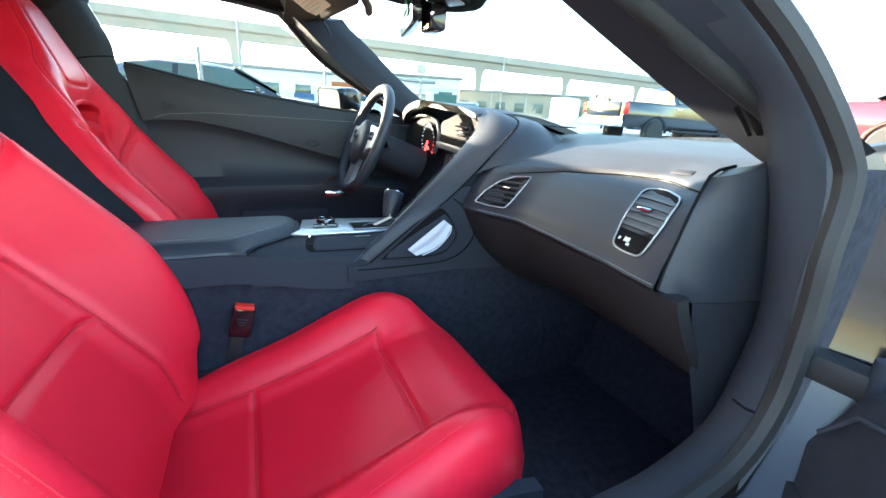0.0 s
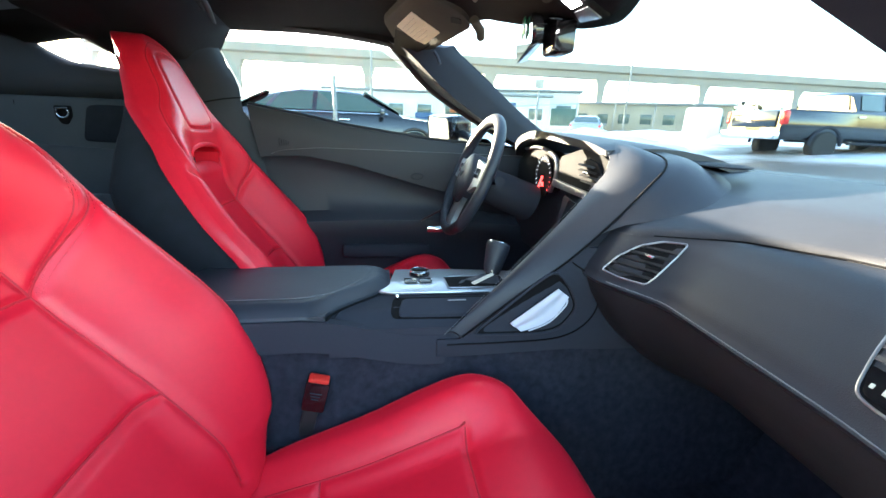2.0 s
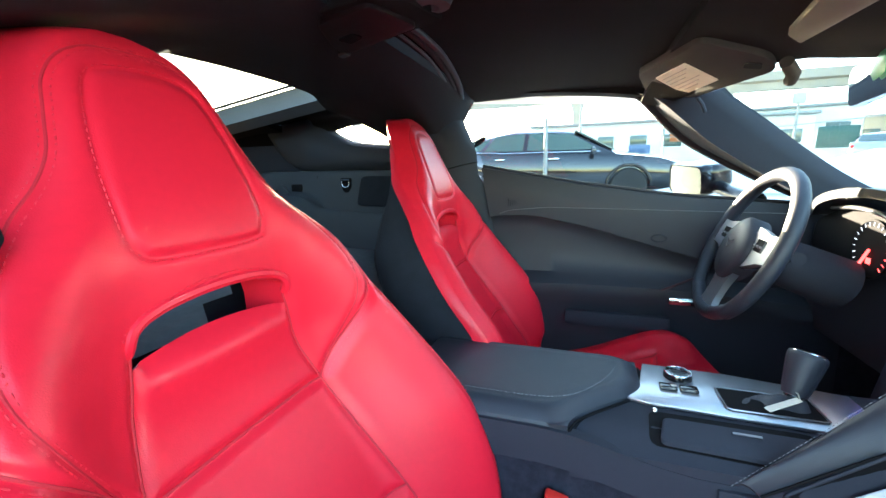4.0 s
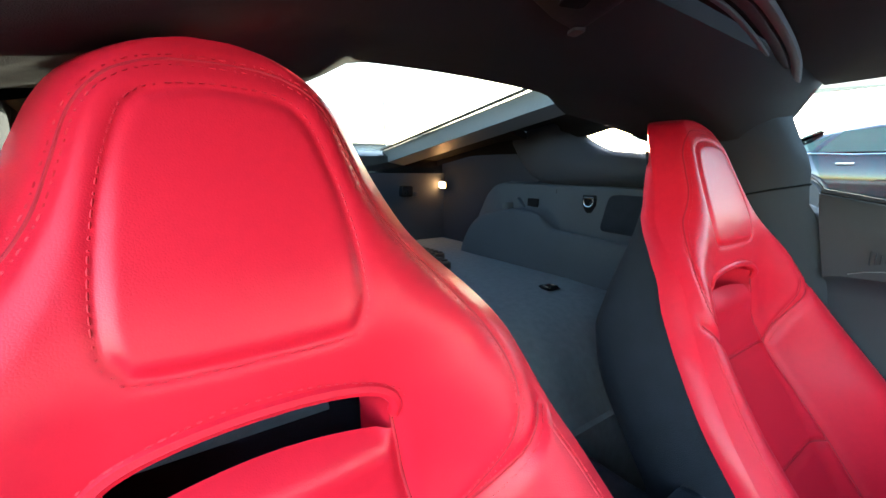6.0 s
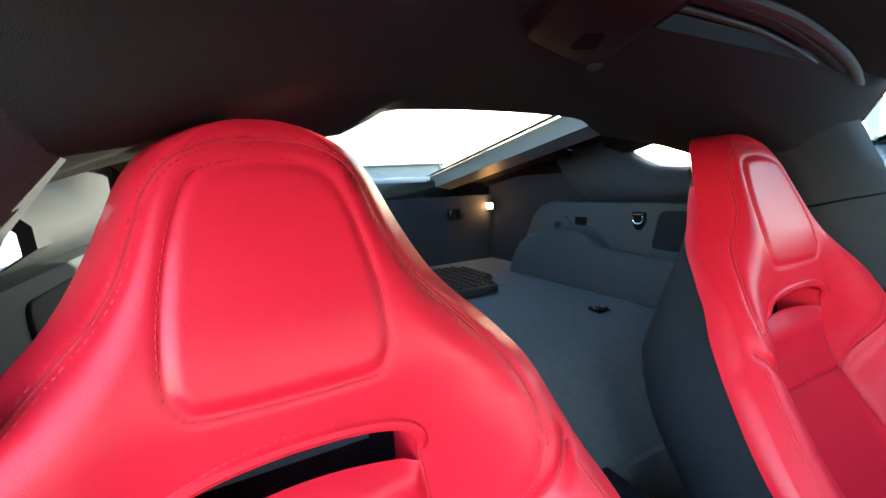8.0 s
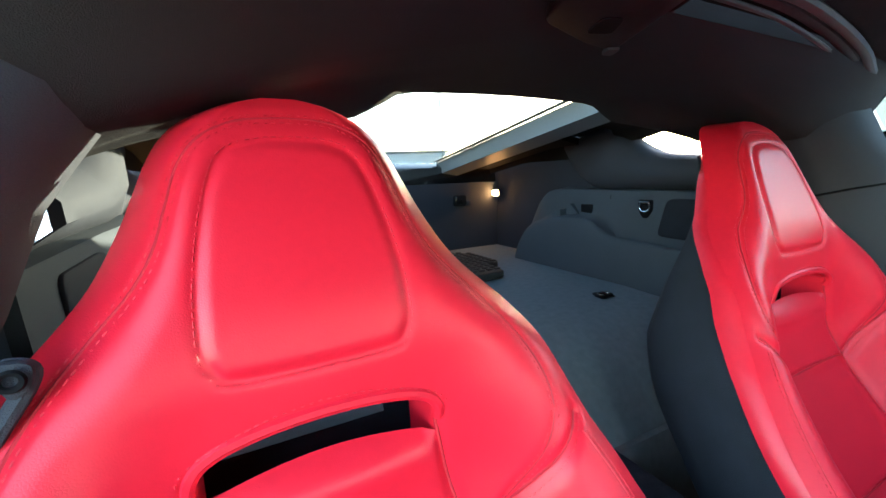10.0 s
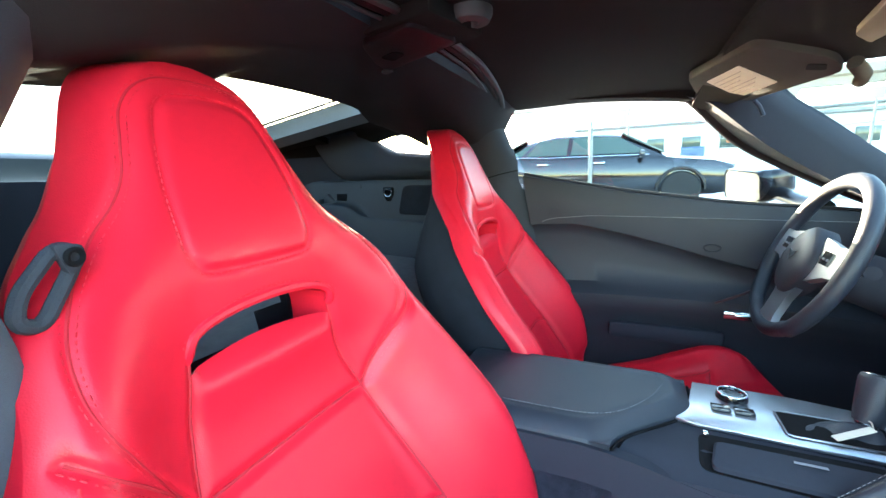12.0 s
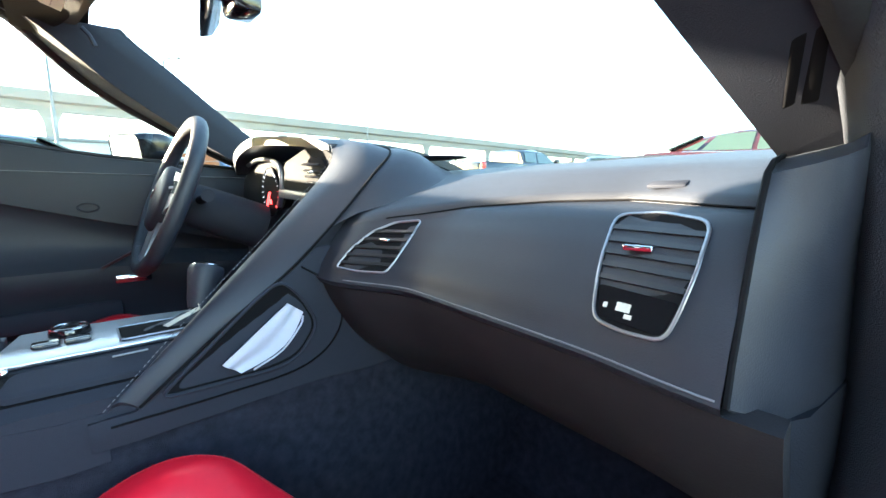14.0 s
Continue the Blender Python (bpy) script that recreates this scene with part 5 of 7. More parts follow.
# ---- outside ----
OUT = Matrix.Rotation(0.0295, 4, "Y")
GROUND = bpy.data.materials.new("wet_ground")
GROUND.use_nodes = True
gn, gl_ = GROUND.node_tree.nodes, GROUND.node_tree.links
gt, ga, gb, gr, gm2 = (gn.new("ShaderNode" + k) for k in ("TexCoord", "TexNoise", "TexNoise", "ValToRGB", "Bump"))
ga.inputs["Scale"].default_value, ga.inputs["Detail"].default_value = 0.16, 8
gb.inputs["Scale"].default_value, gb.inputs["Detail"].default_value = 9.0, 5
gr.color_ramp.elements[0].position, gr.color_ramp.elements[0].color = 0.46, (0.075, 0.066, 0.056, 1)
gr.color_ramp.elements[1].position, gr.color_ramp.elements[1].color = 0.58, (0.62, 0.64, 0.67, 1)
gl_.new(gt.outputs["Object"], ga.inputs["Vector"])
gl_.new(gt.outputs["Object"], gb.inputs["Vector"])
gl_.new(ga.outputs["Fac"], gr.inputs["Fac"])
gl_.new(gb.outputs["Fac"], gm2.inputs["Height"])
gm2.inputs["Strength"].default_value = 0.5
gl_.new(gr.outputs["Color"], gn["Principled BSDF"].inputs["Base Color"])
gl_.new(gm2.outputs[0], gn["Principled BSDF"].inputs["Normal"])
gn["Principled BSDF"].inputs["Roughness"].default_value = 0.55
SNOW = mat("snow", (0.68, 0.70, 0.74), 0.7, vary=0.08, vary_scale=1.0, bump=0.5, bump_scale=25)
CONCRETE = mat("pale_concrete", (0.30, 0.275, 0.235), 0.8, vary=0.15, vary_scale=0.4, bump=0.3, bump_scale=8)
STEEL = mat("galvanised_steel", (0.24, 0.245, 0.245), 0.5, 0.6, vary=0.15, vary_scale=3)
BRUSH = mat("winter_brush", (0.055, 0.042, 0.022), 0.9, vary=0.4, vary_scale=0.5)
CONIFER = mat("dark_conifer", (0.020, 0.022, 0.013), 0.9, vary=0.4, vary_scale=0.7)
SIDING = mat("pale_siding", (0.62, 0.62, 0.60), 0.7, vary=0.1, vary_scale=0.5)
BLUEBOX = mat("blue_panel", (0.015, 0.06, 0.15), 0.5, vary=0.1)
ORANGE = mat("orange_sign", (0.30, 0.09, 0.02), 0.5, vary=0.1)
TEAL = mat("teal_panel", (0.010, 0.07, 0.062), 0.5, vary=0.1)
CARGLASS = mat("tinted_glass", (0.050, 0.075, 0.060), 0.06, vary=0.1, coat=0.5)
TYRE = mat("tyre_rubber", (0.015, 0.015, 0.016), 0.8, vary=0.2, bump=0.3, bump_scale=60)
TAIL = mat("red_lens", (0.55, 0.02, 0.015), 0.2, vary=0.1)
PALELENS = mat("clear_lens", (0.7, 0.72, 0.75), 0.15, vary=0.05)


def land(x, y):
    """Height of the lot: level round the car, rising gently ahead, rough with snow further off."""
    r = math.hypot(x, y)
    return 0.62 * smooth(5, 16, y) * smooth(-60, -14, x) + 0.10 * smooth(8, 20, r) * noise.noise(Vector((x * 0.25, y * 0.25, 3))) * smooth(70, 40, r)


def polar(az, d, z=None):
    a = radians(az)
    x, y = 0.75 + d * math.cos(a), 0.4 + d * math.sin(a)
    return Vector((x, y, land(x, y) if z is None else z))


def out(ob, at, turn=0.0):
    ob.matrix_basis = OUT @ Matrix.Translation(at) @ Matrix.Rotation(radians(turn), 4, "Z")
    return ob


def outside(name, bm, material, label, category, at=(0, 0, 0), turn=0, kind="", group=""):
    return tagged(out(part(name, bm, material), at, turn), label, category, group, kind)


def child(name, bm, material, parent, label=""):
    """A part whose mesh is already in its thing's own space."""
    ob = new(name, finish(bm, name, material))
    ob.parent = parent
    if label:
        ob["label"] = label
    return ob


R = [0.01, 1.5, 3, 4.5, 6, 8, 10, 12, 14, 16, 19, 22, 26, 30, 36, 45, 60, 80, 120, 250, 600, 2500]
outside("ground", grid([[(r * math.cos(a), r * math.sin(a), land(r * math.cos(a), r * math.sin(a))) for a in np.linspace(0, 2 * math.pi, 121)[:-1]] for r in R], closed=True), GROUND, "wet car park ground with patches of bright snow", "ground", kind="structure")

# elevated guideway
gw = tagged(out(new("guideway"), (-88, 60, 0)), "long pale concrete elevated rail guideway", "bridge", kind="structure")
child("beam", grid([[(x, y, z) for x, z in ((-1.6, 13.2), (1.6, 13.2), (1.6, 12.5), (0.95, 12.2), (0.8, 11.0), (-0.8, 11.0), (-0.95, 12.2), (-1.6, 12.5))] for y in np.linspace(-110, 420, 35)], closed=True, caps=True), CONCRETE, gw)
child("parapet", grid([[(x, y, z) for x, z in ((1.45, 13.2), (1.6, 13.2), (1.6, 13.9), (1.45, 13.9))] for y in np.linspace(-110, 420, 20)], closed=True, caps=True), CONCRETE, gw)
for i in range(-2, 15):
    y = 24.6 * i - 60 - 1.0
    child("column", grid([[(a * w, y + b * d, z) for a, b in ((-1, -1), (1, -1), (1, 1), (-1, 1))] for z, w, d in ((-2, 0.75, 0.75), (7.0, 0.75, 0.75), (9.4, 0.80, 0.85), (10.6, 0.9, 1.3), (11.05, 1.0, 1.5))], closed=True, caps=True), CONCRETE, gw)


# vehicles
def wheel_bm(r, w):
    return [lathe([(r * 0.62, -w / 2), (r * 0.9, -w / 2), (r, -w * 0.32), (r, w * 0.32), (r * 0.9, w / 2), (r * 0.62, w / 2)], 28, Matrix.Rotation(math.pi / 2, 4, "Y")),
            lathe([(0.02, w * 0.30), (r * 0.16, w * 0.34), (r * 0.5, w * 0.22), (r * 0.62, w * 0.36), (r * 0.65, w * 0.3), (r * 0.65, -w * 0.3), (0.02, -w * 0.3)], 28, Matrix.Rotation(math.pi / 2, 4, "Y"))]


SILVER_RIM = mat("silver_rim_paint", (0.42, 0.43, 0.45), 0.4, 0.2, vary=0.08)


def add_wheel(v, x, y, r, w=0.24):
    tyre, rim = wheel_bm(r, w)
    flip = Matrix.Translation((x, y, r)) @ Matrix.Rotation(math.pi if x < 0 else 0, 4, "Z")
    for b in (tyre, rim):
        bmesh.ops.transform(b, matrix=flip, verts=b.verts)
    wh = child("wheel", tyre, TYRE, v, "black tyre")
    child("rim", rim, SILVER_RIM, wh, "silver alloy rim")
    sp = bmesh.new()
    for k in range(10):
        a = 2 * math.pi * k / 10
        tube([flip @ Vector((w * 0.36, 0.08 * r * math.cos(a), 0.08 * r * math.sin(a))), flip @ Vector((w * 0.34, 0.6 * r * math.cos(a), 0.6 * r * math.sin(a)))], 0.018, 4, sp)
    child("spokes_face", sp, CHROME, wh)


def body_loft(secs):
    """secs: (y, half width, bottom, belt, crown) along the car."""
    rows = []
    for y, w, zb, zt, cr in secs:
        rows.append([(-w * 0.90, y, zb), (-w * 0.98, y, zb + 0.12), (-w, y, (zb + zt) / 2), (-w * 0.985, y, zt - 0.06), (-w * 0.93, y, zt), (-w * 0.5, y, zt + cr * 0.8), (0, y, zt + cr), (w * 0.5, y, zt + cr * 0.8), (w * 0.93, y, zt), (w * 0.985, y, zt - 0.06), (w, y, (zb + zt) / 2), (w * 0.98, y, zb + 0.12), (w * 0.90, y, zb)])
    return grid(rows, closed=True, caps=True)


def cabin_loft(secs):
    """secs: (y, half width at the belt, belt, half width at the roof, roof)."""
    return grid([[(-wb, y, zb), (-wr - 0.02, y, zr - 0.07), (-wr * 0.8, y, zr - 0.01), (0, y, zr + 0.015), (wr * 0.8, y, zr - 0.01), (wr + 0.02, y, zr - 0.07), (wb, y, zb)] for y, wb, zb, wr, zr in secs], closed=True, caps=True)


def side_pane(pts, s, x0, x1, z0, z1):
    """A side window over the cabin's slanted flank."""
    X = lambda z: s * (x0 + (x1 - x0) * (z - z0) / (z1 - z0) + 0.008)
    return prism([(X(z), y, z) for y, z in pts], (s * 0.006, 0, 0))


def sedan(name, paint, label, at, turn):
    v = tagged(out(new(name), at, turn), label, "car", "parked cars")
    child("body", body_loft([(-2.42, 0.70, 0.42, 0.92, 0.03), (-2.30, 0.85, 0.28, 1.00, 0.04), (-1.7, 0.91, 0.22, 1.02, 0.04), (-0.6, 0.93, 0.20, 0.98, 0.03), (0.7, 0.93, 0.20, 0.95, 0.03), (1.3, 0.92, 0.22, 0.92, 0.06), (2.0, 0.90, 0.24, 0.84, 0.07), (2.38, 0.82, 0.30, 0.72, 0.06), (2.48, 0.70, 0.38, 0.62, 0.03)]), paint, v)
    child("cabin", cabin_loft([(-1.95, 0.78, 1.00, 0.55, 1.03), (-1.3, 0.82, 0.98, 0.60, 1.32), (-0.7, 0.84, 0.97, 0.62, 1.42), (0.0, 0.84, 0.96, 0.62, 1.44), (0.45, 0.84, 0.95, 0.61, 1.39), (1.25, 0.80, 0.93, 0.62, 0.98)]), paint, v)
    child("windscreen_glass", prism([(-0.58, 0.50, 1.385), (0.58, 0.50, 1.385), (0.72, 1.22, 1.00), (-0.72, 1.22, 1.00)], (0, 0.012, 0.022)), CARGLASS, v)
    child("rear_glass", prism([(-0.56, -1.32, 1.335), (0.56, -1.32, 1.335), (0.66, -1.90, 1.06), (-0.66, -1.90, 1.06)], (0, -0.012, 0.022)), CARGLASS, v)
    for s in (-1, 1):
        for pts in ([(-0.42, 1.02), (0.95, 1.02), (0.42, 1.33), (-0.38, 1.36)], [(-1.28, 1.03), (-0.50, 1.02), (-0.46, 1.36), (-1.05, 1.32)], [(-1.62, 1.05), (-1.36, 1.04), (-1.16, 1.28)]):
            child("side_window", side_pane(pts, s, 0.84, 0.64, 0.96, 1.36), CARGLASS, v)
        for y in (0.10, -0.95):
            child("door_handle", box((s * 0.945, y, 0.86), (0.02, 0.20, 0.03), 0.008), CHROME, v)
        child("headlight", box((s * 0.66, 2.36, 0.68), (0.30, 0.14, 0.10), 0.03), PALELENS, v)
        child("tail_light", box((s * 0.66, -2.36, 0.86), (0.30, 0.10, 0.12), 0.03), TAIL, v)
        child("door_mirror", box((s * 1.0, 0.82, 1.0), (0.18, 0.10, 0.13), 0.04), paint, v)
        child("window_trim", tube([(s * 0.872, y, 0.985 + 0.02 * (y < -1)) for y in np.linspace(-1.6, 0.95, 8)], 0.012, 6), CHROME, v)
        for y in (-1.45, 1.48):
            add_wheel(v, s * 0.84, y, 0.335)
            child("wheel_arch", tube([(s * 0.925, y + 0.385 * math.cos(a), 0.335 + 0.385 * math.sin(a)) for a in np.linspace(0, math.pi, 16)], 0.03, 6), paint, v)
    child("grille", box((0, 2.45, 0.58), (0.75, 0.06, 0.24), 0.04), GLOSS, v)
    return v


def pickup(name, paint, label, at, turn):
    v = tagged(out(new(name), at, turn), label, "pickup truck", "parked cars")
    child("body", body_loft([(-3.25, 0.92, 0.62, 1.30, 0.0), (-3.10, 0.98, 0.56, 1.36, 0.0), (-0.9, 1.0, 0.55, 1.36, 0.0), (0.9, 1.0, 0.52, 1.32, 0.0), (1.25, 1.0, 0.52, 1.33, 0.05), (2.3, 0.99, 0.55, 1.30, 0.08), (2.72, 0.95, 0.58, 1.22, 0.06), (2.85, 0.85, 0.65, 1.05, 0.02)]), paint, v)
    child("cabin", cabin_loft([(-0.98, 0.92, 1.34, 0.70, 1.82), (-0.85, 0.93, 1.34, 0.73, 1.90), (0.1, 0.94, 1.33, 0.74, 1.93), (0.55, 0.94, 1.32, 0.72, 1.86), (1.30, 0.90, 1.32, 0.74, 1.38)]), paint, v)
    child("windscreen_glass", prism([(-0.66, 0.62, 1.82), (0.66, 0.62, 1.82), (0.80, 1.24, 1.42), (-0.80, 1.24, 1.42)], (0, 0.014, 0.022)), CARGLASS, v)
    child("rear_glass", prism([(-0.62, -0.99, 1.78), (0.62, -0.99, 1.78), (0.72, -1.0, 1.42), (-0.72, -1.0, 1.42)], (0, -0.01, 0)), CARGLASS, v)
    child("bed_opening", box((0, -2.05, 1.345), (1.70, 1.95, 0.04), 0.01), BLACK, v)
    for s in (-1, 1):
        for pts in ([(-0.05, 1.40), (1.02, 1.40), (0.58, 1.76), (-0.02, 1.82)], [(-0.85, 1.41), (-0.17, 1.40), (-0.14, 1.82), (-0.80, 1.80)]):
            child("side_window", side_pane(pts, s, 0.94, 0.76, 1.33, 1.85), CARGLASS, v)
        for y in (0.05, -0.85):
            child("door_handle", box((s * 1.01, y, 1.22), (0.03, 0.20, 0.045), 0.01), CHROME, v)
        child("tail_light", box((s * 0.93, -3.19, 1.14), (0.16, 0.16, 0.36), 0.03), TAIL, v, "red tail light")
        child("headlight", box((s * 0.78, 2.74, 1.02), (0.30, 0.18, 0.22), 0.03), PALELENS, v)
        child("door_mirror", box((s * 1.16, 0.86, 1.42), (0.24, 0.12, 0.30), 0.04), GLOSS, v)
        child("side_step", box((s * 0.98, 0.15, 0.50), (0.16, 2.3, 0.07), 0.02), TRIM, v)
        for y in (-1.80, 1.90):
            add_wheel(v, s * 0.88, y, 0.41, 0.28)
            child("wheel_arch", tube([(s * 0.99, y + 0.50 * math.cos(a), 0.42 + 0.50 * math.sin(a)) for a in np.linspace(0, math.pi, 16)], 0.045, 6), TRIM, v)
    child("rear_bumper", box((0, -3.33, 0.66), (1.9, 0.20, 0.22), 0.04), CHROME, v)
    child("front_bumper", box((0, 2.86, 0.66), (1.9, 0.20, 0.26), 0.05), CHROME, v)
    child("grille", box((0, 2.86, 1.0), (1.15, 0.08, 0.34), 0.04), CHROME, v)
    child("tailgate", box((0, -3.27, 1.10), (1.55, 0.05, 0.46), 0.02), paint, v)
    return v


DARKPAINT = mat("dark_blue_grey_paint", (0.006, 0.010, 0.014), 0.12, coat=0.7, vary=0.1)
BROWNPAINT = mat("black_paint", (0.007, 0.007, 0.008), 0.10, coat=0.8, vary=0.1)
SILVER = mat("silver_paint", (0.34, 0.35, 0.37), 0.25, 0.3, coat=0.5, vary=0.05)
NAVY = mat("navy_paint", (0.02, 0.05, 0.10), 0.15, coat=0.7, vary=0.1)
sedan("sedan_car", BROWNPAINT, "black sedan parked beside the car on the lot", (-10.0, -0.45, 0.02), 4).scale = (1.14, 1.14, 1.14)
a, b = polar(133.2, 16.2), polar(123.2, 20.0)
mid = (a + b) / 2
pickup("pickup_truck", DARKPAINT, "dark crew cab pickup truck parked on snowy ground", (mid.x, mid.y, 0.33), math.degrees(math.atan2((b - a).y, (b - a).x)) - 90)
c = polar(117, 21.5)
pickup("pickup_truck", SILVER, "silver pickup truck parked with its nose turned", (c.x, c.y, 0.30), -55)
c = polar(99.5, 10.5)
sedan("sedan_car", mat("maroon_paint", (0.05, 0.012, 0.014), 0.15, coat=0.7, vary=0.1), "dark maroon car parked ahead of the dashboard", (c.x, c.y, 0.55), -80)
c = polar(152.5, 27)
sedan("sedan_car", SILVER, "silver sedan parked behind the wire fence", (c.x, c.y, 0.25), 60)
c = polar(109, 30)
sedan("sedan_car", NAVY, "navy blue car parked far across the lot", (c.x, c.y, 0.4), 50)

# poles, fence, signs
def pole(az, d, h, r, label, arm=0.0):
    p = polar(az, d)
    v = tagged(out(new("light_pole"), p), label, "light pole", "poles of the lot")
    child("shaft", tube([(0, 0, -0.5), (0, 0, h * 0.5), (0, 0, h)], [r, r * 0.85, r * 0.7], 10), STEEL, v)
    if arm:
        child("arm", tube([(0, 0, h - 0.1), (0.3 * arm, 0.3 * arm, h + 0.15), (arm, arm, h + 0.2)], r * 0.5, 8), STEEL, v)
        child("lamp_head", box((arm * 1.1, arm * 1.1, h + 0.18), (0.5, 0.25, 0.1), 0.03), STEEL, v)
    return v


pole(148.3, 27, 6.5, 0.05, "thin steel pole by the fence")
pole(-179.5, 34, 10, 0.10, "tall grey light pole", 0.8)
pole(171, 40, 10, 0.10, "tall grey light pole", 0.8)
pole(-118.2, 45, 9, 0.10, "tall grey light pole behind the car", 0.8)
pole(158.9, 36, 4.2, 0.09, "short pole with a sign board")
pole(-175.0, 8.2, 1.75, 0.045, "white steel post beside the sedan")
fence = tagged(out(new("wire_fence"), (0, 0, 0)), "wire mesh fence with steel posts", "fence")
fp = [polar(az, d) for az, d in ((171, 30), (165, 28.5), (159, 27.5), (154, 26.8), (149.5, 26.5), (145, 26.6), (141, 27), (137, 27.6), (133, 28.4), (129.5, 29.5), (126, 31), (122.5, 33))]
for p in fp:
    child("post", tube([p, p + Vector((0, 0, 2.0))], 0.035, 8), STEEL, fence)
child("top_rail", tube([p + Vector((0, 0, 1.98)) for p in fp], 0.022, 6), STEEL, fence)
wires = bmesh.new()
for a, b in zip(fp, fp[1:]):
    for k in range(16):
        t0 = k / 16
        tube([a.lerp(b, t0) + Vector((0, 0, 0.1)), a.lerp(b, t0) + Vector((0, 0, 1.9))], 0.0016, 3, wires)
    for h in range(7):
        tube([a + Vector((0, 0, 0.25 + 0.25 * h)), b + Vector((0, 0, 0.25 + 0.25 * h))], 0.0016, 3, wires)
tagged(child("mesh_wire", wires, STEEL, fence), kind="stuff")

# snow banks
def bank(az, d, length, width, h, turn, label):
    p = polar(az, d)
    rows = []
    for i in range(40):
        u = i / 39 * 2 - 1
        row = []
        for j in range(17):
            v = j / 16 * 2 - 1
            e = max(0, 1 - u * u) ** 0.6 * max(0, 1 - v * v) ** 0.9
            row.append((u * length / 2, v * width / 2, h * e * (0.75 + 0.5 * noise.noise(Vector((u * 3 + az, v * 2, 1)))) + 0.10 * noise.noise(Vector((u * 9, v * 7, az))) * e - 0.05))
        rows.append(row)
    return outside("snow_bank", grid(rows), SNOW, label, "snow bank", p, turn, group="snow banks")


bank(153, 17, 9, 4, 0.95, 70, "ploughed bank of bright snow")
bank(163, 15, 7, 3.5, 1.1, 80, "ploughed bank of bright snow")
bank(141, 23, 9, 3, 0.6, 40, "low ridge of snow before the fence")
bank(128, 21, 8, 2.5, 0.35, 30, "low ridge of snow by the trucks")
blockw = polar(140, 22.5)
outside("snowy_block", box((0, 0, 0.75), (1.2, 1.0, 1.7), 0.15), SNOW, "white block heaped with snow", "block", (blockw.x, blockw.y, 0.45), 20)

# far buildings
def building(az, d, w, dep, h, turn, wallmat, label):
    p = polar(az, d, 0)
    v = tagged(out(new("building"), p, turn), label, "building", "far buildings")
    child("wall", box((0, 0, h / 2), (w, dep, h), 0.05), wallmat, v)
    child("roof", box((0, 0, h + 0.15), (w + 0.6, dep + 0.6, 0.3), 0.05), STEEL, v)
    n = int(w / 3)
    for i in range(n):
        child("window", box((-w / 2 + (i + 0.5) * w / n, -dep / 2 - 0.02, h * 0.55), (w / n * 0.5, 0.06, h * 0.3), 0.02), CARGLASS, v)
    return v


building(172, 55, 26, 10, 4.2, 84, SIDING, "low pale commercial building beyond the lot")
building(161, 60, 14, 10, 5.0, 70, SIDING, "pale building with flat roof beyond the fence")
building(-109, 60, 20, 8, 3.6, 15, SIDING, "low pale building behind the car")
building(147, 75, 24, 10, 4.5, 55, mat("tan_wall", (0.30, 0.26, 0.19), 0.8, vary=0.2, vary_scale=0.5), "tan building in the distance")
for az, d, w, h, z, m, l in ((173.6, 21, 0.9, 1.1, 0.9, BLUEBOX, "blue cabinet beside the lot"), (168, 40, 3.2, 1.1, 2.4, ORANGE, "orange sign board on posts"), (164.5, 40, 4.0, 1.2, 2.2, BLUEBOX, "dark blue sign board"), (155.6, 30, 1.6, 1.1, 1.2, TEAL, "teal cabinet beyond the snow"), (158.9, 35.9, 0.7, 0.7, 3.9, INK, "small square sign on a pole")):
    p = polar(az, d)
    outside("sign_board", box((0, 0, z), (0.12, w, h), 0.02), m, l, "sign", p, az - 180, group="signs round the lot")

# belt of brush and trees
def brush_belt(name, az0, az1, d, h, n, material, label, seed):
    rnd = random.Random(seed)
    verts, faces = [], []
    for _ in range(n):
        p = polar(rnd.uniform(az0, az1), d * rnd.uniform(0.9, 1.15), 0)
        tall = h * rnd.uniform(0.5, 1.15)
        for k in range(26):
            q = p + Vector((rnd.gauss(0, tall * 0.22), rnd.gauss(0, tall * 0.22), rnd.uniform(0.05, 1) ** 0.8 * tall))
            s = tall * rnd.uniform(0.05, 0.11) * (1.3 - 0.7 * q.z / tall)
            i = len(verts)
            for _ in range(4):
                verts.append(q + Vector((rnd.gauss(0, s), rnd.gauss(0, s), rnd.gauss(0, s * 1.2))))
            faces += [(i, i + 1, i + 2), (i, i + 2, i + 3), (i, i + 3, i + 1), (i + 1, i + 2, i + 3)]
    me = bpy.data.meshes.new(name)
    me.from_pydata(verts, [], faces)
    me.materials.append(material)
    ob = new(name, me)
    ob.matrix_basis = OUT
    return tagged(ob, label, "brush", kind="stuff")


brush_belt("brush", 112, 166, 95, 3.6, 420, BRUSH, "belt of bare brown winter brush", 3)
brush_belt("conifer_wood", 112, 150, 150, 7.5, 220, CONIFER, "far wood of dark conifers", 5)

# ---- overhead and passenger side ----
def overhead(x, y, down=0.0):
    """A point of the sloping trim over the windscreen."""
    return Vector((x, y, 1.223 - 0.31 * (y - 0.525) - down))


def flat_piece(outline, r, down, thick, bevel):
    return prism([overhead(x, y, down) for x, y in rounded(outline, r, 5)], (0, 0, thick), bevel)


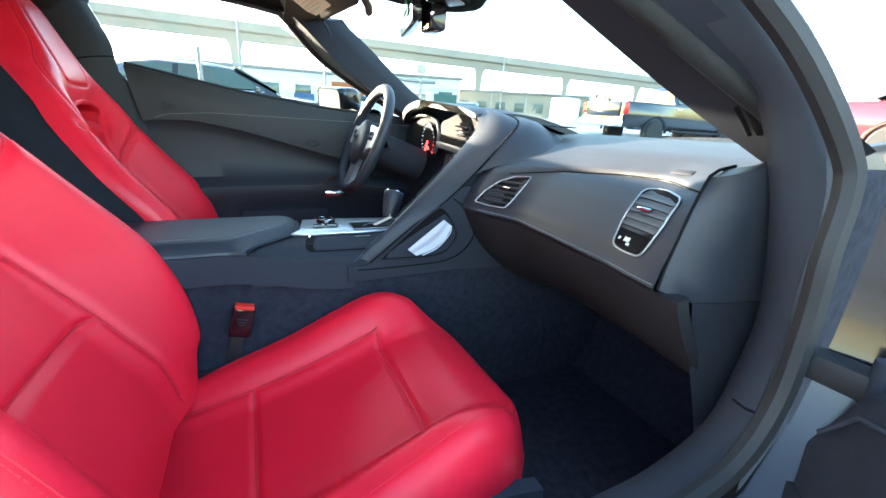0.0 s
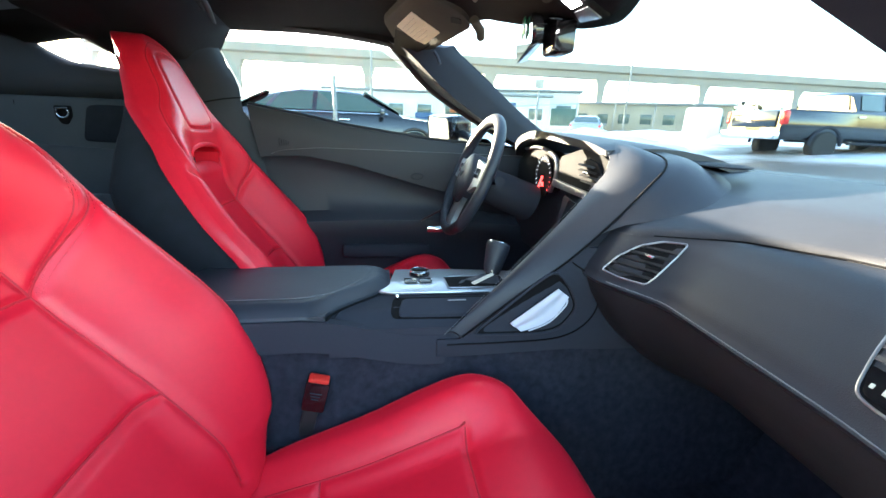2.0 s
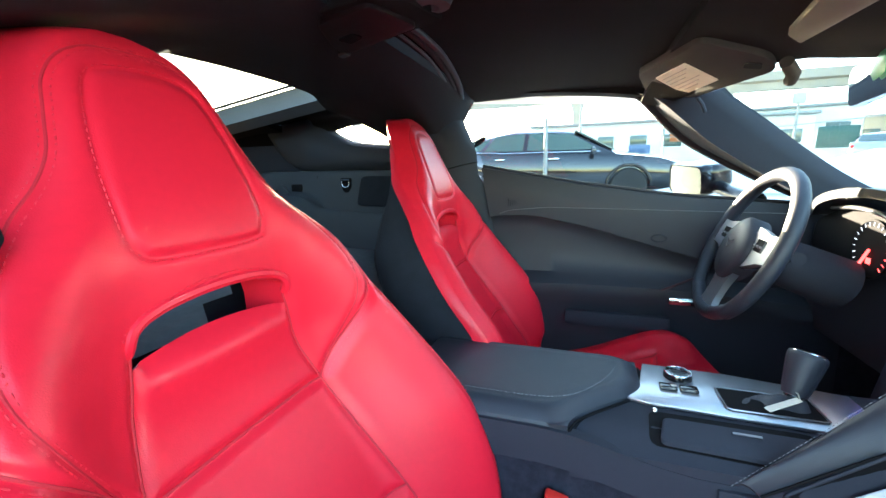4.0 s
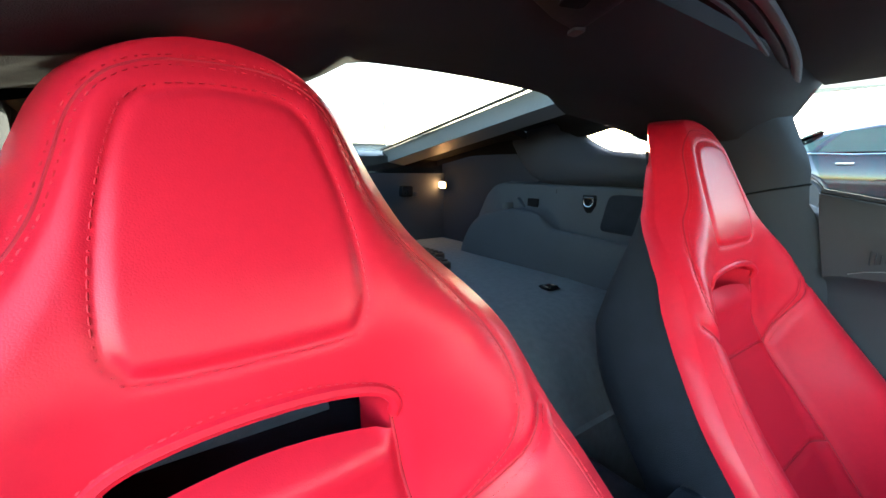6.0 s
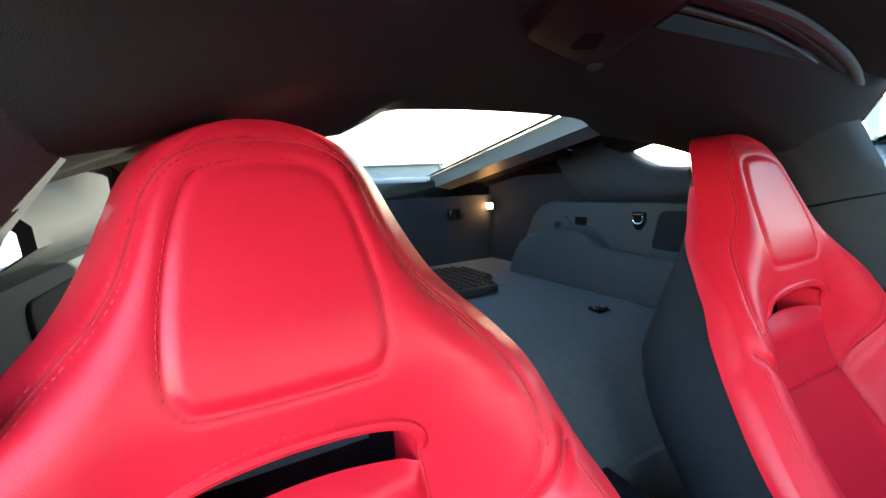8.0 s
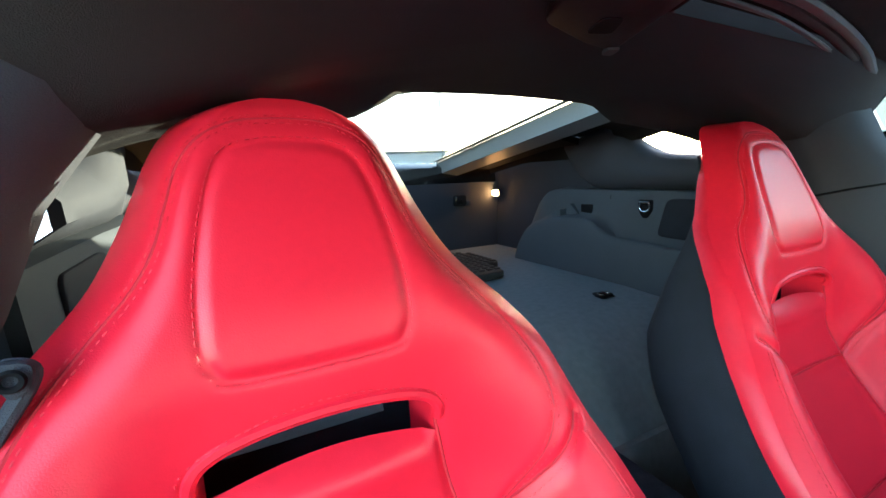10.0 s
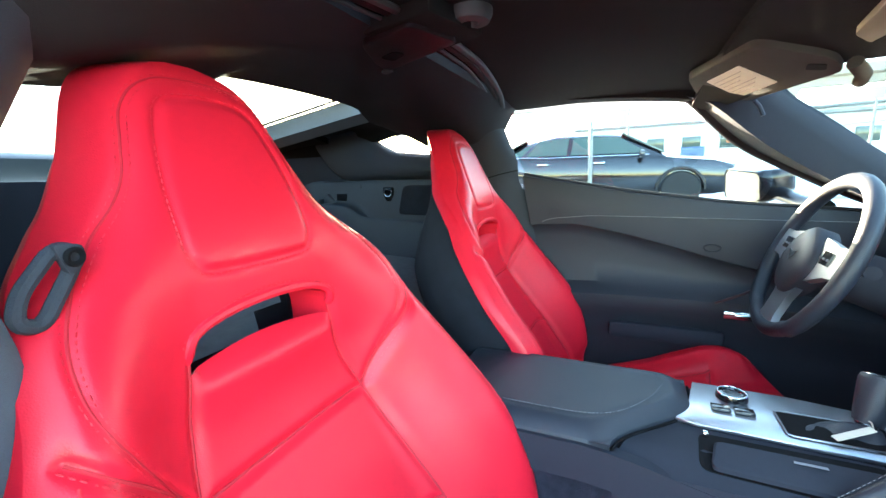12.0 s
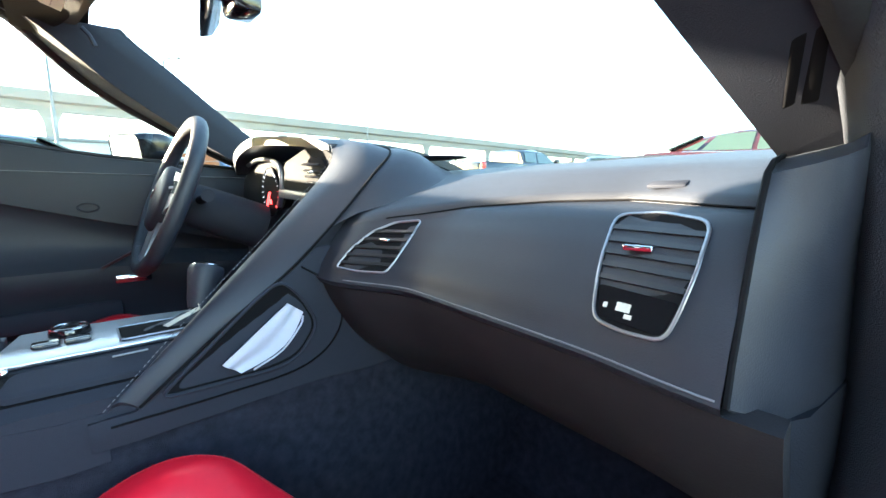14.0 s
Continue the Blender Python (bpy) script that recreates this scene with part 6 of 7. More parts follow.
VISORMAT = mat("visor_fabric", (0.060, 0.056, 0.046), 0.85, spec=0.15, vary=0.12, vary_scale=14, bump=0.4, bump_scale=1200)
visor = thing("sun_visor", (-0.25, 0.50, 1.22), "folded dark grey sun visor with a paper warning label", "sun visor", "sun visors")
part("flap", flat_piece([(-0.340, 0.450), (-0.050, 0.500), (-0.058, 0.592), (-0.110, 0.620), (-0.440, 0.578), (-0.500, 0.488)], 0.022, 0.004, 0.016, 0.005), VISORMAT, visor, angle=50)
part("pivot", tube([overhead(-0.425, 0.585, 0.004), overhead(-0.430, 0.596, 0.012), overhead(-0.428, 0.604, 0.030)], 0.0045, 8), TRIM, visor)
part("clip", tube([overhead(-0.060, 0.612, 0.004), overhead(-0.085, 0.632, 0.010), overhead(-0.115, 0.640, 0.012)], 0.009, 10), VISORMAT, visor)
part("finger_hole", flat_piece([(-0.128, 0.580), (-0.098, 0.574), (-0.086, 0.592), (-0.112, 0.600)], 0.006, 0.0055, 0.004, 0.0), BLACK, visor)
part("warning_label", flat_piece([(-0.322, 0.481), (-0.166, 0.504), (-0.226, 0.573), (-0.408, 0.555)], 0.004, 0.0058, 0.001, 0.0), LABELW, visor, "paper warning label")
for i in range(6):
    k = 0.16 + 0.13 * i
    A, B = Vector((-0.322, 0.481)).lerp(Vector((-0.408, 0.555)), k), Vector((-0.166, 0.504)).lerp(Vector((-0.226, 0.573)), k)
    q = A.lerp(B, 0.10), A.lerp(B, 0.88 - 0.14 * (i % 3))
    part("print_line", tube([overhead(p.x, p.y, 0.0062) for p in q], 0.0011, 4), INK, visor)
v2 = thing("sun_visor", (0.34, 0.55, 1.21), "folded dark grey sun visor on the passenger side", "sun visor", "sun visors")
part("flap", flat_piece([(0.215, 0.480), (0.182, 0.580), (0.190, 0.626), (0.280, 0.632), (0.500, 0.575), (0.520, 0.480)], 0.020, 0.004, 0.016, 0.005), VISORMAT, v2, angle=50)
part("clip", tube([overhead(0.205, 0.632, 0.006), overhead(0.190, 0.648, 0.012), overhead(0.171, 0.664, 0.012)], 0.008, 10), VISORMAT, v2)
part("warning_label", flat_piece([(0.262, 0.585), (0.300, 0.578), (0.302, 0.605), (0.260, 0.610)], 0.003, 0.0058, 0.001, 0.0), LABELW, v2, "paper warning label")
TAN = mat("visor_edge", (0.16, 0.145, 0.10), 0.6, vary=0.15, vary_scale=20)
part("visor_edge", flat_piece([(0.032, 0.576), (0.150, 0.560), (0.188, 0.568), (0.170, 0.600), (0.012, 0.598)], 0.006, 0.002, 0.008, 0.0015), TAN, v2, "tan trim edge beside the visor")

lampt = thing("map_lamp", (0.12, 0.73, 1.18), "overhead map lamp, lit, in a dark housing", "lamp")
part("lens", prism([(0.142, 0.695, 1.1745), (0.166, 0.698, 1.1745), (0.138, 0.730, 1.172), (0.112, 0.726, 1.172)], (0, 0, 0.008), 0.002), LAMPON, lampt, "glowing clear lens")
part("lens", prism([(0.101, 0.736, 1.171), (0.134, 0.741, 1.171), (0.098, 0.785, 1.167), (0.060, 0.766, 1.168)], (0, 0, 0.008), 0.002), mat("unlit_lens", (0.22, 0.22, 0.20), 0.25, vary=0.1), lampt, "unlit clear lens")
part("housing", prism([(0.142, 0.682, 1.177), (0.184, 0.690, 1.177), (0.104, 0.795, 1.169), (0.048, 0.768, 1.171)], (0, 0, 0.010), 0.003), LINER, lampt)
part("button", box((0.045, 0.725, 1.174), (0.03, 0.022, 0.006), 0.002), GLOSS, lampt)

mirror = thing("rear_view_mirror", (-0.03, 0.73, 1.18), "frameless rear view mirror with a green tag", "mirror")
MM = Matrix.Translation((-0.040, 0.705, 1.158)) @ Matrix.Rotation(radians(-11), 4, "Z") @ Matrix.Rotation(radians(4), 4, "X") @ Matrix.Scale(0.85, 4)
shape = rounded([(-0.12, -0.030), (0.12, -0.026), (0.122, 0.028), (-0.118, 0.036)], 0.026, 6)
part("mirror_body", grid([[MM @ Vector((x * k, d, z * k)) for x, z in shape] for k, d in ((1.0, 0.0), (1.02, 0.006), (0.95, 0.022), (0.6, 0.034))], closed=True, caps=True), GLOSS, mirror)
bm = bmesh.new()
bm.faces.new([bm.verts.new(MM @ Vector((x * 0.985, -0.0006, z * 0.97))) for x, z in shape])
part("mirror_glass", bm, MIRROR, mirror, "silvered mirror glass")
part("stem", tube([MM @ Vector((0.02, 0.02, 0.01)), MM @ Vector((0.03, 0.05, 0.04)), (-0.01, 0.78, 1.185)], [0.010, 0.010, 0.014], 12), TRIM, mirror)
part("sensor_box", box((0.030, 0.745, 1.150), (0.06, 0.04, 0.055), 0.008), GLOSS, mirror)
tg = thing("green_tag", (0.03, 0.68, 1.16), "green plastic tag clipped to the mirror", "tag")
part("tag_plate", prism([MM @ Vector(q) for q in ((0.030, -0.004, 0.034), (-0.005, -0.004, 0.010), (0.010, -0.004, -0.004), (0.052, -0.004, 0.002), (0.058, -0.004, 0.036))], MM.to_3x3() @ Vector((0, -0.002, 0)), 0.0006), GREEN, tg)

# latch of the roof panel, in front of the rear hoop
def rounded_flat(pts, r, z):
    return [(x, y, z) for x, y in rounded(pts, r)]


SEALGREY = mat("roof_seal_rubber", (0.05, 0.05, 0.048), 0.6, vary=0.15)
latch = thing("roof_latch", (0, 0.0, 1.235), "dark red-black roof panel release handle", "latch")
part("latch_base", prism([(0.03, 0.03, 1.256), (0.085, 0.15, 1.256), (0.20, 0.12, 1.256), (0.17, 0.0, 1.256)], (0, 0, 0.03), 0.006), LINER, latch)
REDDARK = mat("latch_plastic", (0.012, 0.005, 0.006), 0.6, spec=0.25, vary=0.15, rough_vary=0.08)
part("latch_handle", prism(rounded_flat([(0.002, -0.062), (0.092, 0.115), (0.185, 0.085), (0.150, -0.015), (0.060, -0.050)], 0.016, 1.250), (0, 0, 0.014), 0.005), REDDARK, latch, "dark red-brown release handle", angle=50)
part("latch_hole", prism(rounded_flat([(0.062, -0.012), (0.085, 0.022), (0.105, 0.014), (0.088, -0.022)], 0.008, 1.2485), (0, 0, 0.004)), BLACK, latch)
part("latch_tip", prism(rounded_flat([(0.000, -0.066), (0.010, -0.044), (0.024, -0.050), (0.014, -0.068)], 0.004, 1.247), (0, 0, 0.004)), SEALGREY, latch, "worn pale tip")
part("latch_socket", lathe([(0.030, 0.03), (0.030, 0.008), (0.026, 0.0), (0.012, -0.002), (0.010, 0.006), (0.003, 0.006)], 20, Matrix.Translation((0.125, 0.145, 1.262))), SEALGREY, latch, "pale grey socket")
SEAL_Y = soft((0, 0.05, 0.13, 0.28, 0.40, 0.50, 0.57), (0.050, 0.049, 0.045, 0.025, 0.004, -0.020, -0.034))
for nm, dy, dz, rad, m_ in (("roof_seal_lip", 0.0, -0.006, 0.0035, SEALGREY), ("roof_seal_channel", 0.014, -0.001, 0.008, REDDARK), ("roof_seal", 0.030, -0.004, 0.007, SEALGREY)):
    structure(nm, tube([(x, SEAL_Y(abs(x)) + dy, roof_z(x, max(0.03, SEAL_Y(abs(x)) + dy)) + dz) for x in np.linspace(-0.56, 0.56, 60)], rad, 8, flat=0.8), m_, "grey rubber seal across the roof", "seal")

def boxed(c, s, bevel, m):
    bm = box(c, s, bevel)
    bmesh.ops.transform(bm, matrix=m, verts=bm.verts)
    return bm


# passenger side sill, front jamb and pillar foot
structure("door_sill", plate([[(0.650, y, 0.30), (0.657, y, 0.45), (0.672, y, 0.487), (0.730, y, 0.532), (0.760, y, 0.525)] for y in np.linspace(-0.15, 0.745, 10)], (0.004, 0, -0.02)), TRIM, "dark plastic door sill", "sill")


def jamb():
    inner = spline([(0.667, 0.66, 0.487), (0.665, 0.735, 0.490), (0.665, 0.825, 0.500), (0.665, 0.925, 0.545), (0.665, 0.962, 0.626), (0.664, 0.982, 0.70), (0.664, 0.966, 0.775), (0.663, 0.946, 0.83), (0.660, 0.925, 0.885), (0.645, 0.875, 0.985), (0.620, 0.760, 1.050), (0.592, 0.640, 1.118), (0.565, 0.520, 1.195)], 4)
    outer = spline([(0.735, 0.66, 0.535), (0.733, 0.72, 0.538), (0.732, 0.785, 0.545), (0.731, 0.862, 0.572), (0.730, 0.898, 0.64), (0.730, 0.902, 0.743), (0.728, 0.905, 0.808), (0.724, 0.915, 0.857), (0.716, 0.915, 0.905), (0.700, 0.885, 0.976), (0.680, 0.825, 1.030), (0.650, 0.700, 1.115), (0.612, 0.540, 1.205)], 4)
    rows = []
    for a, b in zip(inner, outer):
        n = Vector((-0.25, -0.6, 0.2)) if a.z < 0.9 else Vector((-0.1, -0.7, -0.3))
        rows.append([a + Vector((-0.01, 0.05, -0.02)), a, a.lerp(b, 0.12) + n * 0.012, a.lerp(b, 0.5) + n * 0.02, a.lerp(b, 0.88) + n * 0.010, b, b + Vector((0.006, 0.05, 0.0))])
    return grid(rows)


structure("front_jamb_trim", jamb(), PILLARTRIM, "grey plastic trim at the front of the door opening", "trim", 50)
structure("jamb_joint", tube([(0.702, 0.897, 0.615), (0.720, 0.888, 0.618), (0.731, 0.892, 0.618)], 0.0016, 6), BLACK, "joint across the door opening trim", "trim")
structure("kick_panel", plate([[(0.640, y, z) for y, z in ((0.87, 0.725), (0.90, 0.62), (0.95, 0.50), (0.95, 0.30))], [(0.655, 1.0, 0.72), (0.655, 1.02, 0.62), (0.655, 1.05, 0.5), (0.655, 1.05, 0.30)]], (0.01, 0.02, 0)), SHELL, "dark plastic kick panel under the dashboard", "trim")
PAINT = mat("black_car_paint", (0.005, 0.005, 0.007), 0.16, spec=0.35, coat=0.15, vary=0.1)
structure("door_seal", tube(spline([(0.752, -0.10, 0.545), (0.752, 0.55, 0.545), (0.750, 0.76, 0.552), (0.748, 0.85, 0.580), (0.747, 0.895, 0.65), (0.748, 0.897, 0.75), (0.748, 0.890, 0.82), (0.744, 0.900, 0.885), (0.737, 0.890, 0.925), (0.716, 0.835, 0.995), (0.692, 0.775, 1.052), (0.655, 0.65, 1.135), (0.615, 0.49, 1.225)], 8), 0.013, 8), RUBBER, "black rubber door seal", "seal")
structure("front_jamb_outer", plate([[(x, y + 0.25 * (x - 0.76), z - 0.05 * (x - 0.76)) for x in (0.757, 0.79, 0.83, 0.90)] for y, z in ((0.55, 0.51), (0.74, 0.515), (0.85, 0.545), (0.915, 0.62), (0.945, 0.72), (0.955, 0.82), (0.95, 0.92), (0.95, 0.99))], (0.01, 0.03, -0.02)), PAINT, "glossy black painted door jamb", "wall", 50)
structure("outer_sill", plate([[(0.76, y, 0.515), (0.80, y, 0.50), (0.84, y, 0.44), (0.87, y, 0.34), (0.88, y, 0.20)] for y in np.linspace(-0.2, 0.9, 8)], (-0.01, 0, -0.02)), PAINT, "glossy black painted outer sill", "sill", 50)
for quad in (((0.620, 0.890, 0.966), (0.627, 0.888, 0.968), (0.615, 0.950, 0.936), (0.609, 0.950, 0.934)), ((0.632, 0.886, 0.969), (0.638, 0.887, 0.969), (0.628, 0.953, 0.937), (0.619, 0.952, 0.936))):
    structure("pillar_grille", prism(quad, (0.002, -0.003, 0.001), 0.0006), BLACK, "small dark grille slot at the pillar foot", "grille")
hinge = thing("hinge_assembly", (0.785, 0.93, 0.69), "black steel door hinge and check strap", "hinge")
part("hinge_plate", box((0.785, 0.925, 0.695), (0.075, 0.035, 0.032), 0.006), RUBBER, hinge)
part("hinge_pin", tube([(0.812, 0.915, 0.67), (0.812, 0.915, 0.73)], 0.010, 10), TRIM, hinge)
# open passenger door
pd = tagged(new("door_2"), "open passenger door with black leather panel", "door", kind="structure")
pd.location = (0.98, 1.0, 0.3)
PD = Matrix.Translation((0.790, 0.870, 0)) @ Matrix.Rotation(radians(56), 4, "Z")
rows = []
for y in np.linspace(0.0, 0.95, 30):
    top = lerp(y, (0.0, 0.015, 0.04, 0.3, 0.95), (0.64, 0.69, 0.715, 0.78, 0.96))
    rows.append([PD @ Vector((x, -y, z)) for x, z in ((0.02, top + 0.01), (0.006, top + 0.004), (0.0, top - 0.008), (0.002, top - 0.06), (-0.006, 0.58), (0.0, 0.50), (0.006, 0.38), (0.02, 0.30))])
part("door_panel", plate(rows, (PD.to_3x3() @ Vector((0.06, 0, 0)))), SHELL, pd, angle=50)
part("panel_welt", tube([PD @ Vector((-0.001, -y, lerp(y, (0.0, 0.015, 0.04, 0.3, 0.95), (0.64, 0.69, 0.715, 0.78, 0.96)) - 0.020)) for y in np.linspace(0.01, 0.95, 30)], 0.0025, 6), TRIM, pd)

# seat belt on the passenger side
belt = thing("seat_belt", (0.60, 0.03, 0.9), "grey seat belt webbing from the pillar slot", "seat belt")
part("webbing", plate([[Vector(a).lerp(Vector(b), k) + Vector((0.0, 0.003, 0)) * math.sin(math.pi * k) for k in np.linspace(0, 1, 5)] for a, b in (((0.588, 0.006, 1.034), (0.578, -0.010, 1.030)), ((0.590, 0.018, 1.010), (0.582, 0.002, 1.008)), ((0.595, 0.020, 0.967), (0.576, 0.012, 0.963)), ((0.601, 0.022, 0.924), (0.573, 0.016, 0.914)), ((0.606, 0.026, 0.877), (0.572, 0.020, 0.863)), ((0.622, 0.034, 0.75), (0.596, 0.034, 0.74)), ((0.640, 0.05, 0.45), (0.610, 0.05, 0.45)))], (0.0006, -0.0016, 0)), WEB, belt)
SU = Vector((-0.042, -0.031, -0.024)).normalized()
SN = Vector((-0.60, 0.79, 0.02))
SN = (SN - SU * SN.dot(SU)).normalized()
SV = SN.cross(SU).normalized()
if SV.z < 0:
    SV = -SV
SC = Vector((0.603, 0.031, 1.052)) + SN * 0.0035
ring = lambda hl, hr, w, d: [SC + SU * a + SV * b + SN * d for a, b in rounded([(-hl, -w), (-hl, w), (hr, w), (hr, -w)], w * 0.8, 6)]
part("slot_bezel", grid([ring(0.030, 0.034, 0.0195, -0.004), ring(0.030, 0.034, 0.0195, 0.0015), ring(0.028, 0.033, 0.0178, 0.0032), ring(0.022, 0.032, 0.0085, 0.0030), ring(0.020, 0.032, 0.0070, -0.002)], closed=True), mat("bezel_grey", (0.060, 0.068, 0.084), 0.5, vary=0.08, rough_vary=0.06), belt, "grey belt slot bezel", angle=50)
bm = bmesh.new()
bm.faces.new([bm.verts.new(p) for p in ring(0.0215, 0.033, 0.0080, 0.0018)])
part("slot", bm, BLACK, belt)
guide = thing("belt_guide", (0.55, -0.02, 0.98), "dark grey plastic belt guide loop on the seat shoulder", "belt guide")
GY = lambda x, z: (x, 0.000 + 0.2 * (x - 0.54), z)
part("loop", tube([GY(x, z) for x, z in rounded([(0.546, 1.020), (0.533, 1.016), (0.536, 1.006), (0.560, 0.970), (0.574, 0.976), (0.569, 0.994)], 0.009, 5)], 0.0052, 8, closed=True), PILLARTRIM, guide)
part("anchor", prism([GY(x, z) for x, z in rounded([(0.550, 1.024), (0.530, 1.021), (0.532, 1.006), (0.542, 1.000)], 0.006)], (0, 0.008, 0), 0.002), PILLARTRIM, guide)
part("eyelet", tube([Vector(GY(0.539 + 0.005 * math.cos(a), 1.0135 + 0.005 * math.sin(a))) + Vector((0, 0.011, 0)) for a in np.linspace(0, 2 * math.pi, 17)[:-1]], 0.002, 6, closed=True), BLACK, guide)
buckle = thing("belt_buckle", (0.15, 0.30, 0.50), "black seat belt buckle with a red release button", "buckle")
BM_ = Matrix.Translation((0.140, 0.322, 0.548)) @ Matrix.Rotation(radians(-14), 4, "X") @ Matrix.Rotation(radians(6), 4, "Y")


part("buckle_body", boxed((0, 0, 0), (0.022, 0.040, 0.062), 0.005, BM_), GLOSS, buckle)
part("release_button", boxed((0, 0, 0.032), (0.018, 0.034, 0.010), 0.003, BM_), REDPL, buckle, "red release button")
part("stalk", boxed((0, -0.002, -0.062), (0.010, 0.026, 0.07), 0.004, BM_), RUBBER, buckle)
for i in range(3):
    part("label_line", boxed((0.0115, 0.0, 0.010 - 0.006 * i), (0.001, 0.020 - 0.004 * i, 0.0018), 0, BM_), TRIM, buckle)

# ---- cargo space details ----
cl = thing("cargo_lamp", (-0.60, -1.16, 1.04), "small amber cargo lamp, lit", "lamp")
part("lens", box((-0.598, -1.165, 1.032), (0.012, 0.036, 0.022), 0.003), LAMPWARM, cl)
part("lamp_frame", box((-0.606, -1.165, 1.032), (0.012, 0.050, 0.034), 0.004), TRIM, cl)


def dring(c, m, label, grp):
    t = thing("tie_down_ring", c, label, "tie-down ring", grp)
    at = Matrix.Translation(c) @ m.to_4x4()
    part("ring", tube([at @ Vector((0.015 * math.cos(a), 0.0, 0.014 * math.sin(a) + 0.004)) for a in np.linspace(radians(150), radians(390), 22)], 0.0026, 8), CHROME, t, "chrome ring")
    part("ring_mount", boxed((0, 0.001, 0.014), (0.034, 0.008, 0.009), 0.003, at), GLOSS, t)
    part("recess", prism([at @ Vector((x, 0.006, z)) for x, z in rounded([(-0.022, 0.022), (0.022, 0.022), (0.022, -0.006), (0.008, -0.028), (-0.008, -0.028), (-0.022, -0.006)], 0.005)], m @ Vector((0, -0.002, 0)), 0.0006), BLACK, t)
    return t


RZ = Matrix.Rotation(radians(-90), 3, "Z")
dring((-0.568, -0.428, 1.008), Matrix.Rotation(radians(90), 3, "Z"), "chrome cargo tie-down ring in the side trim", "cargo rings")
dring((0.568, -0.428, 1.008), RZ, "chrome cargo tie-down ring in the side trim", "cargo rings")
dring((-0.388, -0.400, 0.806), Matrix.Rotation(radians(-90), 3, "X"), "chrome cargo tie-down ring lying in the floor", "cargo rings")
hl = thing("hatch_latch", (-0.40, -1.19, 1.0), "black hatch latch on the rear panel", "latch")
part("latch_body", box((-0.43, -1.185, 1.008), (0.055, 0.03, 0.045), 0.008), GLOSS, hl)
part("latch_knob", box((-0.47, -1.185, 0.995), (0.02, 0.03, 0.018), 0.005), TRIM, hl)
rv = thing("rear_vent", (-0.24, -1.19, 0.89), "slotted vent in the rear cargo panel", "vent")
for sgn in (-1, 1):
    for i in range(5):
        part("slat", box((sgn * 0.25, -1.192, 0.845 + 0.011 * i), (0.09, 0.006, 0.005), 0.001), ALU if i < 5 and sgn > 0 else TRIM, rv)
tray = thing("cargo_tray", (-0.2, -0.83, 0.81), "black textured rubber tray piece lying on the cargo floor", "tray")
outl = rounded([(-0.30, -0.68), (-0.28, -0.78), (-0.36, -0.80), (-0.36, -0.98), (-0.22, -1.06), (-0.02, -1.0), (0.0, -0.75), (-0.12, -0.68)], 0.03)
part("tray_body", prism([(x, y, 0.804) for x, y in outl], (0, 0, 0.022), 0.004), RUBBER, tray)
bm = bmesh.new()
for i in range(12):
    for j in range(12):
        x, y = -0.34 + 0.028 * i, -1.0 + 0.026 * j
        if inside((x, y), outl):
            box((x, y, 0.828), (0.018, 0.016, 0.005), 0.0015, bm=bm, seg=1)
tagged(part("stud_texture", bm, RUBBER, tray), kind="stuff")
def shelf_clip():
    bm = prism([(-0.557, y, z) for y, z in rounded([(-0.705, 0.972), (-0.705, 1.004), (-0.690, 1.010), (-0.678, 0.998), (-0.660, 0.985), (-0.650, 0.970)], 0.005)], (-0.018, 0, 0), 0.002)
    merge(bm, prism([(-0.535, y, z) for y, z in rounded([(-0.735, 0.964), (-0.735, 0.990), (-0.712, 0.992), (-0.708, 0.968)], 0.004)], (-0.036, 0, 0), 0.002))
    return bm


both("shelf_clip", shelf_clip, CARGOTRIM_LIT, "moulded clip on the cargo side trim", "trim")
both("clip_recess", lambda: box((-0.570, -0.630, 0.992), (0.006, 0.045, 0.034), 0.002), BLACK, "dark recess beside the cargo clip", "trim")

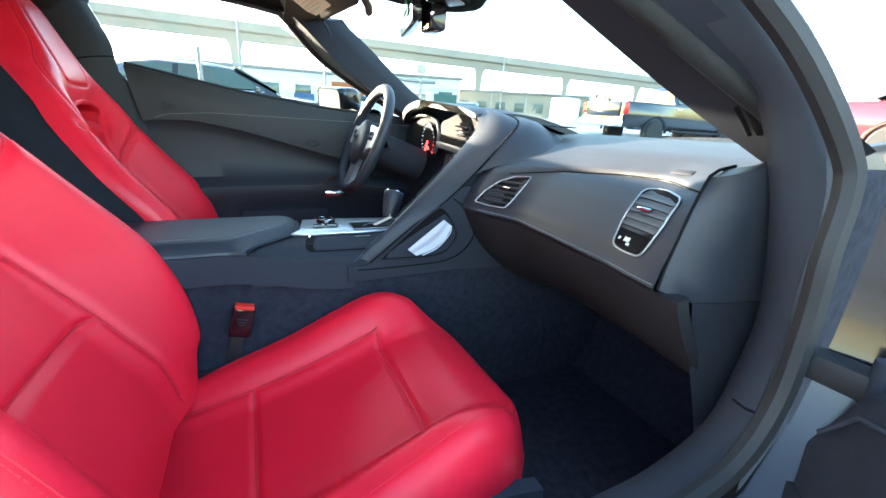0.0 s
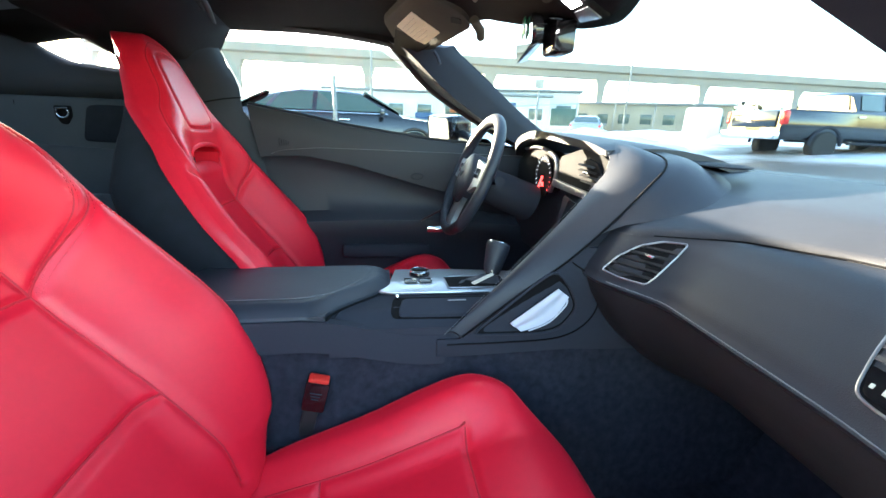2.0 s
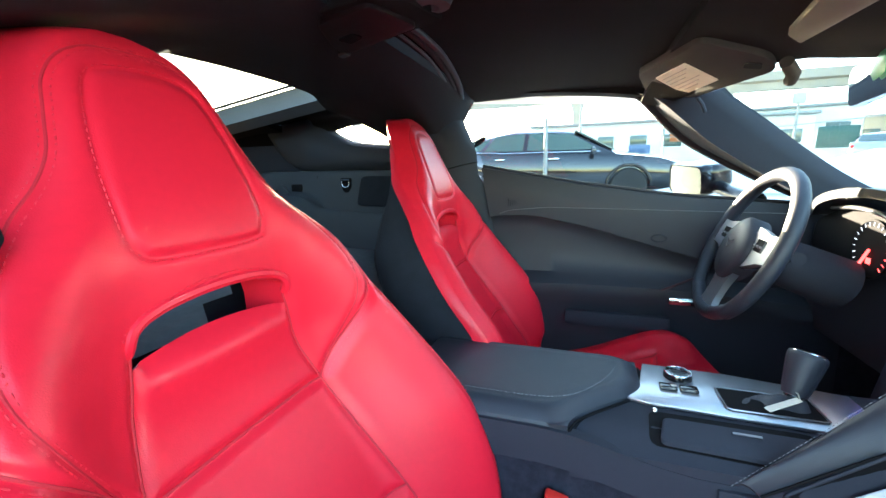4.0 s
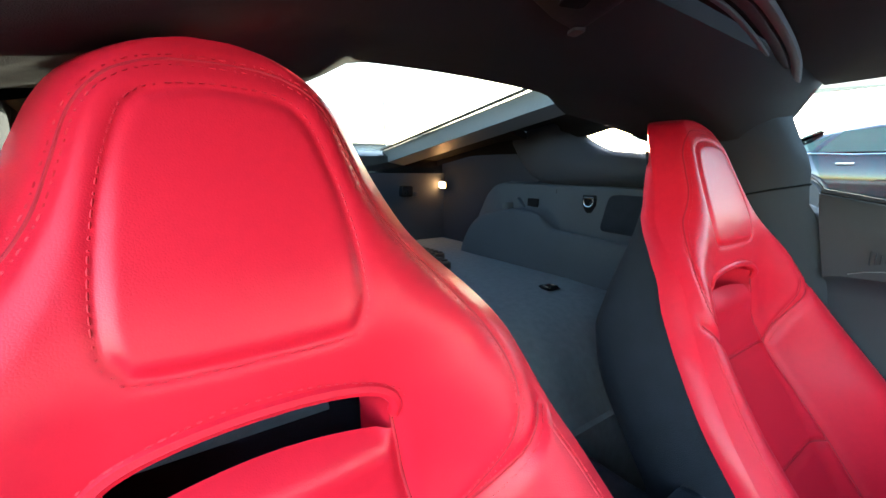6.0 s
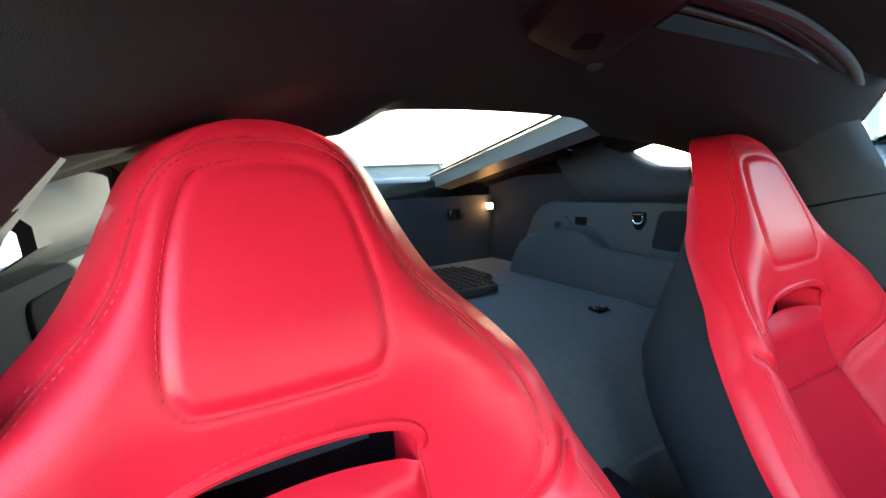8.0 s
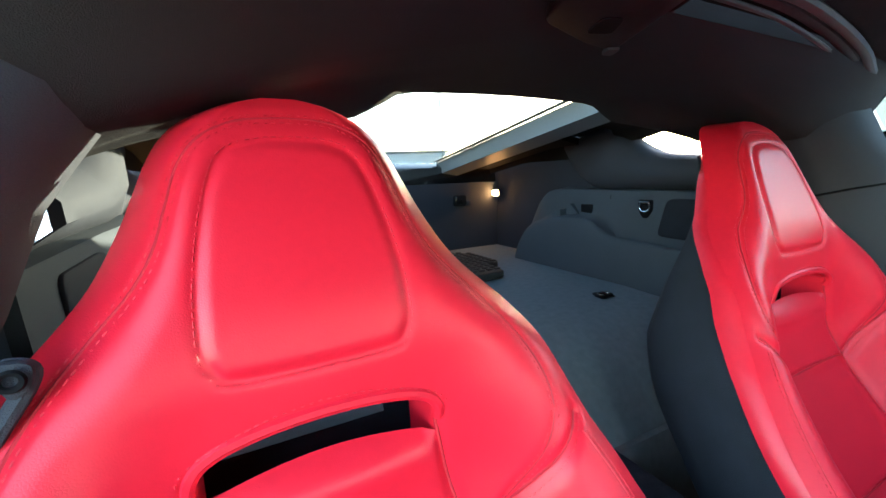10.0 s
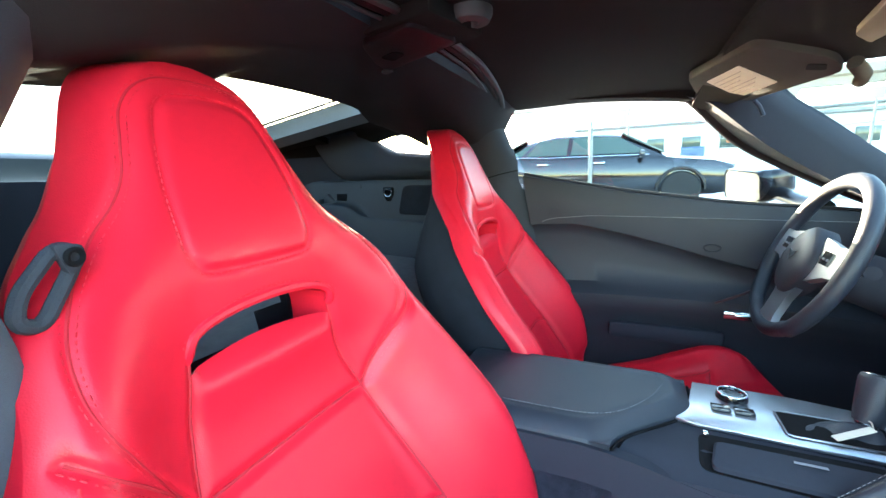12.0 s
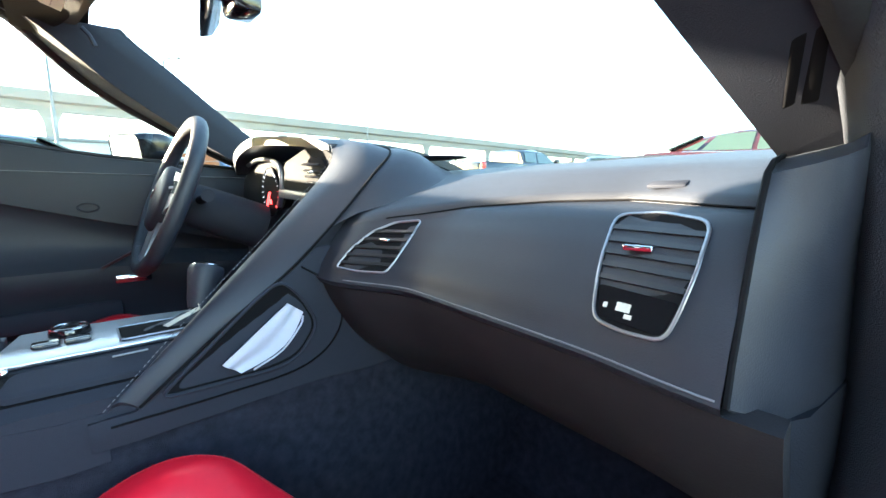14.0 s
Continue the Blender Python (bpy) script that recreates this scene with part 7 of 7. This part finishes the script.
# driver's outside mirror
dm = thing("door_mirror", (-0.86, 0.72, 1.0), "black outside mirror on the driver's door", "mirror")
DMM = Matrix.Translation((-0.880, 0.678, 1.006)) @ Matrix.Rotation(radians(17), 4, "Z") @ Matrix.Rotation(radians(9), 4, "X")
DSH = rounded([(-0.10, -0.042), (0.085, -0.048), (0.095, 0.040), (-0.085, 0.052)], 0.026, 6)
part("housing", grid([[DMM @ Vector((x * k, d, z * k)) for x, z in DSH] for k, d in ((0.97, -0.006), (1.05, -0.010), (1.10, 0.01), (1.02, 0.06), (0.75, 0.10), (0.3, 0.115))], closed=True, caps=True), PAINT, dm, angle=60)
bm = bmesh.new()
bm.faces.new([bm.verts.new(DMM @ Vector((x * 0.96, -0.0085, z * 0.96))) for x, z in DSH])
part("mirror_glass", bm, mat("outside_mirror_glass", (0.12, 0.13, 0.128), 0.05, 1.0), dm, "silvered mirror glass")
part("arm", tube([DMM @ Vector((0.06, 0.04, -0.02)), (-0.74, 0.78, 0.965), (-0.66, 0.80, 0.955)], [0.03, 0.026, 0.03], 12, flat=0.7), PAINT, dm)
# pale tray edge and wiper outside the windscreen
wp = thing("wiper", (0.3, 1.3, 0.9), "black windscreen wiper resting on the cowl", "wiper")
part("blade", tube(spline([(0.52, 1.20, 0.915), (0.2, 1.27, 0.905), (-0.15, 1.31, 0.903)], 6), 0.007, 6), RUBBER, wp)
part("wiper_arm", tube(spline([(0.55, 1.27, 0.905), (0.40, 1.265, 0.925), (0.22, 1.275, 0.92)], 6), 0.008, 6), TRIM, wp)

cl2 = thing("cargo_lamp", (0.60, -1.16, 1.04), "small amber cargo lamp, lit", "lamp")
part("lens", box((0.598, -1.165, 1.032), (0.012, 0.036, 0.022), 0.003), LAMPWARM, cl2)
part("lamp_frame", box((0.606, -1.165, 1.032), (0.012, 0.050, 0.034), 0.004), TRIM, cl2)
hl2 = thing("hatch_latch", (0.42, -1.19, 1.0), "grey hatch latch on the rear panel", "latch")
part("latch_body", box((0.43, -1.185, 1.000), (0.060, 0.03, 0.036), 0.008), SLAT, hl2)
part("latch_knob", box((0.48, -1.185, 0.992), (0.02, 0.03, 0.018), 0.005), TRIM, hl2)
